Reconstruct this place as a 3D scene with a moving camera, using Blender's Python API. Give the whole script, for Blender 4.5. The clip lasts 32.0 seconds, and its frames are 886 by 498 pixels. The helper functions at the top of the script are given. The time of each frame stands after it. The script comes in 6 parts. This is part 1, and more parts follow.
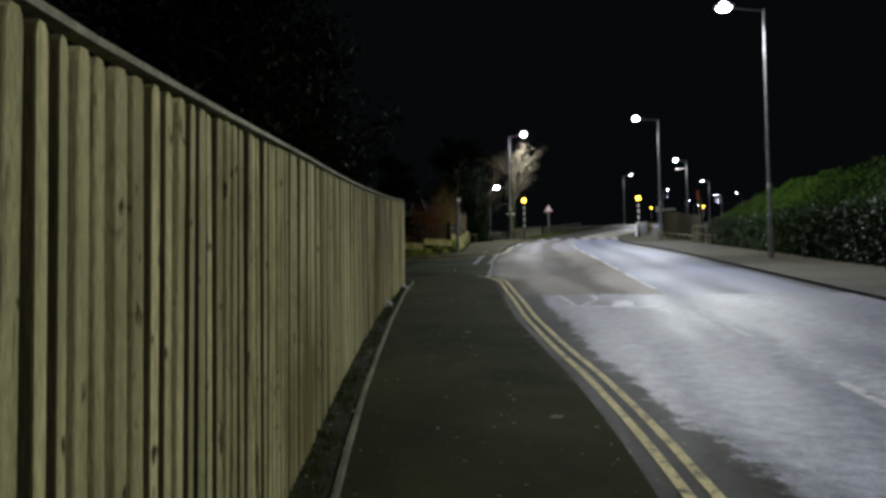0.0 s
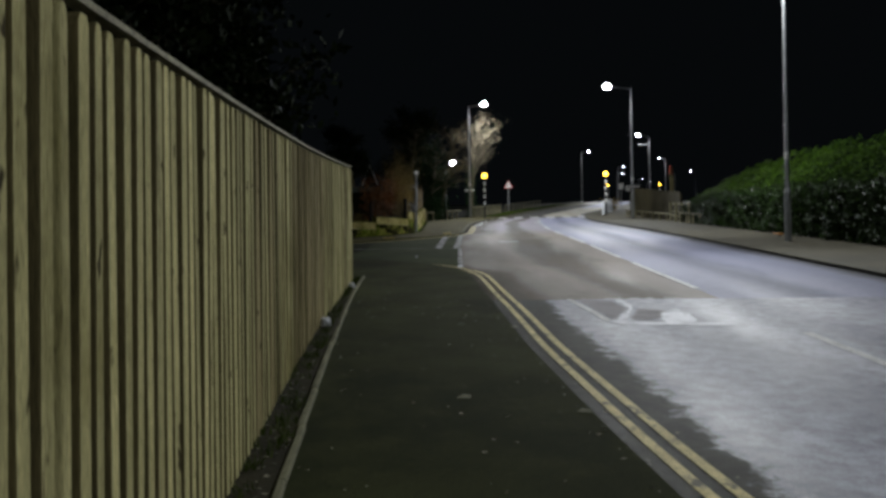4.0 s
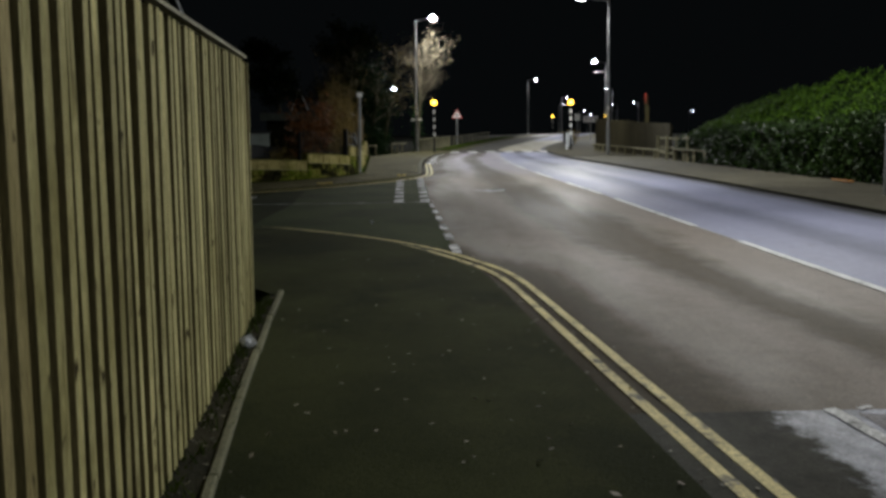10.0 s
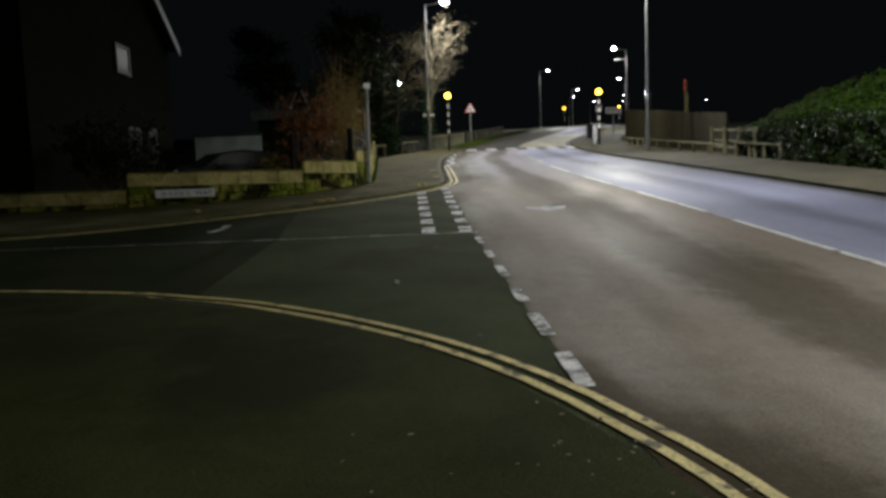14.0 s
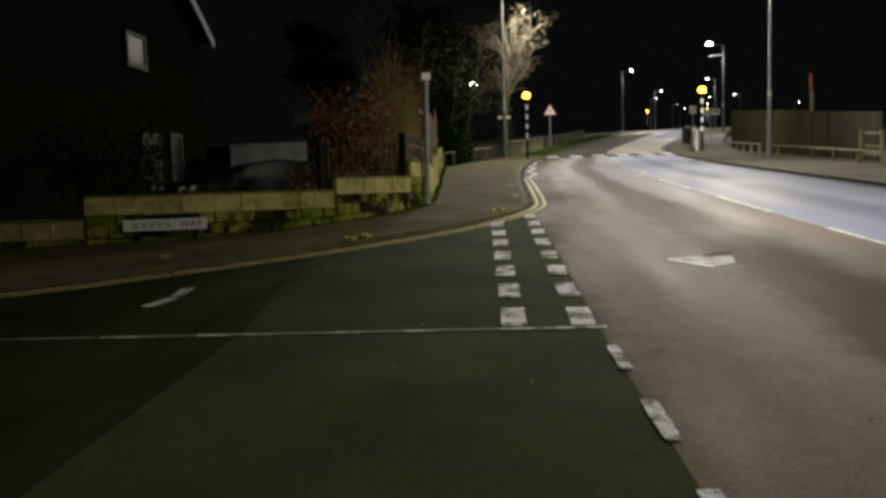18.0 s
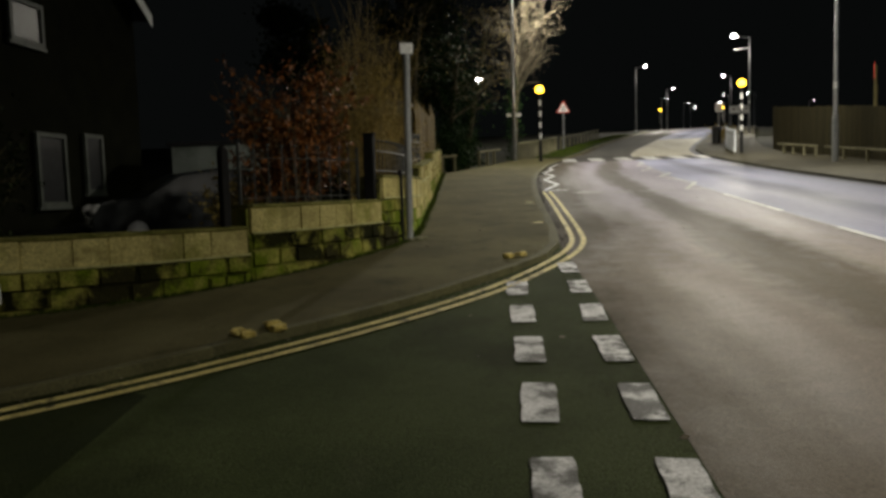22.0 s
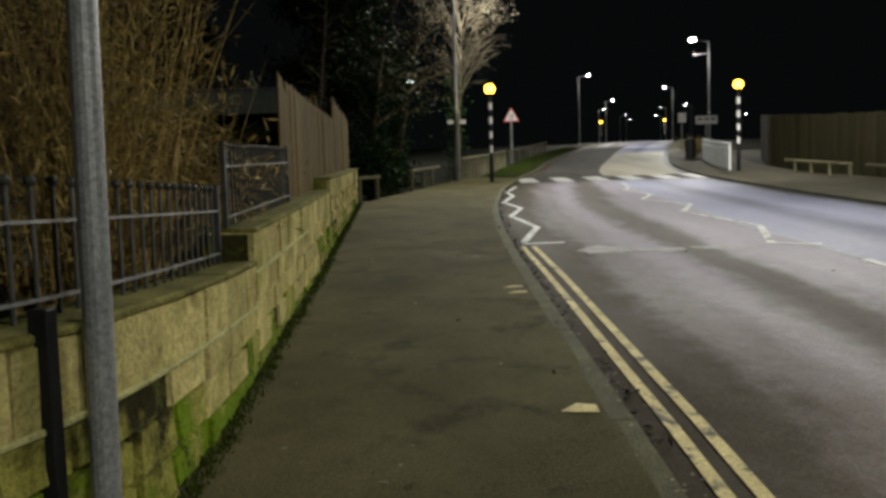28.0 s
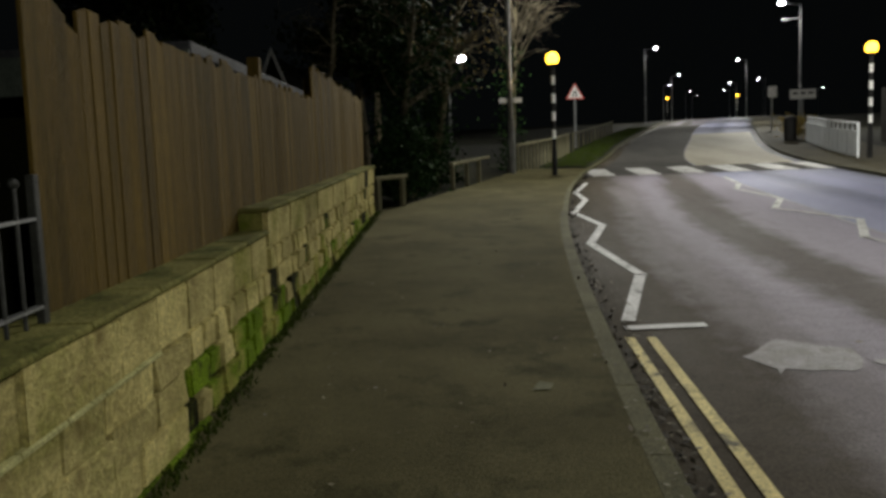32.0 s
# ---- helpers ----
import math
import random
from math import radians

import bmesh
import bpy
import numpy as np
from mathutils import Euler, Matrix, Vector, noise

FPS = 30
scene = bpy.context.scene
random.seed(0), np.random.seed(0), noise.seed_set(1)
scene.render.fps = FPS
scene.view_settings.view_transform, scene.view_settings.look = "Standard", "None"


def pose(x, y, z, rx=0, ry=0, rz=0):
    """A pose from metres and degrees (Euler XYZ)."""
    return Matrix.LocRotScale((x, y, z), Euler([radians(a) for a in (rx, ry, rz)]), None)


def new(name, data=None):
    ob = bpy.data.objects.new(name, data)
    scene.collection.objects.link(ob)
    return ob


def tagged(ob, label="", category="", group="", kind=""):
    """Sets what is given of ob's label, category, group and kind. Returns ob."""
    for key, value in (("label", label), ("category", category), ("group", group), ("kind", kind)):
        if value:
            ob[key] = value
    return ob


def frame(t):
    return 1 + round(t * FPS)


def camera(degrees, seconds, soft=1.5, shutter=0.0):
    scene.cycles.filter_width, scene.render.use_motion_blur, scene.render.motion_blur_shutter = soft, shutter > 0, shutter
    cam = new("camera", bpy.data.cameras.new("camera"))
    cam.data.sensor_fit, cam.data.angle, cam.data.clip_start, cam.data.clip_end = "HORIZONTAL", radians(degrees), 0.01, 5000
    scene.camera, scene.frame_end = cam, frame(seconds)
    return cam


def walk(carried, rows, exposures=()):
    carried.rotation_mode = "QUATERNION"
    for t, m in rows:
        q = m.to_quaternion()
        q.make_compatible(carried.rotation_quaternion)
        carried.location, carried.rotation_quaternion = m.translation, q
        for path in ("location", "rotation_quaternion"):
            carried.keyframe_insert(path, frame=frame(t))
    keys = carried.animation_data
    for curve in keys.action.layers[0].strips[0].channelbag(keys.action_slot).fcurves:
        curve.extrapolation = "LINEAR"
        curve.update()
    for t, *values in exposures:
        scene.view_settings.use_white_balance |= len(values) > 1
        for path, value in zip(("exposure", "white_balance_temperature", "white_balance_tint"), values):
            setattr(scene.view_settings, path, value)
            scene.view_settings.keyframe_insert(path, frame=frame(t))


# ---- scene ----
cam = camera(61.7, 32.0, soft=3.2)
METRES, EYE, TILT, LEAN, TURN = 39.4, 1.5, 0.0, 0.0, 7.4
ROWS = [
    (0.0, 0.0, 0.0, 0.0, 0.03, 2.34, 0.68),
    (0.5, 0.0003, 0.0159, 0.0014, 0.58, 2.08, 1.03),
    (1.0, -0.0002, 0.03, 0.0021, 0.02, 1.57, 1.18),
    (1.5, -0.0005, 0.0453, 0.0027, -0.28, 0.93, 1.17),
    (2.0, -0.0017, 0.0593, 0.0043, -2.24, 1.11, 0.86),
    (2.5, -0.0023, 0.0743, 0.0047, -3.66, 0.94, 0.86),
    (4.5, -0.0041, 0.1319, 0.0088, -3.75, 0.14, 0.72),
    (5.0, -0.0035, 0.1474, 0.01, -4.18, -0.64, 0.29),
    (5.5, -0.0041, 0.1619, 0.0115, -5.44, -0.59, 0.88),
    (6.0, -0.0039, 0.1779, 0.0136, -5.39, -0.62, 1.07),
    (6.5, -0.005, 0.1916, 0.0142, -5.5, -1.36, 0.69),
    (7.0, -0.0052, 0.2063, 0.0154, -5.21, -2.43, 1.09),
    (7.5, -0.0065, 0.2207, 0.0162, -5.11, -3.96, 1.34),
    (8.0, -0.0066, 0.2355, 0.0165, -4.99, -5.23, 2.09),
    (8.5, -0.0067, 0.2496, 0.0182, -4.82, -4.76, 2.03),
    (9.0, -0.0067, 0.2637, 0.0185, -5.73, -5.02, 1.52),
    (9.5, -0.0069, 0.2795, 0.0206, -6.08, -5.02, 1.31),
    (10.0, -0.0079, 0.2948, 0.0219, -8.8, -4.8, 0.63),
    (10.5, -0.008, 0.3102, 0.0239, -8.49, -4.36, 0.3),
    (11.0, -0.0093, 0.3256, 0.0249, -8.44, -4.45, 0.24),
    (11.5, -0.0086, 0.3421, 0.0263, -7.56, -5.01, 0.92),
    (12.0, -0.0095, 0.356, 0.028, -7.84, -4.56, 0.35),
    (12.5, -0.0085, 0.3711, 0.0289, -7.9, -4.58, 0.68),
    (13.0, -0.0083, 0.3858, 0.0303, -8.13, -4.76, 1.09),
    (13.5, -0.0068, 0.4007, 0.0313, -8.6, -4.85, 1.67),
    (15.5, 0.0007, 0.4644, 0.0385, -6.15, -6.26, 2.68),
    (16.0, 0.0041, 0.4813, 0.0398, -4.96, -5.76, 2.33),
    (16.5, 0.0058, 0.4967, 0.0411, -4.43, -5.34, 1.79),
    (17.0, 0.0079, 0.5122, 0.042, -3.79, -5.17, 1.79),
    (17.5, 0.0085, 0.528, 0.042, -3.18, -5.16, 1.79),
    (18.0, 0.0087, 0.5435, 0.0419, -2.77, -4.65, 1.69),
    (18.5, 0.0088, 0.5598, 0.0424, -2.3, -5.12, 1.71),
    (19.0, 0.0101, 0.5758, 0.042, -2.23, -5.51, 1.84),
    (19.5, 0.0113, 0.5918, 0.044, -2.17, -5.01, 1.18),
    (20.0, 0.0128, 0.6075, 0.0446, -2.38, -5.3, 1.21),
    (20.5, 0.0145, 0.6245, 0.0465, -1.78, -5.13, 1.69),
    (21.0, 0.0158, 0.6397, 0.0481, -1.95, -5.29, 2.73),
    (21.5, 0.0189, 0.6559, 0.0501, -2.01, -4.61, 1.73),
    (22.0, 0.0208, 0.6708, 0.0514, -2.36, -4.66, 1.7),
    (22.5, 0.0241, 0.6865, 0.0529, -1.95, -4.58, 1.76),
    (23.0, 0.0262, 0.7016, 0.054, -1.94, -4.57, 1.5),
    (23.5, 0.0291, 0.7173, 0.0545, -1.68, -4.93, 1.66),
    (24.0, 0.0299, 0.7333, 0.056, -1.03, -4.82, 1.51),
    (24.5, 0.0314, 0.7492, 0.0563, -0.63, -4.71, 1.63),
    (26.5, 0.0331, 0.8177, 0.0611, -1.52, -3.6, 0.85),
    (27.0, 0.0347, 0.8355, 0.0624, -2.81, -3.47, 1.16),
    (27.5, 0.0368, 0.8521, 0.0633, -7.16, -4.03, 1.45),
    (28.0, 0.0399, 0.8688, 0.0655, -7.42, -3.9, 1.79),
    (28.5, 0.042, 0.8846, 0.0672, -8.27, -4.04, 1.87),
    (29.0, 0.0462, 0.9004, 0.0679, -8.59, -4.67, 2.09),
    (29.5, 0.0492, 0.915, 0.0703, -9.21, -4.72, 2.04),
    (30.0, 0.051, 0.9288, 0.0718, -9.45, -4.8, 1.83),
    (30.5, 0.053, 0.9448, 0.074, -6.18, -4.82, 1.67),
    (31.0, 0.0543, 0.9597, 0.0757, -5.04, -4.69, 1.58),
    (31.5, 0.0572, 0.976, 0.0772, -3.93, -4.55, 1.67),
    (32.0, 0.0601, 0.9908, 0.0781, -3.12, -5.32, 2.13),
]
walk(cam, [(t, pose(0, 0, EYE, TILT, LEAN, TURN) @ pose(METRES * x, METRES * y, METRES * z, 90 + pitch, roll, yaw)) for t, x, y, z, yaw, pitch, roll in ROWS],
     [(0.0, 0.15, 6300.0, 10.0), (8.0, 0.12, 6550.0, 9.4), (11.0, 0.2, 6700.0, 8.9), (13.0, 0.27, 6750.0, 8.6), (17.0, 0.44, 7600.0, 8.0), (20.0, 0.45, 7750.0, 8.0), (22.0, 0.35, 7800.0, 8.0), (24.5, 0.35, 7800.0, 8.0), (27.0, 0.4, 7500.0, 8.0), (28.3, 0.22, 7200.0, 8.0), (29.0, 0.1, 7200.0, 8.0), (30.0, 0.05, 7200.0, 8.0), (32.0, -0.15, 7150.0, 8.0)])

# ---- sky, lamps ----
POWER = 4000.0
LAMP_COLOUR = (0.93, 0.95, 0.95)
WING_TILT, WING_CONE, WING_WIDE = 53.0, 88.0, 1.3   # the heads' two road lenses
LAMP_TILT = 5.0      # the heads throw to the road's side
world = bpy.data.worlds.new("night_sky")
scene.world = world
world.use_nodes = True
world.node_tree.nodes["Background"].inputs[0].default_value = (0.34, 0.43, 0.5, 1)
world.node_tree.nodes["Background"].inputs[1].default_value = 0.005


# ---- plan ----
def ground_z(y):
    """The long slope of the street."""
    ys, zs = (-100, 60, 110, 152, 200, 300, 3000), (-7.68, 4.56, 9.1, 12.1, 14.5, 18, 22)
    return float(np.interp(y, ys, zs))


PAVE = 0.07          # height of the pavements over the carriageway

# left edge line of the two yellow lines before the side street, then round its near corner
YELLOW_NEAR = [(1.28, -8), (1.04, 0), (0.79, 4.2), (0.5, 6.9), (0.17, 9.0), (-0.03, 10.4), (-0.24, 11.95), (-0.41, 13.6),
               (-0.54, 14.8), (-0.67, 15.9), (-0.83, 17.4), (-0.98, 18.7), (-1.12, 19.35), (-1.37, 19.95), (-1.75, 20.7), (-2.34, 21.5),
               (-3.12, 22.25), (-4.0, 22.9), (-4.75, 23.25), (-5.6, 23.55), (-8, 23.9), (-14, 23.8), (-30, 23.5)]
# outer line round the far corner and on to the zebra's zigzags
YELLOW_FAR = [(-30, 28.2), (-14, 27.8), (-10, 27.9), (-8.4, 28.35), (-7.28, 28.97), (-6.37, 29.7), (-5.25, 30.65), (-4.5, 31.38), (-3.68, 32.3),
              (-2.78, 33.58), (-2.07, 35.15), (-1.77, 36.3), (-1.71, 37.6), (-1.71, 38.9), (-1.72, 42), (-1.76, 44.45)]
KERB_FAR = [(-30, 28.45), (-14, 28.1), (-10, 28.25), (-8.5, 28.7), (-7.45, 29.25), (-6.55, 29.95), (-5.4, 30.9), (-4.65, 31.7), (-3.85, 32.65),
            (-3.05, 33.8), (-2.4, 34.95), (-2.12, 35.9), (-2.05, 36.9), (-2.04, 38.5), (-2.05, 41), (-2.03, 44.5), (-1.93, 47.8), (-1.72, 51),
            (-1.2, 55.6), (-0.7, 58.5), (-0.4, 60.2), (0.05, 62), (1.2, 66.4), (3.1, 75), (7, 89.8), (14.4, 116.6), (24, 150), (36, 200), (60, 300)]
KERB_RIGHT = [(5.9, -8), (5.95, 10), (6.0, 20), (6.1, 30), (6.0, 38), (5.75, 45), (5.65, 50), (5.85, 55), (6.2, 59.5), (6.6, 63), (7.6, 68),
              (10.5, 78), (17.4, 100), (23.5, 118), (33, 150), (45, 200), (70, 300)]
WALL_BASE = [(-12.5, 31.2), (-9.5, 31.55), (-8.0, 31.95), (-6.6, 32.6), (-5.6, 33.4), (-4.8, 34.5), (-4.35, 35.4), (-4.05, 36.3), (-3.98, 37.4),
             (-4.08, 39.3), (-4.25, 42.3), (-4.42, 44.8), (-4.62, 48), (-4.9, 52.4)]
FENCE_LINE = [(0.1, -8), (-0.82, 0.2), (-1.06, 1.7), (-1.45, 4.2), (-1.93, 7.1), (-2.43, 10.5), (-2.8, 13.4), (-3.2, 17.28)]
EDGING = [(0.55, -8), (-0.38, 0), (-1.14, 4.1), (-1.63, 7.0), (-2.14, 10.4), (-2.34, 11.8), (-2.62, 13.9), (-2.84, 15.6), (-3.1, 18.0)]


def smooth(points, step=0.35):
    """A Catmull-Rom line through the points, at even steps."""
    p = [Vector((a, b)) for a, b in points]
    p = [2 * p[0] - p[1]] + p + [2 * p[-1] - p[-2]]
    out = []
    for i in range(1, len(p) - 2):
        a, b, c, d = p[i - 1:i + 3]
        n = max(2, int((c - b).length / step))
        n = min(n, 60)
        for k in range(n):
            t = k / n
            out.append(0.5 * (2 * b + (c - a) * t + (2 * a - 5 * b + 4 * c - d) * t * t + (3 * b - a - 3 * c + d) * t ** 3))
    return out + [p[-2]]


def offset(line, d):
    """The line moved d metres to its left."""
    out = []
    for i, p in enumerate(line):
        a, b = line[max(0, i - 1)], line[min(len(line) - 1, i + 1)]
        t = (b - a).normalized()
        out.append(Vector((p.x - t.y * d, p.y + t.x * d)))
    return out


def along(line, step, start=0.0):
    """Places and directions at even steps along a line."""
    out, need = [], start
    for a, b in zip(line, line[1:]):
        n = (b - a).length
        while need <= n:
            out.append((a + (b - a) * (need / n), (b - a).normalized()))
            need += step
        need -= n
    return out


def x_at(points, y):
    return float(np.interp(y, [q[1] for q in points], [q[0] for q in points]))


# ---- materials ----
def node(nt, kind, **inputs):
    n = nt.nodes.new(kind)
    for key, value in inputs.items():
        n.inputs[key.replace("_", " ")].default_value = value
    return n


def mat(name, c1, c2, rough=0.8, big=0.6, fine=40.0, stretch=(1, 1, 1), bump=0.3, spec=0.4, metal=0.0, vary=0.0, third=None, third_scale=2.0, third_at=(0.55, 0.7), rough2=None, world=False, fourth=None, fourth_scale=1.5, fourth_at=(0.5, 0.6), fourth_world=False, knots=None):
    """Two colours mixed by a broad noise, fine grain over them, a third colour in stains, fine relief; vary: by piece."""
    m = bpy.data.materials.new(name)
    m.use_nodes = True
    nt = m.node_tree
    link = nt.links.new
    bsdf = nt.nodes["Principled BSDF"]
    bsdf.inputs["Roughness"].default_value = rough
    bsdf.inputs["Metallic"].default_value = metal
    bsdf.inputs["Specular IOR Level"].default_value = spec
    tc = nt.nodes.new("ShaderNodeTexCoord")
    info = nt.nodes.new("ShaderNodeObjectInfo")
    shift = nt.nodes.new("ShaderNodeVectorMath")
    shift.operation = "MULTIPLY_ADD"
    shift.inputs[1].default_value = (37.0, 53.0, 71.0) if vary else (0, 0, 0)
    link(info.outputs["Random"], shift.inputs[0])
    if world:
        shift.inputs[1].default_value = (0, 0, 0)
        link(nt.nodes.new("ShaderNodeNewGeometry").outputs["Position"], shift.inputs[2])
    else:
        link(tc.outputs["Object"], shift.inputs[2])
    mp = nt.nodes.new("ShaderNodeMapping")
    mp.inputs["Scale"].default_value = stretch
    link(shift.outputs[0], mp.inputs[0])
    n1 = node(nt, "ShaderNodeTexNoise", Scale=big, Detail=5.0, Roughness=0.6)
    n2 = node(nt, "ShaderNodeTexNoise", Scale=fine, Detail=3.0, Roughness=0.7)
    for n in (n1, n2):
        link(mp.outputs[0], n.inputs["Vector"])
    ramp = nt.nodes.new("ShaderNodeValToRGB")
    ramp.color_ramp.elements[0].position, ramp.color_ramp.elements[1].position = 0.35, 0.65
    ramp.color_ramp.elements[0].color, ramp.color_ramp.elements[1].color = (*c1, 1), (*c2, 1)
    link(n1.outputs[0], ramp.inputs[0])
    last = ramp.outputs[0]
    for stain, scale, at in ((third, third_scale, third_at), (fourth, fourth_scale, fourth_at)):
        if not stain:
            continue
        n3 = node(nt, "ShaderNodeTexNoise", Scale=scale, Detail=6.0, Roughness=0.65)
        if stain is fourth and fourth_world:
            link(nt.nodes.new("ShaderNodeNewGeometry").outputs["Position"], n3.inputs["Vector"])
        else:
            link(mp.outputs[0], n3.inputs["Vector"])
        r3 = nt.nodes.new("ShaderNodeMapRange")
        r3.inputs[1].default_value, r3.inputs[2].default_value = at
        link(n3.outputs[0], r3.inputs[0])
        mx = nt.nodes.new("ShaderNodeMixRGB")
        mx.inputs[2].default_value = (*stain, 1)
        link(r3.outputs[0], mx.inputs[0])
        link(last, mx.inputs[1])
        last = mx.outputs[0]
    if knots:  # dark round knots in timber
        km = nt.nodes.new("ShaderNodeMapping")
        km.inputs["Scale"].default_value = (1.0, 1.0, 0.6)
        link(shift.outputs[0], km.inputs[0])
        kn = node(nt, "ShaderNodeTexNoise", Scale=13.0, Detail=2.0, Roughness=0.5)
        link(km.outputs[0], kn.inputs["Vector"])
        kr = nt.nodes.new("ShaderNodeMapRange")
        kr.inputs[1].default_value, kr.inputs[2].default_value = 0.66, 0.73
        link(kn.outputs[0], kr.inputs[0])
        kx = nt.nodes.new("ShaderNodeMixRGB")
        kx.inputs[2].default_value = (*knots, 1)
        link(kr.outputs[0], kx.inputs[0])
        link(last, kx.inputs[1])
        last = kx.outputs[0]
    grain = nt.nodes.new("ShaderNodeMapRange")
    grain.inputs[1].default_value, grain.inputs[2].default_value, grain.inputs[3].default_value, grain.inputs[4].default_value = 0.3, 0.7, 0.6, 1.4
    link(n2.outputs[0], grain.inputs[0])
    mul = nt.nodes.new("ShaderNodeMixRGB")
    mul.blend_type, mul.inputs[0].default_value = "MULTIPLY", 1.0
    link(last, mul.inputs[1])
    link(grain.outputs[0], mul.inputs[2])
    last = mul.outputs[0]
    if vary:
        hv = nt.nodes.new("ShaderNodeMapRange")
        hv.inputs[3].default_value, hv.inputs[4].default_value = 1 - vary, 1 + vary
        link(info.outputs["Random"], hv.inputs[0])
        m2 = nt.nodes.new("ShaderNodeMixRGB")
        m2.blend_type, m2.inputs[0].default_value = "MULTIPLY", 1.0
        link(last, m2.inputs[1])
        link(hv.outputs[0], m2.inputs[2])
        last = m2.outputs[0]
    link(last, bsdf.inputs["Base Color"])
    if rough2 is not None:
        rr = nt.nodes.new("ShaderNodeMapRange")
        rr.inputs[1].default_value, rr.inputs[2].default_value, rr.inputs[3].default_value, rr.inputs[4].default_value = 0.35, 0.65, rough, rough2
        link(n1.outputs[0], rr.inputs[0])
        link(rr.outputs[0], bsdf.inputs["Roughness"])
    if bump:
        b = nt.nodes.new("ShaderNodeBump")
        b.inputs["Strength"].default_value, b.inputs["Distance"].default_value = bump, 0.02
        link(n2.outputs[0], b.inputs["Height"])
        link(b.outputs[0], bsdf.inputs["Normal"])
    return m


def leaf_mat(name, c1, c2, rough=0.45, spec=0.4):
    """Leaves that differ one by one."""
    m = bpy.data.materials.new(name)
    m.use_nodes = True
    nt = m.node_tree
    bsdf = nt.nodes["Principled BSDF"]
    geo = nt.nodes.new("ShaderNodeNewGeometry")
    ramp = nt.nodes.new("ShaderNodeValToRGB")
    ramp.color_ramp.elements[0].color, ramp.color_ramp.elements[1].color = (*c1, 1), (*c2, 1)
    nt.links.new(geo.outputs["Random Per Island"], ramp.inputs[0])
    nt.links.new(ramp.outputs[0], bsdf.inputs["Base Color"])
    bsdf.inputs["Roughness"].default_value, bsdf.inputs["Specular IOR Level"].default_value = rough, spec
    return m


def glow_mat(name, colour, strength):
    m = bpy.data.materials.new(name)
    m.use_nodes = True
    bsdf = m.node_tree.nodes["Principled BSDF"]
    bsdf.inputs["Base Color"].default_value = (*colour, 1)
    bsdf.inputs["Emission Color"].default_value = (*colour, 1)
    bsdf.inputs["Emission Strength"].default_value = strength
    return m


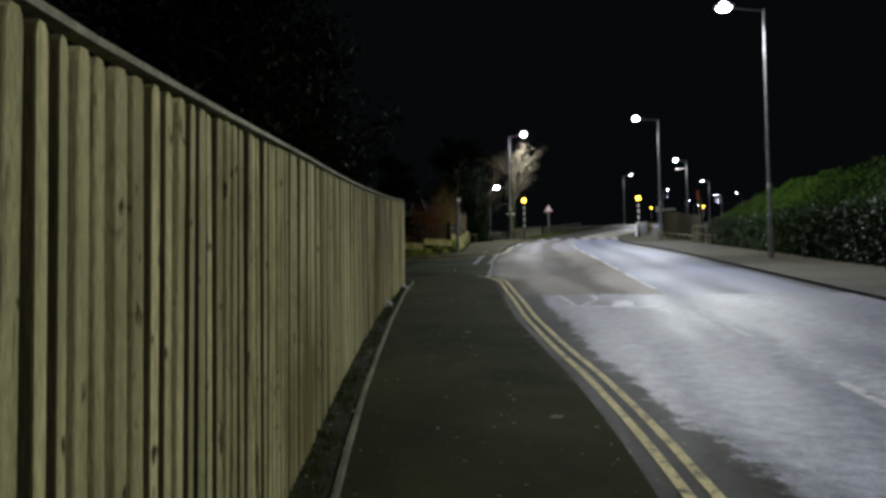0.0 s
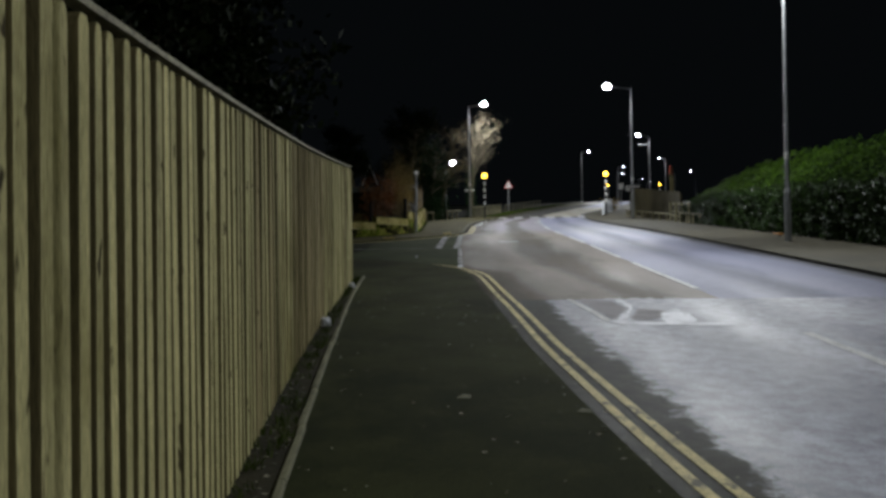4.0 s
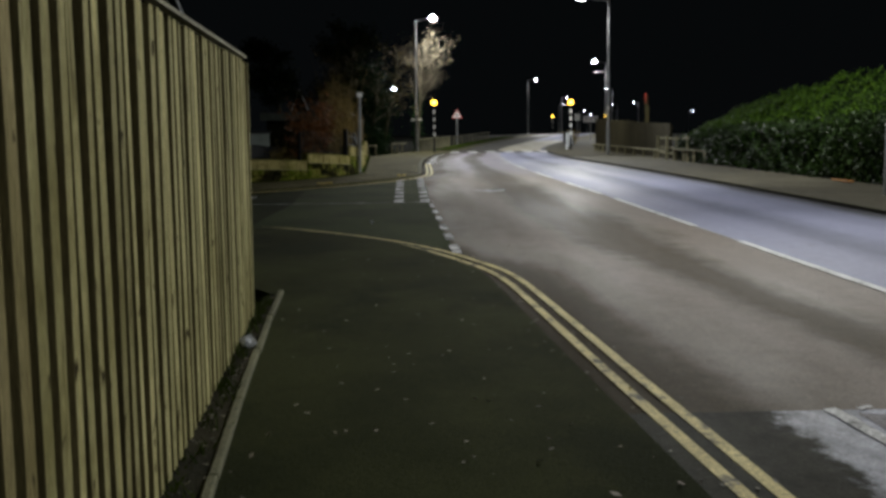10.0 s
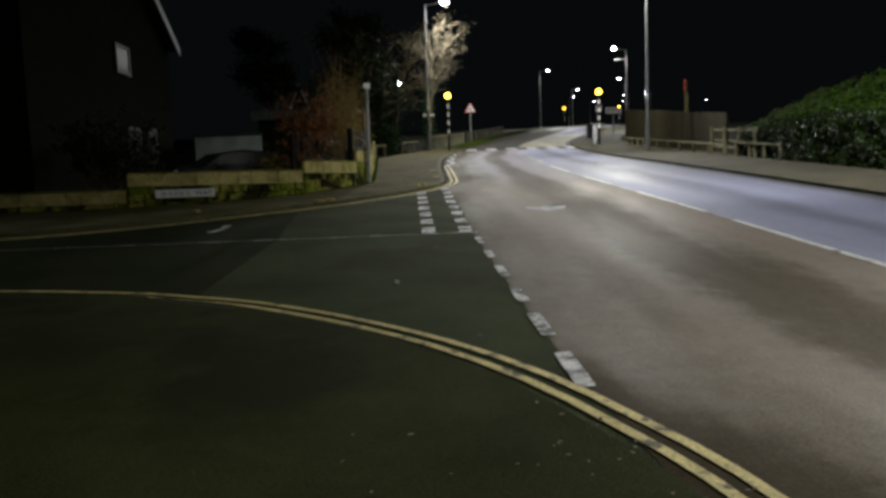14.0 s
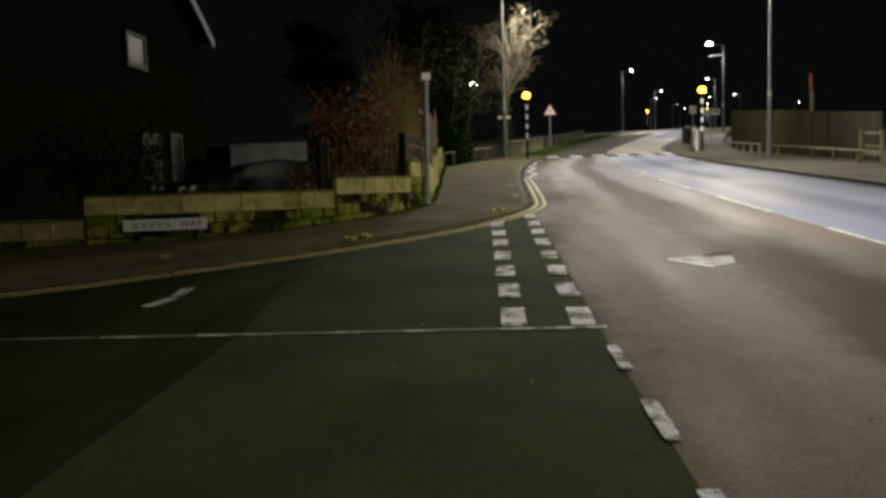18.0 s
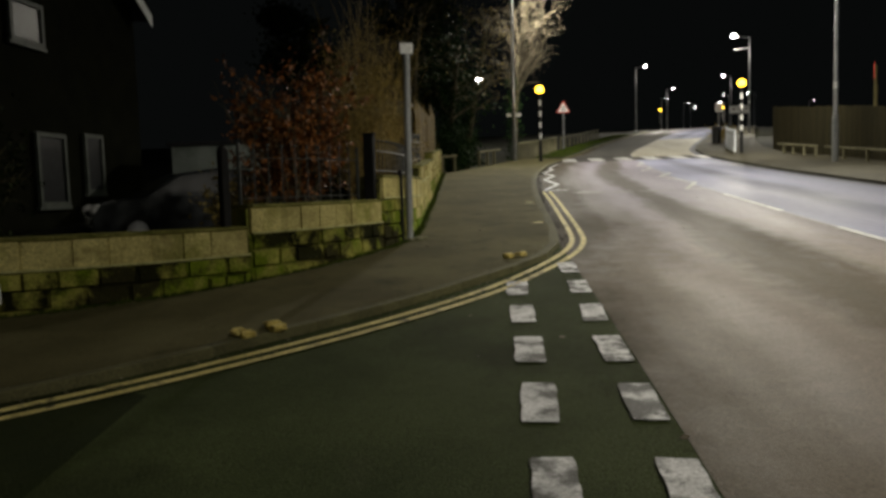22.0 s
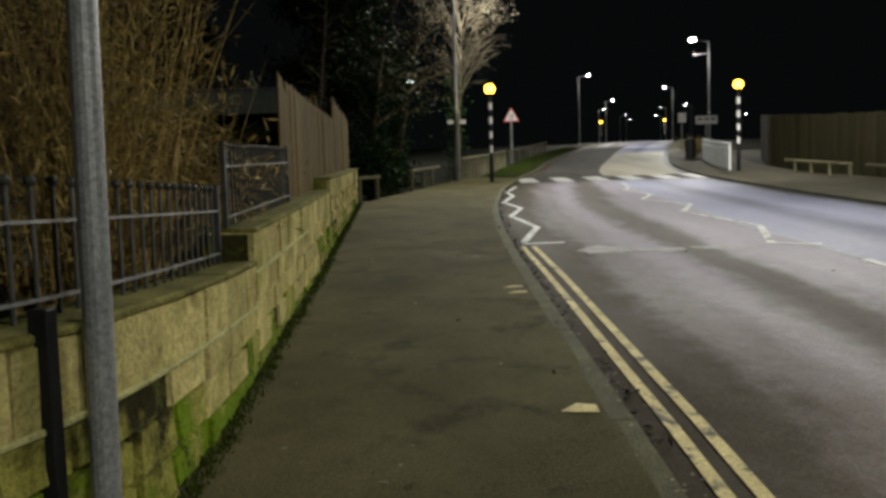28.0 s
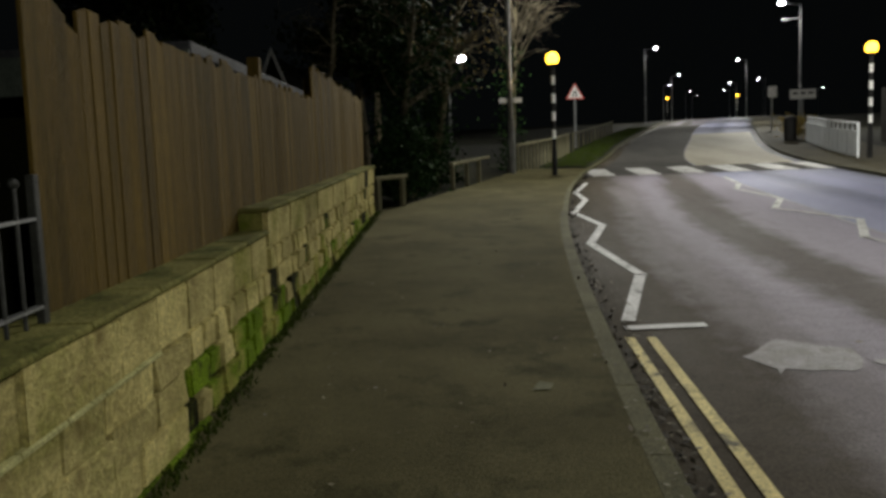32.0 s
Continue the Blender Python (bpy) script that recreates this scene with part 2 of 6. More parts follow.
def lane_mat(name, stops, width, rough, wobble=0.5, blotch=0.3, bump=0.25, spec=0.22, rough_fine=0.08, clump=2.6, mottle=0.08, mouth=None):
    """A traffic lane whose bands of wear follow the distance from its edge, in metres, with soft uneven borders."""
    m = bpy.data.materials.new(name)
    m.use_nodes = True
    nt = m.node_tree
    link = nt.links.new
    bsdf = nt.nodes["Principled BSDF"]
    bsdf.inputs["Specular IOR Level"].default_value = spec
    uv = nt.nodes.new("ShaderNodeUVMap")
    sep = nt.nodes.new("ShaderNodeSeparateXYZ")
    link(uv.outputs[0], sep.inputs[0])
    geo = nt.nodes.new("ShaderNodeNewGeometry")
    mp = nt.nodes.new("ShaderNodeMapping")
    mp.inputs["Scale"].default_value = (1, 0.16, 1)
    link(geo.outputs["Position"], mp.inputs[0])
    slow = node(nt, "ShaderNodeTexNoise", Scale=1.1, Detail=4.0, Roughness=0.55)
    link(mp.outputs[0], slow.inputs["Vector"])
    spots = node(nt, "ShaderNodeTexNoise", Scale=clump, Detail=7.0, Roughness=0.72)
    link(geo.outputs["Position"], spots.inputs["Vector"])
    fine = node(nt, "ShaderNodeTexNoise", Scale=60.0, Detail=3.0, Roughness=0.7)
    link(geo.outputs["Position"], fine.inputs["Vector"])

    def math_node(op, a, b):
        n = nt.nodes.new("ShaderNodeMath")
        n.operation = op
        for i, q in enumerate((a, b)):
            if isinstance(q, (int, float)):
                n.inputs[i].default_value = q
            else:
                link(q, n.inputs[i])
        return n.outputs[0]

    u = math_node("ADD", sep.outputs[0], math_node("MULTIPLY", math_node("SUBTRACT", slow.outputs[0], 0.5), wobble * 2))
    u = math_node("ADD", u, math_node("MULTIPLY", math_node("SUBTRACT", spots.outputs[0], 0.5), blotch * 2))
    u = math_node("DIVIDE", u, width)
    ramp = nt.nodes.new("ShaderNodeValToRGB")
    ramp.color_ramp.interpolation = "EASE"
    for i, (at, colour) in enumerate(stops):
        e = ramp.color_ramp.elements[i] if i < 2 else ramp.color_ramp.elements.new(min(0.9999, at / width))
        e.position, e.color = min(1.0, at / width), (*colour, 1)
    link(u, ramp.inputs[0])
    grain = nt.nodes.new("ShaderNodeMapRange")
    grain.inputs[1].default_value, grain.inputs[2].default_value, grain.inputs[3].default_value, grain.inputs[4].default_value = 0.3, 0.7, 0.65, 1.35
    link(fine.outputs[0], grain.inputs[0])
    mul = nt.nodes.new("ShaderNodeMixRGB")
    mul.blend_type, mul.inputs[0].default_value = "MULTIPLY", 1.0
    link(ramp.outputs[0], mul.inputs[1])
    link(grain.outputs[0], mul.inputs[2])
    patches = node(nt, "ShaderNodeTexNoise", Scale=6.5, Detail=5.0, Roughness=0.65)
    link(geo.outputs["Position"], patches.inputs["Vector"])
    mot = nt.nodes.new("ShaderNodeMapRange")
    mot.inputs[1].default_value, mot.inputs[2].default_value, mot.inputs[3].default_value, mot.inputs[4].default_value = 0.35, 0.65, 1 - mottle, 1 + mottle
    link(patches.outputs[0], mot.inputs[0])
    mul2 = nt.nodes.new("ShaderNodeMixRGB")
    mul2.blend_type, mul2.inputs[0].default_value = "MULTIPLY", 1.0
    link(mul.outputs[0], mul2.inputs[1])
    link(mot.outputs[0], mul2.inputs[2])
    last = mul2.outputs[0]
    if mouth:  # browner asphalt at the side street's mouth
        py = nt.nodes.new("ShaderNodeSeparateXYZ")
        link(geo.outputs["Position"], py.inputs[0])
        far = nt.nodes.new("ShaderNodeMapRange")
        far.inputs[1].default_value, far.inputs[2].default_value, far.inputs[3].default_value, far.inputs[4].default_value = 34.0, 42.0, 1.0, 0.0
        link(math_node("ADD", py.outputs[1], math_node("MULTIPLY", math_node("SUBTRACT", spots.outputs[0], 0.5), 8.0)), far.inputs[0])
        mx = nt.nodes.new("ShaderNodeMixRGB")
        mx.blend_type, mx.inputs[2].default_value = "MULTIPLY", (*mouth, 1)
        link(far.outputs[0], mx.inputs[0])
        link(last, mx.inputs[1])
        last = mx.outputs[0]
    link(last, bsdf.inputs["Base Color"])
    rr = nt.nodes.new("ShaderNodeMapRange")
    rr.inputs[1].default_value, rr.inputs[2].default_value, rr.inputs[3].default_value, rr.inputs[4].default_value = 0.35, 0.65, rough + rough_fine, rough - rough_fine
    link(slow.outputs[0], rr.inputs[0])
    link(rr.outputs[0], bsdf.inputs["Roughness"])
    polish = nt.nodes.new("ShaderNodeMapRange")  # the worn pale bands are polished, the rest is dull
    polish.inputs[1].default_value, polish.inputs[2].default_value, polish.inputs[3].default_value, polish.inputs[4].default_value = 0.05, 0.22, 0.02, spec
    link(ramp.outputs[0], polish.inputs[0])
    link(polish.outputs[0], bsdf.inputs["Specular IOR Level"])
    b = nt.nodes.new("ShaderNodeBump")
    b.inputs["Strength"].default_value, b.inputs["Distance"].default_value = bump, 0.02
    link(fine.outputs[0], b.inputs["Height"])
    link(b.outputs[0], bsdf.inputs["Normal"])
    return m


M = {  # surfaces
    "road_left": lane_mat("worn_pinkish_asphalt", [(0, (0.051, 0.042, 0.029)), (4.4, (0.239, 0.221, 0.276)), (0.6, (0.075, 0.064, 0.049)), (1.15, (0.177, 0.159, 0.171)), (1.7, (0.248, 0.227, 0.274)),
                                                   (2.15, (0.110, 0.098, 0.092)), (2.45, (0.110, 0.098, 0.092)), (2.95, (0.244, 0.224, 0.270))], 4.4, 0.64, 0.4, 0.3, spec=0.17, mouth=(0.74, 0.66, 0.44)),
    "road_right": lane_mat("blue_grey_asphalt", [(0, (0.244, 0.253, 0.359)), (4.0, (0.055, 0.055, 0.059)), (0.8, (0.207, 0.217, 0.317)), (1.6, (0.129, 0.136, 0.193)), (2.3, (0.198, 0.208, 0.304)), (3.3, (0.152, 0.160, 0.225))], 4.0, 0.62, 0.45, 0.25, spec=0.18),
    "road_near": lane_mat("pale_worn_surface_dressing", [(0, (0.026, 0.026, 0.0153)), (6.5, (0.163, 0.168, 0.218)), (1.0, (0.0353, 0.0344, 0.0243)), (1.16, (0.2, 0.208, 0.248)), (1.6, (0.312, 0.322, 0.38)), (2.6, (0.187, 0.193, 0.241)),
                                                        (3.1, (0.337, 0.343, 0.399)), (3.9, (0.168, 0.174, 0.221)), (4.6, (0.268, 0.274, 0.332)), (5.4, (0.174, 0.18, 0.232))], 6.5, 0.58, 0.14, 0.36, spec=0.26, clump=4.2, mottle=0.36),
    "road_pale": mat("pale_worn_scuff", (0.17, 0.172, 0.178), (0.33, 0.335, 0.345), 0.55, 2.4, 55, (1, 0.6, 1), 0.5, 0.5, world=True, third=(0.12, 0.118, 0.115), third_scale=2.0),
    "road_dark": mat("dark_gutter_asphalt", (0.035, 0.034, 0.03), (0.055, 0.052, 0.046), 0.85, 1.5, 70, (1, 0.4, 1), 0.5, 0.25),
    "road_patch": mat("grey_patch", (0.24, 0.225, 0.235), (0.33, 0.315, 0.33), 0.75, 2.0, 60, (1, 1, 1), 0.5, 0.2, world=True),
    "road_buff": mat("buff_high_friction", (0.27, 0.25, 0.195), (0.37, 0.345, 0.279), 0.7, 0.7, 60, (1, 0.12, 1), 0.4, 0.4),
    "side_road": mat("dark_side_street_asphalt", (0.0296, 0.0395, 0.0136), (0.0516, 0.0659, 0.025), 0.85, 0.7, 70, (1, 1, 1), 0.5, 0.06, third=(0.0264, 0.0329, 0.0121), third_scale=0.5, world=True,
                     fourth=(0.0395, 0.0483, 0.0197), fourth_scale=2.5, fourth_at=(0.6, 0.72)),
    "side_road_dark": mat("older_dark_side_street_asphalt", (0.0121, 0.0163, 0.00585), (0.0224, 0.0285, 0.0099), 0.88, 0.7, 70, (1, 1, 1), 0.5, 0.05),
    "pavement": mat("dark_tarmac_footway", (0.0233, 0.027, 0.0075), (0.0407, 0.046, 0.0143), 0.9, 0.9, 80, (1, 1, 1), 0.5, 0.06, third=(0.0485, 0.05, 0.0177), third_scale=6.0, third_at=(0.66, 0.74), world=True,
                    fourth=(0.0184, 0.022, 0.0065), fourth_scale=0.7, fourth_at=(0.5, 0.65)),
    "pavement_far": mat("brown_grey_footway", (0.0703, 0.0624, 0.0276), (0.117, 0.106, 0.0516), 0.88, 0.8, 80, (1, 1, 1), 0.5, 0.08, world=True, third=(0.051, 0.0475, 0.0196), third_scale=2.2, third_at=(0.54, 0.68)),
    "pavement_right": mat("dim_far_footway", (0.04, 0.036, 0.0232), (0.066, 0.059, 0.0376), 0.88, 0.8, 80, (1, 1, 1), 0.5, 0.25),
    "kerb": mat("weathered_kerb_concrete", (0.0333, 0.0323, 0.0184), (0.057, 0.0541, 0.0313), 0.85, 2.5, 60, (1, 1, 1), 0.4, 0.25, vary=0.1),
    "edging": mat("mossy_concrete_edging", (0.11, 0.11, 0.0663), (0.2, 0.195, 0.117), 0.9, 3.0, 60, (1, 1, 1), 0.4, 0.25, vary=0.2),
    "soil": mat("damp_soil", (0.018, 0.017, 0.0084), (0.04, 0.036, 0.0168), 0.95, 2.0, 50, (1, 1, 1), 0.8, 0.2),
    "verge": mat("rough_verge", (0.0078, 0.00954, 0.00396), (0.018, 0.0175, 0.00704), 0.95, 0.5, 20, (1, 1, 1), 0.8, 0.2),
    "white": mat("worn_white_road_paint", (0.42, 0.42, 0.42), (0.68, 0.68, 0.68), 0.65, 4, 50, (1, 1, 1), 0.3, 0.3, third=(0.07, 0.07, 0.064), third_scale=4.2, third_at=(0.45, 0.57), world=True),
    "white_line": mat("white_road_paint", (0.46, 0.46, 0.46), (0.68, 0.68, 0.68), 0.65, 4, 50, (1, 1, 1), 0.3, 0.3, third=(0.12, 0.12, 0.115), third_scale=3.2, third_at=(0.57, 0.67), world=True),
    "yellow": mat("worn_yellow_road_paint", (0.48, 0.392, 0.14), (0.672, 0.567, 0.228), 0.7, 4, 50, (1, 1, 1), 0.3, 0.4, third=(0.096, 0.0842, 0.036), third_scale=6, third_at=(0.53, 0.64)),
    "board": mat("weathered_grey_fence_board", (0.366, 0.337, 0.155), (0.605, 0.553, 0.267), 0.85, 1.2, 26, (9, 9, 0.7), 0.5, 0.08, vary=0.2, third=(0.0755, 0.0579, 0.0278), third_scale=1.7, third_at=(0.6, 0.7),
                 fourth=(0.216, 0.189, 0.0656), fourth_scale=0.6, fourth_at=(0.52, 0.7), fourth_world=True, knots=(0.054, 0.0442, 0.017)),
    # darkened board colour, holds the shade of the fence's sides and gaps
    "board_back": mat("shade_dark_fence_board", (0.057, 0.0486, 0.0195), (0.128, 0.108, 0.0468), 0.9, 1.2, 26, (9, 9, 0.7), 0.5, 0.2, vary=0.2),
    "cap": mat("fence_capping_wood", (0.171, 0.157, 0.0936), (0.285, 0.266, 0.166), 0.8, 2, 30, (1, 1, 1), 0.4, 0.3),
    "dark_board": mat("dim_brown_fence_board", (0.018, 0.0155, 0.0067), (0.033, 0.028, 0.0124), 0.9, 1.0, 26, (9, 9, 0.7), 0.5, 0.15, vary=0.25),
    "brown_board": mat("brown_stained_fence_board", (0.0708, 0.0464, 0.00626), (0.132, 0.084, 0.0125), 0.85, 1.0, 26, (9, 9, 0.7), 0.5, 0.25, vary=0.25),
    "stone": mat("buff_sandstone", (0.364, 0.311, 0.123), (0.555, 0.484, 0.202), 0.9, 3.5, 40, (1, 1, 1), 0.7, 0.06, vary=0.2, third=(0.222, 0.219, 0.0572), third_scale=1.7, third_at=(0.5, 0.68), world=True,
                 fourth=(0.202, 0.163, 0.061), fourth_scale=5.0, fourth_at=(0.56, 0.7)),
    "stone_moss": mat("mossy_sandstone", (0.243, 0.228, 0.055), (0.378, 0.354, 0.0963), 0.95, 3, 45, (1, 1, 1), 0.8, 0.06, vary=0.1, third=(0.135, 0.213, 0.0138), third_scale=1.9, third_at=(0.42, 0.53), world=True,
                      fourth=(0.027, 0.0272, 0.0077), fourth_scale=2.1, fourth_at=(0.56, 0.63)),
    "stone_low": mat("stained_mossy_rubble", (0.221, 0.209, 0.05), (0.374, 0.353, 0.09), 0.95, 3, 45, (1, 1, 1), 0.8, 0.06, vary=0.12, third=(0.125, 0.168, 0.016), third_scale=1.7, third_at=(0.44, 0.57), world=True,
                     fourth=(0.032, 0.03, 0.011), fourth_scale=1.05, fourth_at=(0.5, 0.57)),
    "stone_dark": mat("blackened_sandstone", (0.23, 0.219, 0.05), (0.357, 0.339, 0.0875), 0.92, 3, 45, (1, 1, 1), 0.8, 0.06, vary=0.1, third=(0.111, 0.158, 0.01), third_scale=1.5, third_at=(0.5, 0.62), world=True,
                      fourth=(0.017, 0.0177, 0.0055), fourth_scale=1.3, fourth_at=(0.45, 0.53)),
    "mortar": mat("mossy_flush_mortar", (0.14, 0.135, 0.035), (0.25, 0.235, 0.07), 0.95, 6, 60, (1, 1, 1), 0.6, 0.06, third=(0.09, 0.122, 0.012), third_scale=1.7, third_at=(0.44, 0.57), world=True,
                  fourth=(0.032, 0.03, 0.011), fourth_scale=1.05, fourth_at=(0.5, 0.57)),
    "pointing": mat("pale_lime_pointing", (0.342, 0.33, 0.14), (0.475, 0.46, 0.21), 0.9, 5, 60, (1, 1, 1), 0.5, 0.2, third=(0.133, 0.14, 0.042), third_scale=3.0),
    "kerb_far": mat("pale_worn_kerb_concrete", (0.068, 0.0645, 0.0297), (0.111, 0.105, 0.0493), 0.85, 2.5, 60, (1, 1, 1), 0.4, 0.25, vary=0.06),
    "coping": mat("mossy_dark_sandstone_coping", (0.114, 0.11, 0.031), (0.218, 0.205, 0.0651), 0.92, 3, 45, (1, 1, 1), 0.6, 0.1, vary=0.15, third=(0.057, 0.068, 0.0124), third_scale=2.4, third_at=(0.5, 0.66), world=True),
    "steel": mat("galvanised_steel", (0.3, 0.31, 0.32), (0.42, 0.43, 0.44), 0.45, 4, 60, (1, 1, 1), 0.1, 0.5, metal=0.7),
    "grey_paint": mat("grey_painted_steel", (0.2, 0.21, 0.21), (0.28, 0.29, 0.29), 0.5, 4, 60, (1, 1, 1), 0.1, 0.5, metal=0.2),
    "black_paint": mat("black_gloss_paint", (0.007, 0.007, 0.007), (0.013, 0.013, 0.013), 0.55, 4, 60, (1, 1, 1), 0.1, 0.2),
    "white_paint": mat("white_gloss_paint", (0.7, 0.7, 0.68), (0.8, 0.8, 0.78), 0.45, 4, 60, (1, 1, 1), 0.05, 0.5),
    "dim_frame": mat("dull_grey_window_frame", (0.055, 0.068, 0.055), (0.09, 0.105, 0.085), 0.6, 4, 60, (1, 1, 1), 0.1, 0.3),
    "white_panel": mat("pale_grey_painted_panel", (0.62, 0.65, 0.68), (0.75, 0.78, 0.8), 0.5, 2, 40, (1, 1, 1), 0.1, 0.4),
    "red_paint": mat("red_sign_face", (0.55, 0.03, 0.02), (0.65, 0.05, 0.03), 0.5, 4, 60, (1, 1, 1), 0.05, 0.5),
    "rail_wood": mat("grey_weathered_rail_timber", (0.11, 0.105, 0.0615), (0.19, 0.175, 0.107), 0.85, 2, 40, (1, 1, 1), 0.5, 0.25, vary=0.2),
    "twig": mat("brown_twig_bark", (0.1, 0.07, 0.0224), (0.36, 0.26, 0.088), 0.7, 3, 50, (1, 1, 1), 0.3, 0.2, vary=0.5),
    "bark": mat("grey_brown_bark", (0.07, 0.06, 0.036), (0.14, 0.12, 0.072), 0.9, 3, 30, (1, 1, 0.3), 0.8, 0.2),
    # far darker than brick, the lack of lamplight put into the colour
    "brick": mat("unlit_house_brick", (0.00684, 0.00775, 0.00336), (0.0119, 0.0124, 0.00564), 0.9, 2, 30, (1, 1, 1), 0.5, 0.03),
    "roof": mat("slate_roof", (0.035, 0.036, 0.04), (0.06, 0.062, 0.066), 0.7, 3, 30, (1, 1, 1), 0.5, 0.3),
    "glass": mat("dark_window_glass", (0.01, 0.012, 0.014), (0.014, 0.016, 0.018), 0.4, 1, 5, (1, 1, 1), 0, 0.25),
    "car_paint": mat("dark_car_paint", (0.035, 0.04, 0.042), (0.05, 0.055, 0.058), 0.22, 2, 60, (1, 1, 1), 0, 0.6, metal=0.3),
    "rubber": mat("tyre_rubber", (0.015, 0.015, 0.015), (0.025, 0.025, 0.025), 0.85, 5, 60, (1, 1, 1), 0.3, 0.3),
    "yellow_block": mat("yellow_painted_block", (0.44, 0.33, 0.08), (0.572, 0.462, 0.144), 0.7, 8, 60, (1, 1, 1), 0.5, 0.4, third=(0.132, 0.11, 0.048), third_scale=14, third_at=(0.52, 0.62)),
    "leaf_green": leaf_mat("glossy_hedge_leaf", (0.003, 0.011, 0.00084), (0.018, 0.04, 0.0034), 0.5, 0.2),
    # brighter copy of the hedge leaf, lamplight on the top put into its green
    "leaf_top": leaf_mat("lamplit_clipped_leaf", (0.012, 0.034, 0.0013), (0.048, 0.095, 0.005), 0.7, 0.1),
    "leaf_ivy": leaf_mat("ivy_leaf", (0.006, 0.018, 0.0042), (0.018, 0.045, 0.0101), 0.75, 0.08),
    "leaf_brown": leaf_mat("russet_beech_leaf", (0.047, 0.0166, 0.00336), (0.314, 0.109, 0.0202), 0.55),
    "leaf_olive": leaf_mat("dry_olive_brown_leaf", (0.11, 0.085, 0.0224), (0.38, 0.28, 0.08), 0.7, 0.2),
    "leaf_pale": leaf_mat("pale_autumn_leaf", (0.072, 0.06, 0.0384), (0.2, 0.168, 0.116), 0.7),
    "leaf_dark": leaf_mat("dull_dark_leaf", (0.007, 0.013, 0.0032), (0.02, 0.031, 0.008), 0.85, 0.08),
    "leaf_straw": leaf_mat("dry_straw_blade", (0.16, 0.105, 0.028), (0.55, 0.4, 0.136), 0.5),
    "grass": leaf_mat("rough_grass_blade", (0.0203, 0.0374, 0.00448), (0.0574, 0.0816, 0.0112), 0.85, 0.08),
    "litter_leaf": leaf_mat("fallen_leaf", (0.06, 0.052, 0.036), (0.28, 0.25, 0.18), 0.8),
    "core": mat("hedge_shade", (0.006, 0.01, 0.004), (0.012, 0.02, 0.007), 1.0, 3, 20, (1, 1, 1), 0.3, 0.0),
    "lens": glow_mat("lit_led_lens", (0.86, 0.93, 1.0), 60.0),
    "amber": glow_mat("lit_amber_globe", (1.0, 0.55, 0.05), 9.0),
}
M["sign_white"] = mat("white_sign_sheet", (0.72, 0.72, 0.7), (0.8, 0.8, 0.78), 0.5, 3, 40, (1, 1, 1), 0.05, 0.4)
M["worn_letter"] = mat("faded_sign_letter", (0.42, 0.42, 0.41), (0.6, 0.6, 0.58), 0.6, 20, 60, (1, 1, 1), 0.05, 0.3)
M["white_zebra"] = mat("dulled_white_road_paint", (0.36, 0.36, 0.355), (0.57, 0.57, 0.56), 0.6, 3, 50, (1, 1, 1), 0.3, 0.35, third=(0.11, 0.11, 0.105), third_scale=2.6, third_at=(0.52, 0.64), world=True)
M["worn_iron"] = mat("worn_cast_iron", (0.17, 0.17, 0.165), (0.33, 0.33, 0.32), 0.55, 9, 70, (1, 1, 1), 0.4, 0.35, third=(0.09, 0.09, 0.085), third_scale=7, third_at=(0.52, 0.62), metal=0.2)
M["debris"] = leaf_mat("sodden_dark_leaf", (0.008, 0.007, 0.004), (0.035, 0.03, 0.018), 0.7, 0.2)
M["smear"] = mat("pale_damp_smear", (0.147, 0.139, 0.148), (0.201, 0.194, 0.205), 0.5, 5, 50, (1, 1, 1), 0.3, 0.3, world=True, third=(0.116, 0.107, 0.102), third_scale=4.0, third_at=(0.47, 0.58))
M["orange_wood"] = mat("wet_orange_brown_wood", (0.22, 0.1, 0.03), (0.36, 0.18, 0.06), 0.7, 3, 40, (1, 8, 8), 0.4, 0.2)
M["road_scuff"] = mat("scuffed_white_paint", (0.5, 0.51, 0.58), (0.68, 0.69, 0.76), 0.55, 3.0, 50, (1, 1, 1), 0.4, 0.35, world=True, third=(0.3, 0.31, 0.37), third_scale=5.0, third_at=(0.48, 0.62))
M["twig_pale"] = mat("pale_grey_twig_bark", (0.0463, 0.0392, 0.026), (0.0998, 0.084, 0.0576), 0.85, 3, 50, (1, 1, 1), 0.3, 0.15)
M["board_brown"] = mat("browner_weathered_fence_board", (0.238, 0.198, 0.0884), (0.403, 0.341, 0.168), 0.85, 1.2, 26, (9, 9, 0.7), 0.5, 0.08, vary=0.2, third=(0.0569, 0.0448, 0.0216), third_scale=1.7, third_at=(0.58, 0.7),
                       fourth=(0.155, 0.134, 0.0485), fourth_scale=0.6, fourth_at=(0.52, 0.7), fourth_world=True, knots=(0.0414, 0.0341, 0.0151))
M["render_wall"] = mat("weathered_pale_render", (0.336, 0.392, 0.355), (0.476, 0.536, 0.497), 0.9, 1.5, 40, (1, 1, 1), 0.3, 0.1, third=(0.196, 0.232, 0.185), third_scale=0.9)
M["iron"] = mat("dull_painted_iron", (0.018, 0.02, 0.017), (0.04, 0.042, 0.036), 0.5, 6, 60, (1, 1, 1), 0.3, 0.35)
# paler iron for the rails, the lamps' sheen put into the colour
M["iron_top"] = mat("lamplit_iron_rail", (0.16, 0.165, 0.16), (0.3, 0.305, 0.3), 0.4, 6, 60, (1, 1, 1), 0.3, 0.5, metal=0.3)
M["litter"] = mat("crumpled_white_wrapper", (0.55, 0.58, 0.62), (0.75, 0.77, 0.8), 0.4, 12, 60, (1, 1, 1), 0.2, 0.5)


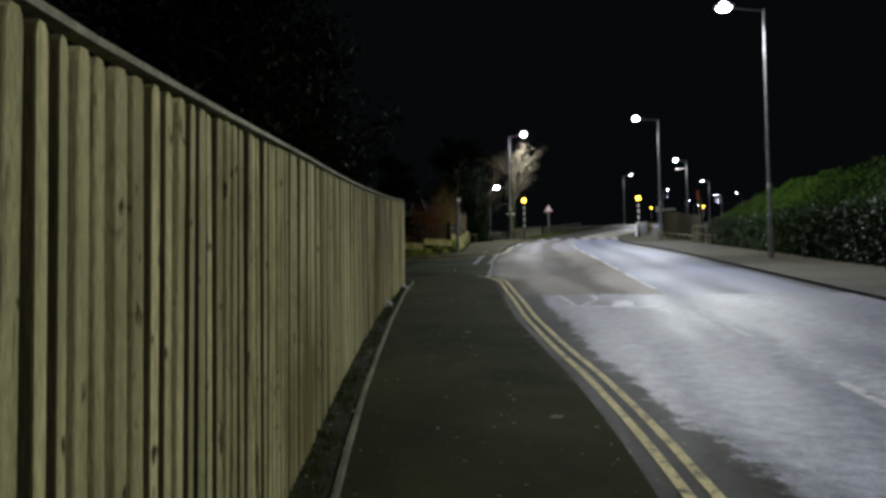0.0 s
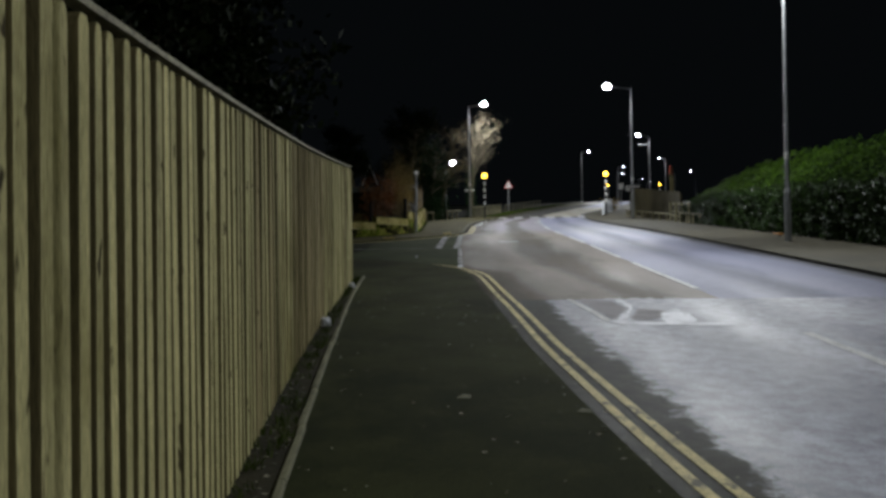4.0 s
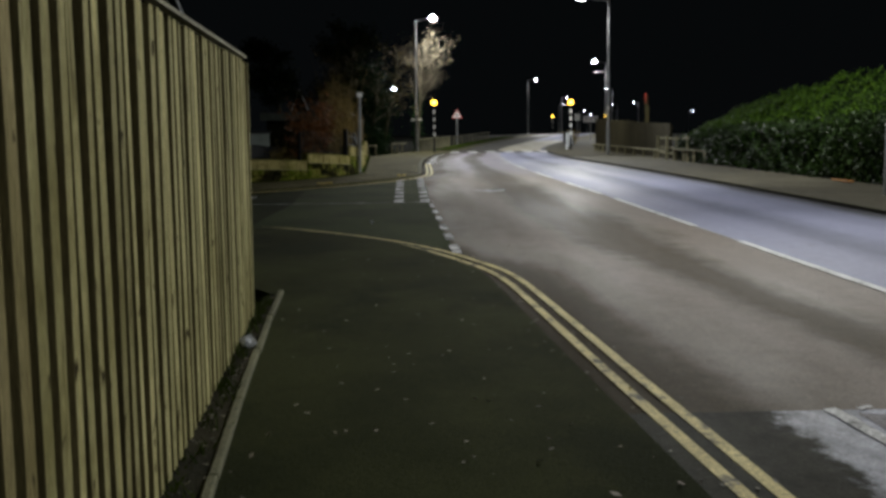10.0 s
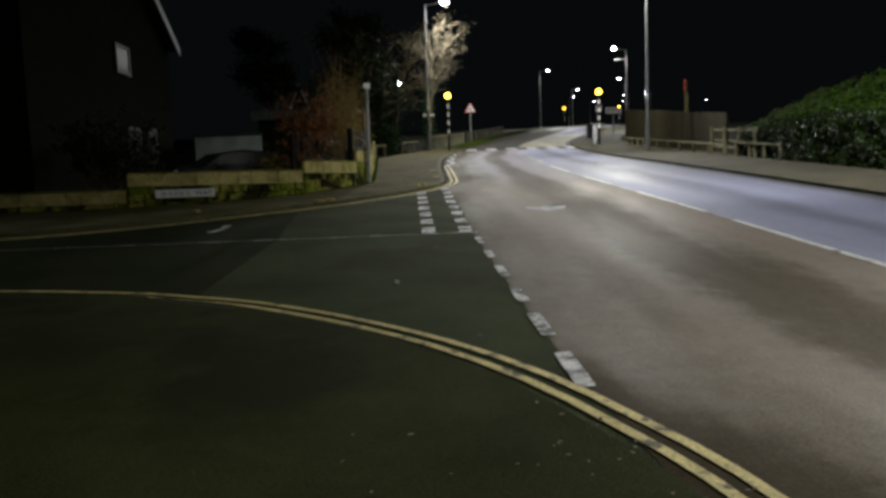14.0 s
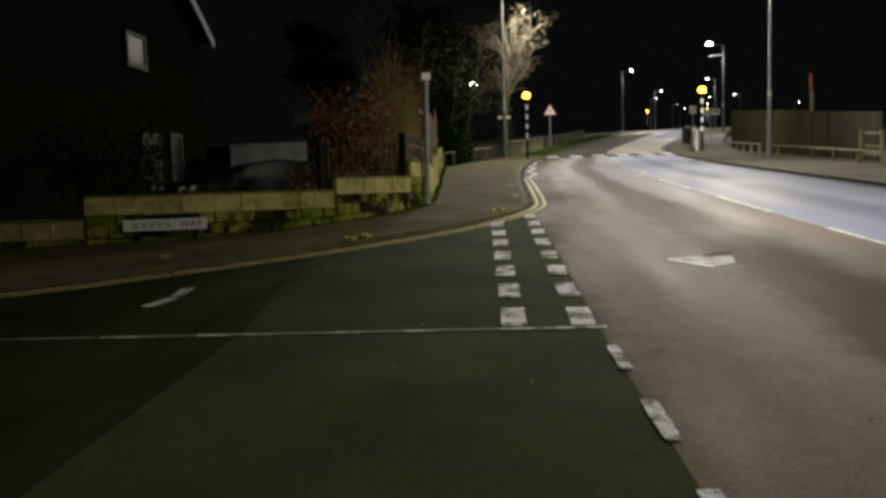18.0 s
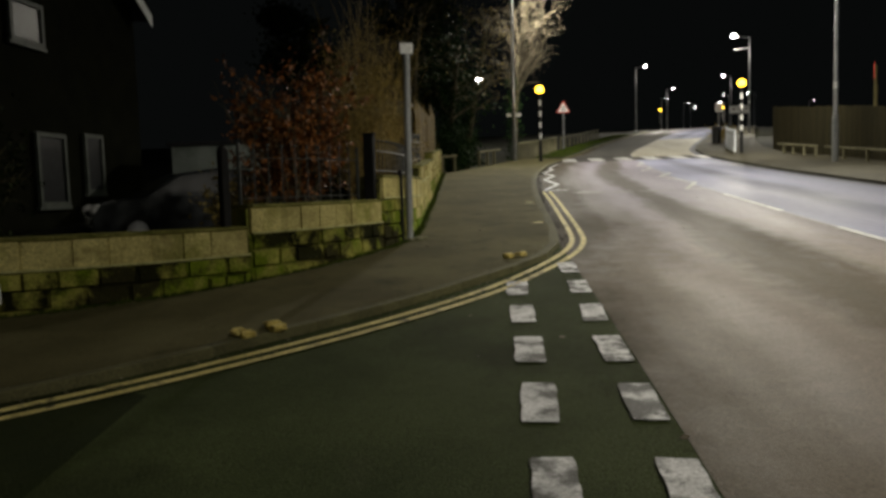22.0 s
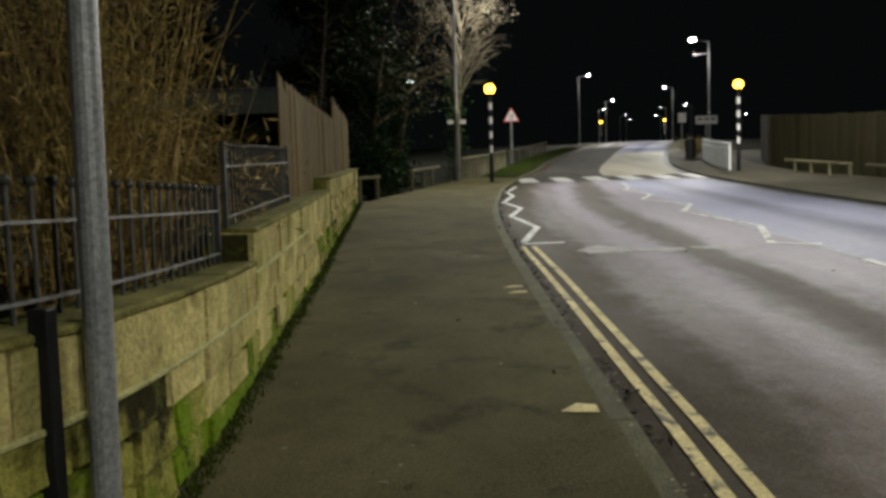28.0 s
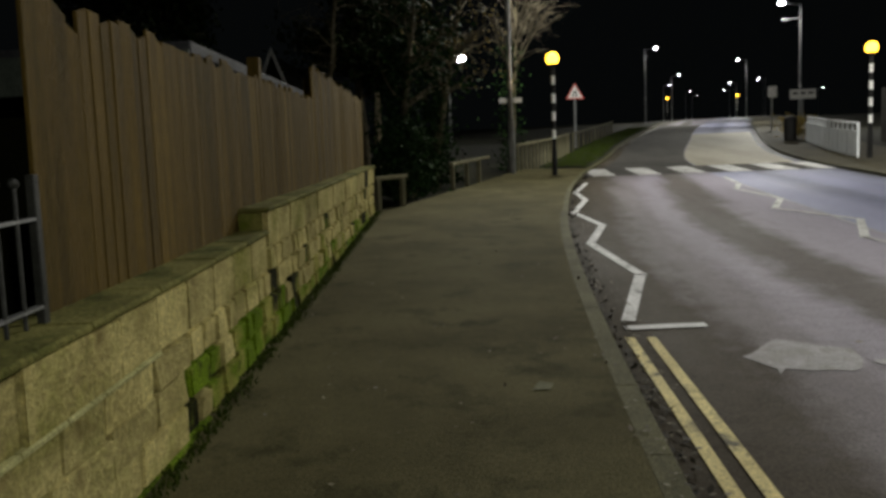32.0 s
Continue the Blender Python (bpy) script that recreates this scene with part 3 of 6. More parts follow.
# ---- building helpers ----
def mesh_of(name, bm, material):
    me = bpy.data.meshes.new(name)
    bm.normal_update()
    bm.to_mesh(me)
    bm.free()
    if material:
        me.materials.append(material)
    return me


def thing(name, x, y, z, label, category, group="", kind="", turn=0):
    ob = new(name)
    ob.empty_display_size = 0.1
    ob.matrix_basis = pose(x, y, z, 0, 0, turn)
    return tagged(ob, label, category, group, kind)


def part(name, bm, material, parent=None, label=""):
    """One mesh object, built in world metres, under its thing or part."""
    ob = new(name, mesh_of(name, bm, material))
    if parent:
        ob.parent = parent
        top = parent
        m = parent.matrix_basis.copy()
        while top.parent:
            m = top.parent.matrix_basis @ top.matrix_parent_inverse @ m
            top = top.parent
        ob.matrix_parent_inverse = m.inverted()
    return tagged(ob, label)


def piece(name, me, parent, m):
    ob = new(name, me)
    ob.parent = parent
    inv = parent.matrix_basis.inverted()
    ob.matrix_parent_inverse = inv
    ob.matrix_basis = m
    return ob


def structure(name, bm, material, label, category):
    return tagged(part(name, bm, material), label, category, "", "structure")


def box(bm, m, sx, sy, sz, bevel=0.0):
    """A box with its base at the origin of m."""
    r = bmesh.ops.create_cube(bm, size=1.0, matrix=m @ Matrix.Translation((0, 0, sz / 2)) @ Matrix.Diagonal((sx, sy, sz, 1)))
    if bevel:
        edges = list({e for v in r["verts"] for e in v.link_edges})
        bmesh.ops.bevel(bm, geom=edges, offset=bevel, segments=1, affect="EDGES")
    return bm


def tube(bm, a, b, r1, r2=None, sides=10, caps=True):
    """A round bar from a to b."""
    a, b = Vector(a), Vector(b)
    d = b - a
    q = d.to_track_quat("Z", "Y").to_matrix().to_4x4()
    bmesh.ops.create_cone(bm, cap_ends=caps, segments=sides, radius1=r1, radius2=r1 if r2 is None else r2, depth=d.length,
                          matrix=Matrix.Translation((a + b) / 2) @ q)
    return bm


def ball(bm, c, r, u=14, v=10, squash=1.0):
    bmesh.ops.create_uvsphere(bm, u_segments=u, v_segments=v, radius=r, matrix=Matrix.Translation(c) @ Matrix.Diagonal((1, 1, squash, 1)))
    return bm


def sheet(points, lift, uneven=0.0):
    """A flat polygon laid on the slope."""
    bm = bmesh.new()
    vs = []
    for p in points:
        vs.append(bm.verts.new((p[0], p[1], ground_z(p[1]) + lift)))
    f = bm.faces.new(vs)
    if f.normal.z < 0:
        f.normal_flip()
    f.normal_update()
    if f.normal.z < 0:
        f.normal_flip()
    bmesh.ops.triangulate(bm, faces=[f])
    return bm


def ribbon(left, right, lift, bm=None):
    """A band between two lines with as many points."""
    bm = bm or bmesh.new()
    n = min(len(left), len(right))
    rows = [(bm.verts.new((a[0], a[1], ground_z(a[1]) + lift)), bm.verts.new((b[0], b[1], ground_z(b[1]) + lift))) for a, b in zip(left[:n], right[:n])]
    for (a, b), (c, d) in zip(rows, rows[1:]):
        bm.faces.new((a, b, d, c))
    return bm


def stripe(points, width, lift, bm=None):
    """A painted line of some width along a line of points."""
    line = [Vector(p) for p in points]
    return ribbon(offset(line, width / 2), offset(line, -width / 2), lift, bm)


def ragged(line, amount, step=0.12, seed=3.0):
    """The line with an uneven edge."""
    out = []
    for p, t in along(line, step):
        d = amount * (noise.noise((p.x * 1.3 + seed, p.y * 1.3, seed)) + 0.6 * noise.noise((p.x * 6, p.y * 6, seed)))
        out.append(Vector((p.x - t.y * d, p.y + t.x * d)))
    return out


def leaf_cloud(places, size, seed=1, normals=None, slim=0.55, flat=0.0):
    """Many small folded leaves, as vertices and faces."""
    rng = np.random.default_rng(seed)
    places = np.asarray(places, float)
    n = len(places)
    d = rng.normal(size=(n, 3))
    if flat:
        d[:, 2] *= 1 - flat
    d /= np.linalg.norm(d, axis=1)[:, None]
    e = rng.normal(size=(n, 3))
    if normals is not None:
        e = np.cross(np.asarray(normals) + (0.55 - 0.4 * flat) * rng.normal(size=(n, 3)), d)
    else:
        e = np.cross(d, e)
    e /= np.linalg.norm(e, axis=1)[:, None] + 1e-9
    s = size * rng.uniform(0.6, 1.3, n)[:, None]
    a, b = places - d * s, places + d * s
    c, f = places + e * s * slim, places - e * s * slim
    verts = np.stack([a, c, b, f], 1).reshape(-1, 3)
    faces = np.arange(4 * n).reshape(-1, 4)
    return verts.tolist(), faces.tolist()


def cloud_object(name, verts, faces, material):
    me = bpy.data.meshes.new(name)
    me.from_pydata(verts, [], faces)
    me.materials.append(material)
    return new(name, me)


def child(ob, parent):
    ob.parent = parent
    m = parent.matrix_basis.copy()
    if parent.parent:
        m = parent.parent.matrix_basis @ parent.matrix_parent_inverse @ m
    ob.matrix_parent_inverse = m.inverted()
    return ob


def slope_at(p, t, lift=0.0):
    """A pose on the slope at p with x along t."""
    s = (ground_z(p[1] + 0.2) - ground_z(p[1] - 0.2)) / 0.4
    x = Vector((t.x, t.y, s * t.y)).normalized()
    y = Vector((0, 0, 1)).cross(x).normalized()
    z = x.cross(y)
    m = Matrix((x, y, z)).transposed().to_4x4()
    m.translation = (p[0], p[1], ground_z(p[1]) + lift)
    return m


def upright_at(p, t, z):
    """An upright pose at p and height z with x along t."""
    return pose(p[0], p[1], z, 0, 0, math.degrees(math.atan2(t.y, t.x)))


# ---- the ground and the carriageways ----
bm = bmesh.new()
rows = [[bm.verts.new((x, y, ground_z(y) - 0.15)) for x in (-1500, -60, -30, 30, 80, 1500)] for y in (-300, -100, 0, 30, 60, 110, 152, 200, 300, 3000)]
for a, b in zip(rows, rows[1:]):
    for i in range(5):
        bm.faces.new((a[i], a[i + 1], b[i + 1], b[i]))
structure("ground", bm, M["verge"], "dark rough grassy ground around the street", "ground")

near_line = smooth(YELLOW_NEAR)
far_line = smooth(YELLOW_FAR)
near_face, near_back = offset(near_line, 0.2), offset(near_line, 0.205)
far_back = smooth(KERB_FAR)
far_face = offset(far_back, -0.13)
right_face = smooth(KERB_RIGHT)
right_back = offset(right_face, -0.13)

CENTRE = [(3.1, -8), (2.75, 5), (2.47, 16), (2.33, 24), (2.25, 29), (2.1, 34), (1.98, 40), (2.0, 46), (2.35, 52), (2.8, 58), (3.1, 61), (3.9, 66),
          (6.6, 76), (12, 95), (21, 122), (28.5, 150), (40, 200), (64, 300)]
LEFT_EDGE = [(q.x, q.y) for q in near_face if q.y < 19.2] + [(-1.44, 20.9), (-1.6, 24.2), (-1.7, 27), (-1.74, 30), (-1.8, 32.5), (-1.87, 34.4)] + [(q.x, q.y) for q in far_face if q.y > 36]
ys = [-8 + 0.4 * i for i in range(200)] + [72 + 4 * i for i in range(58)]
centre = smooth(CENTRE)
cpts = [(q.x, q.y) for q in centre]
rpts = [(q.x, q.y) for q in right_face]
left = [(x_at(LEFT_EDGE, y), y) for y in ys]
mid = [(x_at(cpts, y), y) for y in ys]
right = [(x_at(rpts, y), y) for y in ys]


def lane(name, a, b, ua, ub, material, label, lift=0.0):
    """A lane between two lines, with the distance from its edge as its first texture coordinate."""
    bm = ribbon(a, b, lift)
    uv = bm.loops.layers.uv.new("wear")
    bm.verts.index_update()
    for f in bm.faces:
        for lp in f.loops:
            k = lp.vert.index
            lp[uv].uv = ((ub if k % 2 else ua)[k // 2], lp.vert.co.y)
    return structure(name, bm, material, label, "road")


zero = [0.0] * len(ys)
inset = [float(np.interp(y, (19.4, 21.2, 34, 38), (0.0, 0.86, 0.82, 0.0))) for y in ys]  # no gutter at the side street's mouth
spread = [float(np.interp(y, (19, 22, 34, 39), (0.0, -0.6, -0.6, 0.0))) for y in ys]  # the wheel tracks keep clear of the mouth
lane("road", left, mid, inset, [m[0] - a[0] + w for a, m, w in zip(left, mid, spread)], M["road_left"], "worn pinkish-grey asphalt traffic lane")
lane("road_far_lane", mid, right, zero, [4.0] * len(ys), M["road_right"], "blue-grey asphalt traffic lane beside the far kerb")

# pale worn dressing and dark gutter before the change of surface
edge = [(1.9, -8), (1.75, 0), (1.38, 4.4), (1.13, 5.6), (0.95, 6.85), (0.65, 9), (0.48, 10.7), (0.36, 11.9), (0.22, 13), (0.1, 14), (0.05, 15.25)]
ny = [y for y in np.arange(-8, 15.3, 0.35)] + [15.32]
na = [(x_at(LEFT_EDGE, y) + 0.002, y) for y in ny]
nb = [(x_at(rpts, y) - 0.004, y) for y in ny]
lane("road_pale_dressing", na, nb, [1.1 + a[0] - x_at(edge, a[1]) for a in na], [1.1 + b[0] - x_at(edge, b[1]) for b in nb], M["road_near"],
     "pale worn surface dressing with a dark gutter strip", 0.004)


def blot(points, name, material, lift=0.004, label="darker worn patch in the asphalt", amount=0.08, seed=5, straight=False):
    line = [Vector(q) for q in points + points[:1]] if straight else smooth(points + points[:1], 0.2)
    return structure(name, sheet([tuple(q) for q in ragged(line, amount, 0.1, seed)][:-1], lift), material, label, "road")


blot([(0.47, 15.24), (0.92, 15.2), (1.0, 14.4), (0.7, 13.52)], "road_trench_patch", M["road_patch"], 0.0065, amount=0.04, straight=True)
blot([(1.15, 14.38), (1.42, 14.2), (1.24, 13.58), (0.9, 13.5)], "road_trench_patch", M["road_patch"], 0.0067, amount=0.06)

# side street
side = [tuple(q) for q in near_face if q.y > 18.9] + [tuple(q) for q in far_face if q.x < -2.3 and q.y < 35.2] + [(-1.99, 36.2), (-1.2, 35.5), (-1.0, 19.5)]
structure("side_road", sheet(side, -0.004), M["side_road"], "dark asphalt of the side street's mouth", "road")
old = [(-4.62, 23.3), (-4.6, 24.5), (-4.55, 27.0), (-4.75, 29.0), (-4.83, 30.6)] + [tuple(q) for q in reversed(far_face) if q.x < -5.0 and q.y < 30.9] + [tuple(q) for q in reversed(near_face) if q.x < -4.9]
structure("side_road_old_surface", sheet(old, 0.0015), M["side_road_dark"], "older darker asphalt farther into the side street", "road")

# pavements
foot = [tuple(q) for q in smooth(EDGING)] + [(-3.35, 18.3), (-12, 19.6), (-30, 20)] + [tuple(q) for q in reversed(near_back)]
structure("pavement_near", sheet(foot, PAVE), M["pavement"], "dark tarmac footway beside the timber fence", "pavement")
wall_line = smooth(WALL_BASE)
foot = ([tuple(q) for q in offset(far_back, -0.03) if q.y < 61.9] + [(-1.9, 62), (-2.15, 61.5), (-3.55, 56.6), (-4.6, 53.0)] + [tuple(q) for q in reversed(offset(wall_line, 0.1))] + [(-30, 30.6)])
structure("pavement_far", sheet(foot, PAVE), M["pavement_far"], "worn brown-grey tarmac footway along the stone wall", "pavement")
soil = [tuple(q) for q in offset(smooth(FENCE_LINE), 0.1)] + [tuple(q) for q in reversed(offset(smooth(EDGING), 0.02))]
structure("soil_strip", sheet(soil, PAVE + 0.012), M["soil"], "damp soil strip at the fence's foot", "ground")
rb = [q for q in right_back if q.y < 150]
back_edge = [Vector((9.6 + 0.004 * max(0, q.y - 10) if q.y < 58 else q.x + 3.3, q.y)) for q in rb]
structure("pavement_right", ribbon(rb, back_edge, PAVE), M["pavement_right"], "brown-grey footway beyond the road", "pavement")
verge_line = [q for q in far_back if 61.8 < q.y < 200]
structure("verge_left", ribbon(offset(verge_line, 1.6), verge_line, PAVE), M["verge"], "grass verge beyond the zebra crossing", "verge")
buff_l = [(x_at(cpts, y), y) for y in np.arange(61.6, 84, 0.8)]
buff_r = [(x_at(rpts, y) - 0.35, y) for y in np.arange(61.6, 84, 0.8)]
structure("road_buff_surface", ribbon(buff_l, buff_r, 0.004), M["road_buff"], "buff high-friction surfacing before the crossing", "road")
dk_l = [(x_at(LEFT_EDGE, y) + 0.3, y) for y in np.arange(61.6, 100, 0.8)]
dk_r = [(x_at(cpts, y) - 0.05, y) for y in np.arange(61.6, 100, 0.8)]
structure("road_dark_lane", ribbon(dk_l, dk_r, 0.004), M["road_dark"], "dark asphalt lane beyond the crossing", "road")


def kerbs(name, face, back_side, y_max, x_min, label, surface="kerb", rise=0.006):
    """Kerb stones laid end to end on the face line."""
    holder = thing(name, face[0].x, face[0].y, ground_z(face[0].y), label, "kerb", kind="structure")
    bm = bmesh.new()
    box(bm, Matrix.Translation((0, back_side * 0.065, -0.16)), 0.912, 0.13, 0.16 + PAVE + rise, 0.005)
    me = mesh_of("kerb_stone", bm, M[surface])
    for p, t in along(face, 0.91, 0.4):
        if p.y < y_max and p.x > x_min and -8 < p.y:
            piece("kerb_stone", me, holder, slope_at(p, t, -0.004 * random.random()))


kerbs("kerb_near", near_face, 1, 40, -12, "low weathered concrete kerb of the near footway", "kerb", -0.006)
kerbs("kerb_far", far_face, 1, 110, -12, "weathered concrete kerb of the far footway", "kerb_far", 0.003)
kerbs("kerb_right", right_face, -1, 110, -50, "dark concrete kerb across the road")

# concrete edging by the fence
holder = thing("pavement_edging", -1.2, 4.4, ground_z(4.4), "thin mossy concrete edging between footway and soil", "edging", kind="structure")
bm = bmesh.new()
box(bm, Matrix.Translation((0, 0, -0.1)), 0.905, 0.045, 0.1 + PAVE + 0.03, 0.008)
me = mesh_of("edging_slab", bm, M["edging"])
for p, t in along(smooth(EDGING), 0.91, 0.45):
    m = slope_at(p, t, 0.006 * random.random()) @ pose(0, 0, 0, random.uniform(-3, 3), 0, random.uniform(-0.6, 0.6))
    piece("edging_slab", me, holder, m)


# ---- road markings ----
def marking(name, bm, material, label, group=""):
    return tagged(part(name, bm, material), label, "road marking", group, "structure")


marking("yellow_line", stripe([tuple(q) for q in near_line], 0.07, 0.0085), M["yellow"], "worn outer yellow line round the near corner")
marking("yellow_line", stripe([tuple(q) for q in offset(near_line, -0.155)], 0.07, 0.0085), M["yellow"], "worn inner yellow line round the near corner")
marking("yellow_line", stripe([tuple(q) for q in far_line], 0.07, 0.0085), M["yellow"], "worn outer yellow line round the far corner")
marking("yellow_line", stripe([tuple(q) for q in offset(far_line, -0.155)], 0.07, 0.0085), M["yellow"], "worn inner yellow line round the far corner")


def mark(cx, cy, lx, ly, name="white_mark", turn=0.0, group="give way marks across the side street", label="worn white give-way mark across the side street", grp_lift=0.0085):
    """A painted bar with chipped, uneven edges."""
    way = Vector((-math.sin(turn), math.cos(turn)))
    across = Vector((way.y, -way.x))
    n = 14
    left_side, right_side = [], []
    for i in range(n + 1):
        q = Vector((cx, cy)) + way * (i / n - 0.5) * ly
        chip = [0.5 * lx * (0.97 + 0.11 * noise.noise((q.x * 9 + 5 * k, q.y * 7, 1.5 * k)) - (0.06 if i in (0, n) else 0)) for k in (1, 2)]
        skew = [0.02 * noise.noise((q.x * 5, cy * 3, 7.0 * k)) if i in (0, n) else 0.0 for k in (1, 2)]
        left_side.append(q - across * chip[0] + way * skew[0])
        right_side.append(q + across * chip[1] + way * skew[1])
    return marking(name, ribbon(left_side, right_side, grp_lift), M["white"], label, group)


for i in range(7):
    mark(-2.36 - 0.028 * i, 27.42 + 1.017 * i, 0.21, 0.6 + 0.02 * math.sin(i * 2.3), turn=0.02 * math.sin(i * 1.7), grp_lift=0.0085)
for i in range(8):
    mark(-1.81 - 0.021 * i, 27.41 + 1.022 * i, 0.2, 0.58 + 0.025 * math.sin(i * 1.9), turn=0.03 * math.sin(i * 2.1))
for i in range(6):
    mark(-1.43 - 0.047 * i, 20.88 + 1.08 * i, 0.125 - 0.007 * i, 0.68 - 0.03 * i, "edge_dash", 0.04, "edge dashes of the main road", "worn white edge dash at the side street")
for cx, lx in ((-2.18, 0.58), (-3.1, 0.22), (-3.72, 0.3), (-4.6, 0.66), (-5.5, 0.5), (-6.6, 0.5), (-7.7, 0.4), (-1.72, 0.16)):
    line = [(cx - lx / 2, 27.045 + 0.03 * (cx + 2)), (cx, 27.05 + 0.03 * (cx + 2)), (cx + lx / 2, 27.055 + 0.03 * (cx + 2))]
    marking("centre_dash", stripe(line, 0.05, 0.006), M["white"], "thin worn dash along the side street's middle", "side street centre dashes")
marking("construction_joint", stripe([(-9, 26.85), (-4, 27.0), (-1.75, 27.07)], 0.035, 0.0045), M["road_patch"], "thin joint across the side street's asphalt")
arrow = [(-5.83, 28.0), (-5.76, 28.2), (-5.72, 28.45), (-5.77, 28.86)]
marking("curved_mark", stripe([tuple(q) for q in smooth(arrow, 0.1)], 0.13, 0.006), M["white"], "short curved white paint mark in the side street")

for a, b in ((-7, -4), (-1, 2), (4.2, 7.2), (9.8, 12.6), (16.5, 21.2), (22.8, 27.4), (28.5, 32.2), (34.3, 37.2), (39.3, 42.6)):
    pts = [(x_at(cpts, y), y) for y in np.linspace(a, b, 8)]
    marking("centre_line", stripe(pts, 0.11, 0.0085), M["white_line"], "white centre line dash", "centre line dashes")
thin = [(x_at(cpts, y), y) for y in np.arange(16.0, 58, 0.8)]
marking("lane_joint", stripe(thin, 0.05, 0.006), M["road_pale"], "pale joint between the two lanes")

# worn lines round the trench patch
marking("worn_line", stripe([tuple(q) for q in ragged([Vector((0.37, 15.33)), Vector((0.47, 14.5)), Vector((0.62, 13.42))], 0.03)], 0.085, 0.0105), M["white_line"], "worn diagonal white line on the pale dressing")
for x0, x1, w in ((0.5, 0.62, 0.03), (0.85, 1.12, 0.05), (1.2, 1.55, 0.065), (1.7, 1.95, 0.04)):
    marking("worn_line", stripe([tuple(q) for q in ragged([Vector((x0, 15.33)), Vector((x1, 15.37))], 0.03, 0.05)], w, 0.0105), M["white_line"], "chipped remains of a white line at the change of surface")
for k, pts in enumerate(([(0.66, 13.46), (1.15, 13.3), (1.95, 13.26), (1.9, 13.1), (1.1, 13.12), (0.7, 13.24)], [(1.34, 13.98), (1.58, 14.3), (1.66, 13.7), (1.5, 13.22), (1.27, 13.14)],
                         [(0.98, 15.2), (1.08, 15.18), (1.12, 14.4), (0.84, 13.6), (0.74, 13.56), (1.0, 14.36)])):
    blot(pts, "worn_paint", M["road_scuff"], 0.0085 + 0.0004 * k, "scuffed remains of white paint on the dressing", 0.07, 31 + k)

# zebra crossing: black and white bars between the kerbs
for cx in (0.18, 1.38, 2.58, 3.78, 4.98, 6.1):
    cy = 60.55 - 0.1 * cx / 6
    bm = stripe([(cx, cy - 1.15), (cx, cy - 0.5), (cx, cy + 0.5), (cx, cy + 1.15)], 0.62, 0.0085)
    marking("zebra_bar", bm, M["white_zebra"], "white bar of the zebra crossing", "zebra bars")
bm = stripe([(2.95, 59.3), (2.95, 60.5), (2.95, 61.75)], 6.9, 0.0045)
marking("zebra_ground", bm, M["road_dark"], "black ground of the zebra crossing")
zig = [(-1.68, 44.95), (-1.27, 46.65), (-1.53, 48.6), (-1.16, 50.2), (-1.42, 51.8), (-1.0, 53.7), (-1.05, 55.2), (-0.55, 57.4)]
for a, b in zip(zig, zig[1:]):
    pts = [(a[0] + (b[0] - a[0]) * f, a[1] + (b[1] - a[1]) * f) for f in np.linspace(-0.03, 1.03, 6)]
    marking("zigzag_line", stripe(pts, 0.11, 0.0085), M["white_line"], "white zigzag line by the kerb", "kerb zigzags")
zig = [(1.56, 44.13), (2.2, 46.0), (1.8, 48.5), (2.44, 50.0), (1.8, 51.5), (2.4, 52.9), (2.2, 54.8), (2.64, 56.0), (2.85, 57.8)]
for i, (a, b) in enumerate(zip(zig, zig[1:])):
    w = 0.11 if i % 2 == 0 else 0.085
    pts = [(a[0] + (b[0] - a[0]) * f, a[1] + (b[1] - a[1]) * f) for f in np.linspace(-0.03, 1.03, 6)]
    marking("zigzag_line", stripe(pts, w, 0.0088), M["white_zebra"], "white zigzag line along the road's middle", "middle zigzags")
marking("terminal_bar", stripe([(-1.75, 44.7), (-1.45, 44.73), (-1.13, 44.75)], 0.11, 0.009), M["white_line"], "white bar that ends the yellow lines")
marking("terminal_bar", stripe([(1.56, 44.1), (1.85, 43.95), (2.1, 43.85)], 0.1, 0.0092), M["white_line"], "white bar that ends the middle zigzags")
for k, pts in enumerate(([(-1.12, 43.66), (-1.0, 44.05), (-0.7, 44.16), (-0.45, 43.95), (-0.5, 43.6), (-0.85, 43.5)], [(-0.42, 43.9), (-0.1, 44.05), (0.3, 43.95), (0.15, 43.75), (-0.2, 43.72)],
                         [(0.4, 43.85), (0.9, 43.95), (1.4, 43.8), (1.0, 43.68), (0.5, 43.7)])):
    blot(pts, "damp_smear", M["smear"], 0.005 + 0.0003 * k, "pale damp smear across the asphalt", 0.3, 20 + k)
# the far zebra
marking("far_zebra_band", stripe([(22.9, 151.3), (27, 151.6), (32, 152)], 2.4, 0.01), M["white"], "far white crossing band", "zebra bars")

# cover in the road, two of its edges painted white as its glint
cover = [(-0.55, 29.93), (-0.17, 30.02), (0.21, 30.1), (0.12, 29.66), (-0.2, 29.42)]
structure("inspection_cover", sheet(cover, 0.0065), M["worn_iron"], "worn triangular iron inspection cover in the road", "cover")
marking("cover_edge", stripe([(-0.56, 29.93), (-0.36, 29.68), (-0.19, 29.42)], 0.035, 0.0095), M["white_paint"], "worn edge of the inspection cover, whitened for its glint", "cover edges")
marking("cover_edge", stripe([(-0.56, 29.94), (-0.35, 29.99), (-0.15, 30.03)], 0.03, 0.0097), M["white_paint"], "worn edge of the inspection cover, whitened for its glint", "cover edges")
blot([(-0.15, 30.06), (0.2, 30.16), (0.3, 30.4), (0.0, 30.3)], "road_cover_surround", M["road_dark"], 0.005, "dark asphalt behind the cover", 0.03, 8)
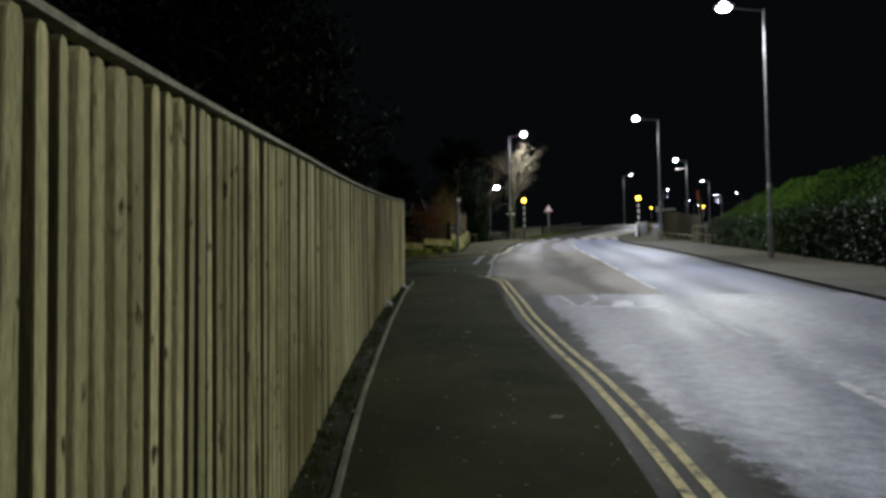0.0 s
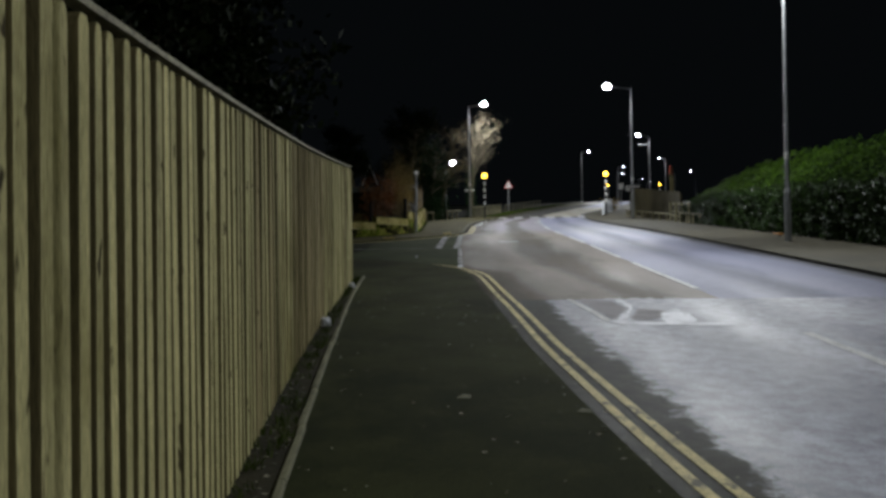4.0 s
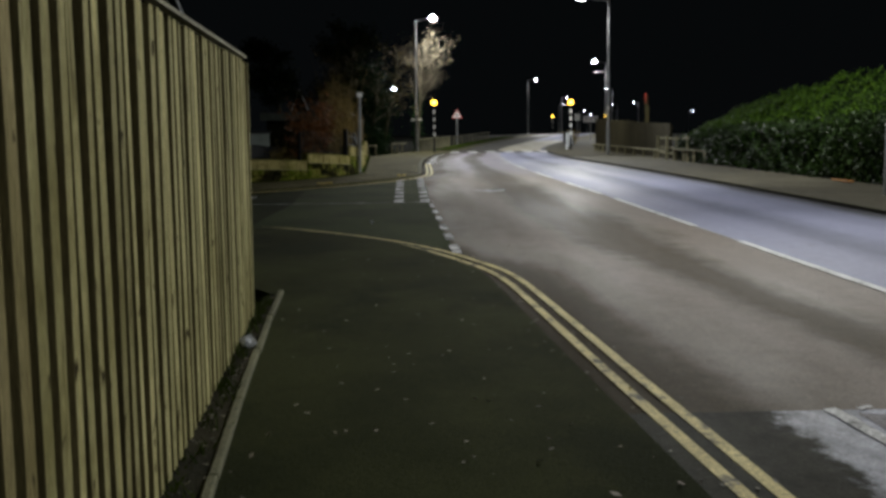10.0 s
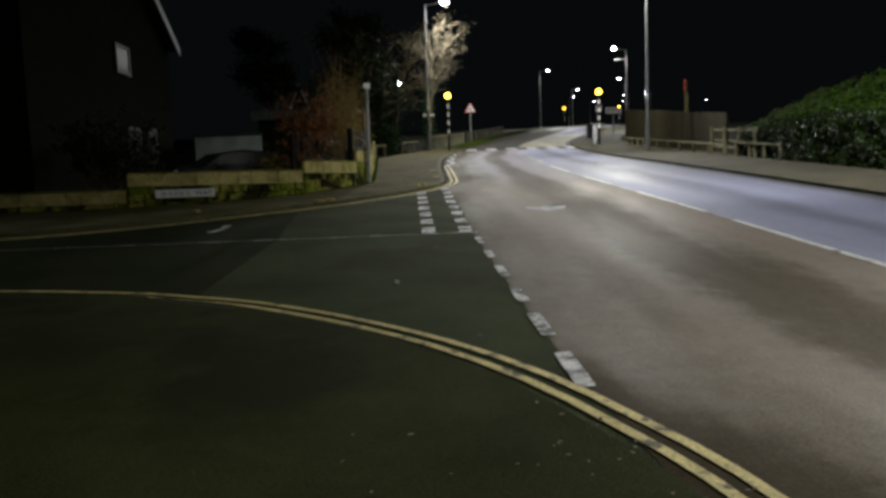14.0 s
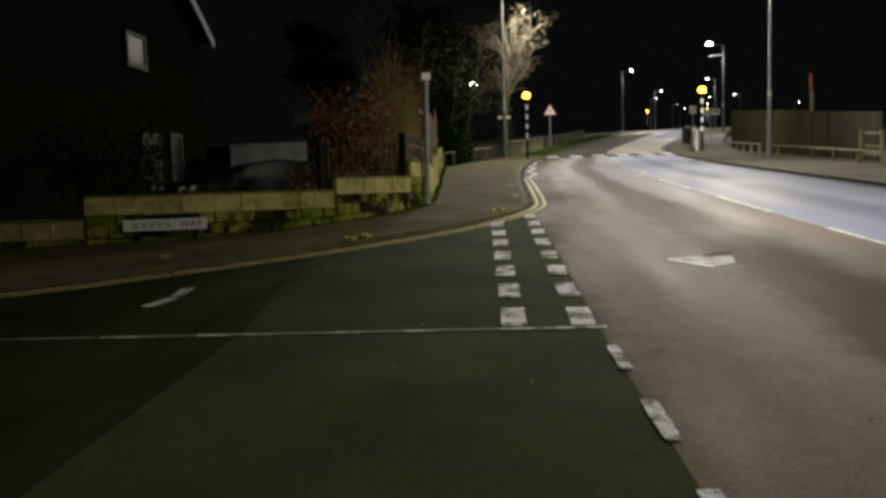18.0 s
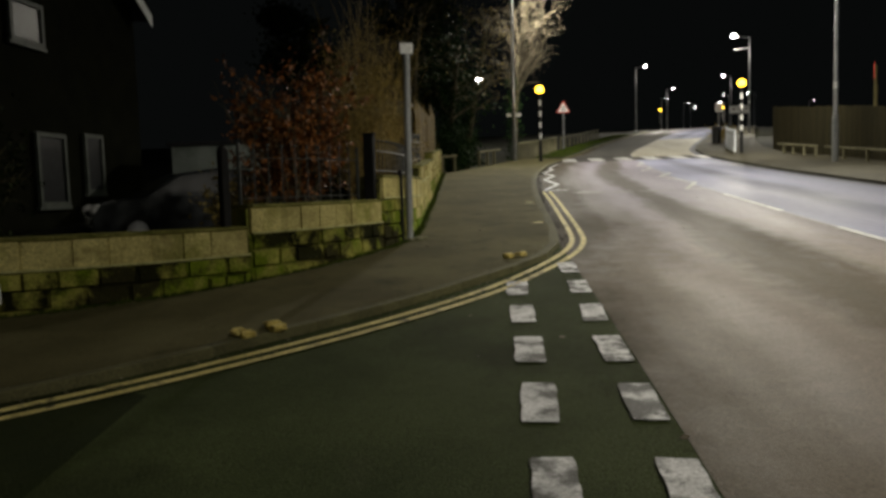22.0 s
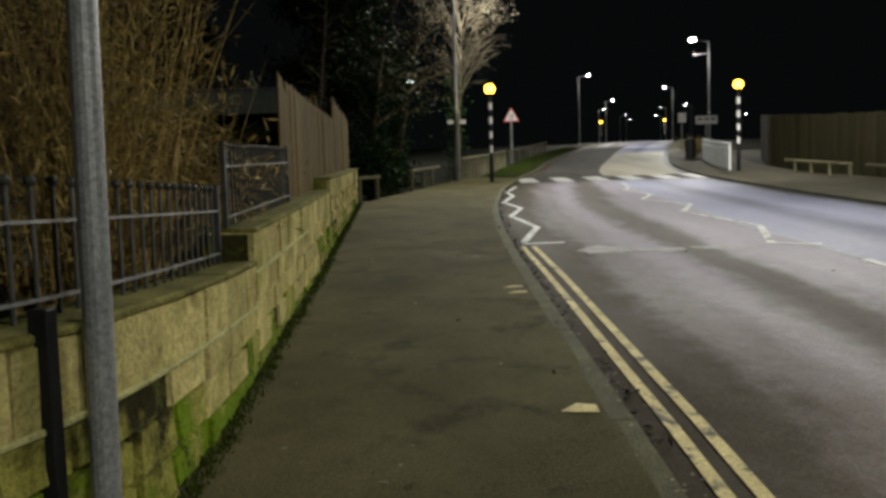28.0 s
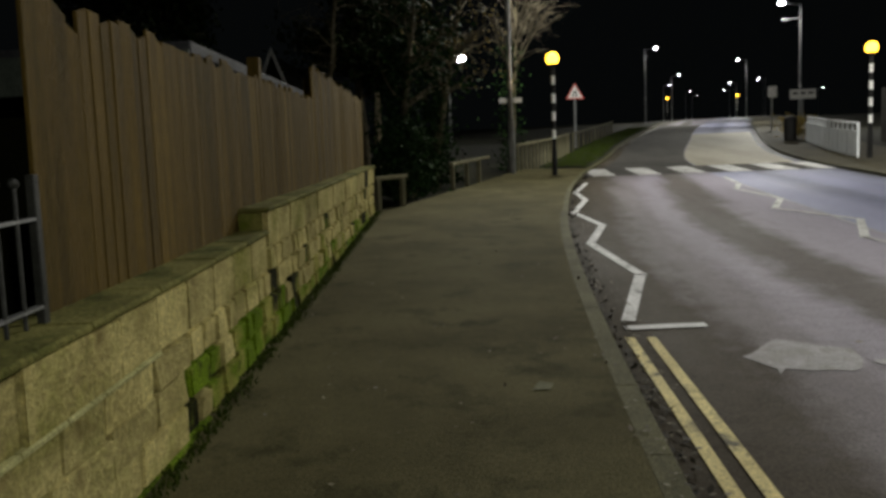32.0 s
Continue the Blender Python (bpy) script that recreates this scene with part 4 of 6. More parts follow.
for cx, cy, k in ((-2.17, 38.0, 1), (-2.18, 41.05, 2), (-2.2, 41.3, 3), (-2.46, 43.3, 4), (-2.5, 34.9, 5), (0.1, 5.6, 6), (-0.16, 9.48, 7), (-0.52, 12.69, 8), (-1.11, 12.9, 9), (-0.96, 9.84, 10)):
    w = 0.1 if k < 4 else 0.06
    blot([(cx - w, cy - 0.05), (cx + 0.2 * w, cy - 0.06), (cx + w, cy - 0.05), (cx + 0.95 * w, cy + 0.05), (cx - 0.9 * w, cy + 0.05)], "footway_mark", M["yellow" if k < 4 else "edging"], PAVE + 0.0075, "pale chipped mark at the footway's edge", 0.05, k)


# ---- timber fence by the near footway ----
FENCE_H = 1.95


def fence_h(y):
    return 1.915 + 0.0075 * min(18, max(0.0, y - 3))


fence_line = smooth(FENCE_LINE, 0.3)
fence = thing("timber_fence", -1.06, 1.7, ground_z(1.7), "tall weathered grey vertical-board timber fence with a capping rail", "fence")
boards = []
for k in range(12):
    bm = bmesh.new()
    w, h = 0.06, FENCE_H - 0.112
    prof = [(-w / 2, 0.0), (w / 2, 0.0), (w / 2, -0.038 - 0.002 * (k % 4)), (w / 2 - 0.003, -0.042 - 0.002 * (k % 4)), (-w / 2 + 0.003, -0.044), (-w / 2, -0.04)]
    warp = [0.003 * math.sin(k * 2 + z * 2.2) for z in (0, 0.7, 1.4, h)]
    rings = [[bm.verts.new((x + wp, y, z)) for x, y in prof] for z, wp in zip((0, 0.7, 1.4, h), warp)]
    for a, b in zip(rings, rings[1:]):
        for i in range(6):
            bm.faces.new((a[i], a[(i + 1) % 6], b[(i + 1) % 6], b[i]))
    for dz, sx in ((0.022, 0.86), (0.036, 0.5)):
        ring = [bm.verts.new((x * sx + warp[-1], y, h + dz)) for x, y in prof]
        for i in range(6):
            bm.faces.new((rings[-1][i], rings[-1][(i + 1) % 6], ring[(i + 1) % 6], ring[i]))
        rings.append(ring)
    bm.faces.new(rings[-1])
    bmesh.ops.recalc_face_normals(bm, faces=bm.faces)
    me = mesh_of("board", bm, M["board_brown" if 4 <= k < 8 else "board"])
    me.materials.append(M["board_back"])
    # past the first set the board sides take the dark colour as painted shade
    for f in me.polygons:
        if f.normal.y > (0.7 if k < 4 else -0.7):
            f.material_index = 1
    boards.append(me)
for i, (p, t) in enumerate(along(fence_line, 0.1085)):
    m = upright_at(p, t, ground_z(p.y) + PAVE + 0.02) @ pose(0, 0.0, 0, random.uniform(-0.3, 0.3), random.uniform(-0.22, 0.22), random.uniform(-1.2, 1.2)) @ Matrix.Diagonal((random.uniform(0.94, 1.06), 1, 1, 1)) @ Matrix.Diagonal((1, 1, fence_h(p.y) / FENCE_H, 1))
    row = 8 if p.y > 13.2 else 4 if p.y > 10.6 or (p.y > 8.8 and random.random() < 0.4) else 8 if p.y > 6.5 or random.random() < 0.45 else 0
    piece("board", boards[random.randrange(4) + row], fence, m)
# rear boards carry the gaps' shade in their colour
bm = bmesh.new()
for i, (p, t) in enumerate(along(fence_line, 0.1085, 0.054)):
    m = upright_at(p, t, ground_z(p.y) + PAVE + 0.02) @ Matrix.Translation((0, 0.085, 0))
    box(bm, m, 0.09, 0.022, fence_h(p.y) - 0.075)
tagged(part("rear_board", bm, M["board_back"], fence, "boards set behind the gaps, coloured dark for the gaps' shade"), "", "", "", "stuff")
bm = bmesh.new()
pts = [p for p, t in along(fence_line, 0.6)] + [fence_line[-1]]
ln = [Vector(p) for p in pts]
a, b = offset(ln, 0.005), offset(ln, -0.046)
rings = []
for q, r in zip(a, b):
    z = ground_z(q.y) + PAVE + fence_h(q.y) - 0.03
    rings.append([bm.verts.new((q.x, q.y, z)), bm.verts.new((r.x, r.y, z)), bm.verts.new((r.x, r.y, z + 0.02)), bm.verts.new((q.x, q.y, z + 0.028))])
for u, v in zip(rings, rings[1:]):
    for i in range(4):
        bm.faces.new((u[i], u[(i + 1) % 4], v[(i + 1) % 4], v[i]))
bm.faces.new(rings[-1])
bmesh.ops.recalc_face_normals(bm, faces=bm.faces)
part("capping_rail", bm, M["cap"], fence, "pale timber capping rail")
for p, t in along(fence_line, 2.4, 0.5):
    bm = box(bmesh.new(), upright_at(p, t, ground_z(p.y) - 0.1) @ Matrix.Translation((0, 0.15, 0)), 0.1, 0.1, FENCE_H + 0.02, 0.006)
    part("fence_post", bm, M["board_back"], fence)
bm = box(bmesh.new(), upright_at((-3.28, 17.22), Vector((-0.12, 1)).normalized(), ground_z(17.4) - 0.1), 0.1, 0.1, FENCE_H + 0.2, 0.006)
part("end_post", bm, M["board"], fence, "weathered square end post")
# the fence turns along the side street
turn_line = [Vector((-3.38, 17.27)), Vector((-16, 18.4))]
back_fence = thing("timber_fence", -3.4, 17.45, ground_z(17.6), "weathered timber fence along the side street", "fence")
for p, t in along(turn_line, 0.4, 0.2):
    bm = box(bmesh.new(), upright_at(p, t, ground_z(p.y) + PAVE), 0.39, 0.02, FENCE_H - 0.05)
    part("panel", bm, M["board"], back_fence)

# ---- sandstone garden wall ----
# where each length of wall begins, its height there and its slope
TOPS = [(0, 2.86, 0), (31.75, 3.2, 0), (33.8, 3.415, 0), (35.78, 3.72, 0), (38.88, 3.93, 0.059), (44.4, 4.42, 0.058)]


def section(y):
    return sum(1 for s, z, k in TOPS if y >= s) - 1


def wall_top(y):
    s, z, k = TOPS[section(y)]
    return z + k * (y - s) if k else z


def lean_at(p, d, z):
    """An upright pose at p whose level lines follow the wall's slope along d."""
    m = Matrix.Identity(4)
    m[2][0] = TOPS[section(p[1])][2] * d.y
    return upright_at(p, d, z) @ m


wall = thing("garden_wall", -4.05, 36.3, ground_z(36.3), "stepped buff sandstone garden wall with mossy lower courses", "wall", kind="structure")
stone_mesh = []
for k in range(9):
    bm = bmesh.new()
    bmesh.ops.create_cube(bm, size=1.0)
    bmesh.ops.bevel(bm, geom=list(bm.edges), offset=0.018 if k < 4 else 0.075, segments=2, affect="EDGES")
    rnd = random.Random(k)
    for v in bm.verts:
        v.co += Vector((rnd.uniform(-0.012, 0.012), rnd.uniform(-0.045, 0.045) * (0.4 if k < 4 else 1), rnd.uniform(-0.015, 0.015)))
    stone_mesh.append([mesh_of("stone", bm.copy(), M[n]) for n in ("stone", "stone_moss", "stone_dark", "stone_low")])
    bm.free()
dense = along(wall_line, 0.02)
COURSE = 0.265
rnd = random.Random(11)
for c in range(8):
    i = rnd.randrange(10)
    while i < len(dense) - 30:
        n = rnd.randrange(14, 25) if c == 0 and dense[i][0].y < 36.4 else rnd.randrange(19, 36) if c == 0 else rnd.randrange(8, 27) if dense[i][0].y < 37.5 else rnd.randrange(16, 28) if dense[i][0].y < 42.3 else rnd.randrange(8, 17)
        j = min(i + n, len(dense) - 1)
        p, t = dense[(i + j) // 2]
        while section(dense[j][0].y) != section(dense[i][0].y):
            j -= 1
        p, t = dense[(i + j) // 2]
        step_here = wall_top(p.y)
        length = (j - i) * 0.02
        top = step_here - 0.032 - (COURSE + (c - 1) * 0.175 if c else 0)
        foot_z = ground_z(p.y) + PAVE - 0.03
        if top > foot_z + 0.04 and length > 0.07:
            low = max(foot_z, top - (0.175 if c else COURSE))
            if c > 1:
                top += rnd.uniform(-0.025, 0.02)
            d = (dense[j][0] - dense[i][0]).normalized()
            mid_p = (dense[i][0] + dense[j][0]) / 2
            h_rel = (low - foot_z)
            r = rnd.random()
            kind = 0 if c == 0 else 2 if r < (0.68 if c == 1 else 0.4 if c == 2 else 0.1) else 3
            if mid_p.y > 37.2:
                kind = 1 if h_rel < 0.05 or (h_rel < 0.24 and r < 0.36) else 2 if mid_p.y > 42.3 and r > 0.9 else 0
            m = lean_at(mid_p, d, (low + top) / 2) @ Matrix.Translation((0, 0.16 + rnd.uniform(-0.012, 0.012), 0)) @ Matrix.Diagonal((length - 0.006, 0.3, top - low - 0.006, 1))
            piece("stone", stone_mesh[rnd.randrange(4) if c == 0 or 37.5 < mid_p.y < 42.3 else rnd.randrange(4, 9)][kind], wall, m)
        i = j if j > i else i + 1
# mortar heart behind the faces, coping slabs
bm = bmesh.new()
i = 0
while i < len(dense) - 20:
    j = min(i + 16, len(dense) - 1)
    while section(dense[j][0].y) != section(dense[i][0].y) and j > i + 1:
        j -= 1
    a, b = dense[i][0], dense[j][0]
    d = (b - a).normalized()
    q = (a + b) / 2
    z0 = ground_z(q.y) - 0.1
    box(bm, lean_at(q, d, z0) @ Matrix.Translation((0, 0.2, 0)), (b - a).length + 0.01, 0.3, wall_top(q.y) - 0.04 - z0)
    i = j if j > i else i + 1
part("wall_core", bm, M["mortar"], wall, "mossy mortar between the stones")
# a pale pointed joint under the top course
i = 0
while i < len(dense) - 20:
    j = min(i + 14, len(dense) - 1)
    while section(dense[j][0].y) != section(dense[i][0].y) and j > i + 1:
        j -= 1
    a, b = dense[i][0], dense[j][0]
    q = (a + b) / 2
    zz = wall_top(q.y) - 0.032 - COURSE - 0.012
    if j > i + 1 and zz > ground_z(q.y) + PAVE + 0.05 and 32.0 < q.y < 42.4:
        part("pointing", box(bmesh.new(), lean_at(q, (b - a).normalized(), zz) @ Matrix.Translation((0, 0.12, 0)), (b - a).length - 0.002, 0.25, 0.024, 0.006), M["pointing"], wall)
    i = j if j > i + 1 else i + 2
i = 0
while i < len(dense) - 20:
    j = min(i + random.randrange(28, 42), len(dense) - 1)
    while section(dense[j][0].y) != section(dense[i][0].y) and j > i + 1:
        j -= 1
    a, b = dense[i][0], dense[j][0]
    d = (b - a).normalized()
    q = (a + b) / 2
    bm = box(bmesh.new(), lean_at(q, d, wall_top(q.y) - 0.034) @ Matrix.Translation((0, 0.17, 0)), (b - a).length - 0.004, 0.35, 0.034 + random.uniform(-0.003, 0.003), 0.01)
    part("coping_slab", bm, M["coping"], wall)
    i = j if j > i + 1 else i + 2

# ---- brown board fence standing on the wall ----
fence2 = thing("board_fence", -4.42, 41.4, wall_top(41.4), "tall brown-stained closeboard fence with a jagged top on the stone wall", "fence")
f2_line = [Vector((-4.5, 41.86)), Vector((-4.58, 43.5)), Vector((-4.76, 47.4)), Vector((-4.95, 50)), Vector((-5.15, 52.6))]
jag = []
for k, (za, zb) in enumerate(((0.0, 0.03), (0.028, 0.0), (0.0, 0.0), (0.01, 0.05))):  # sawn, split and broken board ends
    bm = box(bmesh.new(), Matrix.Identity(4), 0.118, 0.02, 1.0, 0.004)
    for q in bm.verts:
        if q.co.z > 0.9:
            q.co.z -= za if q.co.x < 0 else zb
    jag.append(mesh_of("board", bm, M["brown_board"]))
for k, (p, t) in enumerate(along(f2_line, 0.105)):
    foot_z = wall_top(p.y) - 0.02
    top = (5.4 + 0.028 * (p.y - 41.86)) if p.y < 47.4 else 5.93 + 0.03 * (p.y - 47.5)
    top += random.uniform(-0.03, 0.025) + (0.07 if k == 0 else -0.07 if k == 3 else 0)
    m = upright_at(p, t, foot_z) @ pose(0, 0, 0, 0, random.uniform(-0.5, 0.5), random.uniform(-4, 4)) @ Matrix.Diagonal((1, 1, top - foot_z, 1))
    piece("board", jag[random.randrange(4)], fence2, m)
for p, t in along(f2_line, 2.3, 1.2):
    bm = box(bmesh.new(), upright_at(p, t, wall_top(p.y) - 0.05) @ Matrix.Translation((0, 0.075, 0)), 0.1, 0.1, 1.25, 0.005)
    part("fence_post", bm, M["brown_board"], fence2)

# ---- iron railings on the wall ----
def railing(name, y0, y1, label, height=0.52, gap=0.118, rail="iron_top"):
    pts = [q for q, t in along(offset(wall_line, 0.2), gap) if y0 <= q.y <= y1]
    tops = [wall_top(min(max(q.y, y0), y1)) for q in pts]
    holder = thing(name, pts[0].x, pts[0].y, tops[0], label, "railing", "railings on the wall")
    a, b = pts[0], pts[-1]
    for z in (0.06, height - 0.13):
        bm = bmesh.new()
        rings = [[bm.verts.new((q.x, q.y, base + z + dz)) for q, dz in ((u, 0), (v, 0), (v, 0.012), (u, 0.012))] for u, v, base in zip(offset(pts, 0.015), offset(pts, -0.015), tops)]
        for r, s in zip(rings, rings[1:]):
            for i in range(4):
                bm.faces.new((r[i], r[(i + 1) % 4], s[(i + 1) % 4], s[i]))
        bm.faces.new(rings[0])
        bm.faces.new(rings[-1])
        bmesh.ops.recalc_face_normals(bm, faces=bm.faces)
        # the default pale colour makes both rails look lit
        part("rail", bm, M[rail], holder)
    for q, base in zip(pts, tops):
        bm = tube(bmesh.new(), (q.x, q.y, base), (q.x, q.y, base + height), 0.008, sides=6)
        ball(bm, (q.x, q.y, base + height + 0.012), 0.02, 8, 6)
        part("baluster", bm, M["iron"], holder)
    for q, base in ((a, tops[0]), (b, tops[-1])):
        bm = box(bmesh.new(), Matrix.Translation((q.x, q.y, base - 0.01)), 0.035, 0.035, height + 0.05, 0.004)
        part("post", bm, M["iron"], holder)
    return holder


railing("iron_railing", 35.86, 38.78, "black iron railing with ball-topped bars on the stone wall", 0.45)
railing("iron_railing", 38.93, 41.72, "black iron railing with ball-topped bars on the stone wall", 0.52)
railing("iron_railing", 33.85, 35.62, "low black iron railing half hidden by the shrub", 0.62, 0.19, "iron")
gp = thing("gate_post", -4.36, 35.78, 3.415, "dark flat post against the wall's step between two railings", "post")
part("post", box(bmesh.new(), pose(-4.36, 35.78, 3.4, 0, 0, 71.6), 0.07, 0.15, 0.84, 0.01), M["black_paint"], gp)
part("cap", box(bmesh.new(), pose(-4.36, 35.78, 4.237, 0, 0, 71.6), 0.09, 0.17, 0.025, 0.008), M["black_paint"], gp)

gp = thing("gate_post", -5.5, 33.73, 3.2, "dark square iron post at the lower step of the wall", "post")
part("post", box(bmesh.new(), pose(-5.5, 33.73, 3.19, 0, 0, 53), 0.09, 0.09, 0.8, 0.008), M["black_paint"], gp)
part("cap", ball(bmesh.new(), (-5.5, 33.73, 4.0), 0.05, 12, 8, 0.7), M["black_paint"], gp)


# ---- street lamps ----
def street_lamp(x, y, reach, height, power, label, foot_h=PAVE, turn=0.0, lens=1.0, down=0.3, wing=1.0):
    """A column with a head on a short arm, its lit bowl swollen to mimic glare; reach: to the road's side, with its
    sign.
    """
    z = ground_z(y) + foot_h
    ob = thing("street_lamp", x, y, z, label, "street lamp", "street lamps")
    c, s = math.cos(turn), math.sin(turn)
    end = Vector((x + reach * c, y + reach * s, z + height + 0.12))
    part("base_column", tube(bmesh.new(), (x, y, z - 0.05), (x, y, z + 1.5), 0.1, 0.095, 12), M["grey_paint"], ob)
    part("column", tube(bmesh.new(), (x, y, z + 1.5), (x, y, z + height), 0.065, 0.05, 12), M["steel"], ob)
    part("collar", tube(bmesh.new(), (x, y, z + 1.44), (x, y, z + 1.56), 0.105, 0.08, 12), M["grey_paint"], ob)
    bm = box(bmesh.new(), pose(x, y - 0.098, z + 0.45), 0.12, 0.02, 0.5, 0.004)
    part("access_door", bm, M["grey_paint"], ob)
    if power:
        part("number_label", tube(bmesh.new(), (x, y, z + 2.4), (x, y, z + 2.62), 0.07, 0.07, 12), M["sign_white"], ob, "pale number label wrapped round the column")
    d = (end - Vector((x, y, z + height))).normalized()
    part("arm", tube(bmesh.new(), (x, y, z + height - 0.06), end - d * 0.25, 0.04, 0.03, 10), M["steel"], ob)
    ang = math.degrees(math.atan2(d.y, d.x))
    head = bmesh.new()
    box(head, pose(end.x, end.y, end.z, 0, 0, ang), 0.72, 0.34, 0.1, 0.035)
    hd = part("head", head, M["grey_paint"], ob)
    # glowing bowl made bigger than an LED lens, its glare put into the shape
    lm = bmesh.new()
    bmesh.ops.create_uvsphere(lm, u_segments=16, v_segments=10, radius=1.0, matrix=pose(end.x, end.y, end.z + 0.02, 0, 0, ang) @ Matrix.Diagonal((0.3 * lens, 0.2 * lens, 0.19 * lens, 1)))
    part("lens", lm, M["lens"], hd, "bright white glowing bowl, swollen to stand in for glare")
    if power:  # a weak wide lens straight down, two strong ones up and down the road
        for share, tilt, wide, blend, sx, sy in ((down, 0.0, 160, 0.6, 0.8, 2.1), (wing, WING_TILT, WING_CONE, 1.0, WING_WIDE, 1.0), (wing, -WING_TILT, WING_CONE, 1.0, WING_WIDE, 1.0)):
            lamp = bpy.data.lights.new("street_light", "SPOT")
            lamp.energy, lamp.spot_size, lamp.spot_blend, lamp.shadow_soft_size = power * share, radians(wide), blend, 0.26
            lamp.color = LAMP_COLOUR
            lo = new("street_light", lamp)
            lo.matrix_basis = pose(end.x, end.y, end.z - 0.3 * lens, 0, 0, ang) @ pose(0, 0, 0, 0, -LAMP_TILT, 0) @ pose(0, 0, 0, tilt, 0, 0) @ Matrix.Diagonal((sx, sy, 1, 1))
            lo.parent = ob
            lo.matrix_parent_inverse = ob.matrix_basis.inverted()
    return ob


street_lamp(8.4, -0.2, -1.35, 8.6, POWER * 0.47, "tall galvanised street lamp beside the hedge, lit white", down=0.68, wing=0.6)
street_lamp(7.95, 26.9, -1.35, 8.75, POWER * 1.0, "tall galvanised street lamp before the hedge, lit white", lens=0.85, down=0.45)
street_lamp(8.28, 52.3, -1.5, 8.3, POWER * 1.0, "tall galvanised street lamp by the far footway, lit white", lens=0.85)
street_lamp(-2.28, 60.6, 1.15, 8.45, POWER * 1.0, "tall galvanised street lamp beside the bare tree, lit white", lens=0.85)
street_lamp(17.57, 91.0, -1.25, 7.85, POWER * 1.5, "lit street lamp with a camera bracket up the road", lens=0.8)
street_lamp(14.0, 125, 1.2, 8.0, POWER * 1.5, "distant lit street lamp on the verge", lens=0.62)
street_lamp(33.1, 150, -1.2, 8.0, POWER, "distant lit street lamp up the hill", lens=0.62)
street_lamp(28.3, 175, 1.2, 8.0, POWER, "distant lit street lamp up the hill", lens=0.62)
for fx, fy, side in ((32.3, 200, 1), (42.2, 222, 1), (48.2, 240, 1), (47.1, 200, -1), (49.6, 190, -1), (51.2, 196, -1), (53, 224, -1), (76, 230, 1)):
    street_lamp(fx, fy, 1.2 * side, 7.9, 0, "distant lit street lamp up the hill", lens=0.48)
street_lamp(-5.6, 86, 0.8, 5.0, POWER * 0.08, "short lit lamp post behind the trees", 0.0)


cs = thing("column_sign", -2.28, 60.6, ground_z(60.6) + PAVE + 1.95, "pair of small plates strapped to the lamp column", "sign")
for dx, w in ((-0.22, 0.2), (0.2, 0.24)):
    part("plate", box(bmesh.new(), pose(-2.28 + dx, 60.52, ground_z(60.6) + PAVE + 2.0), w, 0.015, 0.14, 0.004), M["sign_white"], cs)
part("strap", tube(bmesh.new(), (-2.28, 60.6, ground_z(60.6) + PAVE + 2.05), (-2.28, 60.6, ground_z(60.6) + PAVE + 2.09), 0.085, 0.085, 12), M["steel"], cs)
part("strap", box(bmesh.new(), pose(-2.28, 60.535, ground_z(60.6) + PAVE + 2.05), 0.5, 0.012, 0.035), M["steel"], cs)


# ---- belisha beacons ----
def beacon(x, y, label):
    z = ground_z(y) + PAVE
    ob = thing("belisha_beacon", x, y, z, label, "beacon", "belisha beacons")
    part("base_sleeve", tube(bmesh.new(), (x, y, z - 0.05), (x, y, z + 0.75), 0.075, 0.07, 14), M["black_paint"], ob)
    n, h = 9, 2.9 - 0.75
    for i in range(n):
        a, b = z + 0.75 + h * i / n, z + 0.75 + h * (i + 1) / n
        part("white_band" if i % 2 else "black_band", tube(bmesh.new(), (x, y, a), (x, y, b), 0.055, sides=14), M["white_paint"] if i % 2 else M["black_paint"], ob)
    part("globe_collar", tube(bmesh.new(), (x, y, z + 2.88), (x, y, z + 2.98), 0.07, 0.1, 14), M["black_paint"], ob)
    part("globe", ball(bmesh.new(), (x, y, z + 3.12), 0.17, 20, 14), M["amber"], ob, "glowing amber globe")
    part("globe_cap", ball(bmesh.new(), (x, y, z + 3.285), 0.045, 10, 6, 0.5), M["black_paint"], ob)
    return ob


beacon(-1.15, 59.5, "black and white banded beacon pole with a lit amber globe")
beacon(8.02, 61.45, "black and white banded beacon pole with a lit amber globe")
beacon(22.4, 152, "distant banded beacon with a lit amber globe")
beacon(32.4, 152, "distant banded beacon with a lit amber globe")


# ---- signs ----
def text_mesh(words, size, material, m, parent, name="lettering"):
    cu = bpy.data.curves.new(name, "FONT")
    cu.body, cu.size, cu.align_x, cu.align_y, cu.extrude = words, size, "CENTER", "CENTER", 0.001
    tmp = bpy.data.objects.new("t", cu)
    scene.collection.objects.link(tmp)
    dg = bpy.context.evaluated_depsgraph_get()
    me = bpy.data.meshes.new_from_object(tmp.evaluated_get(dg))
    bpy.data.objects.remove(tmp)
    me.materials.clear()
    me.materials.append(material)
    me.transform(m)
    ob = new(name, me)
    return child(ob, parent)


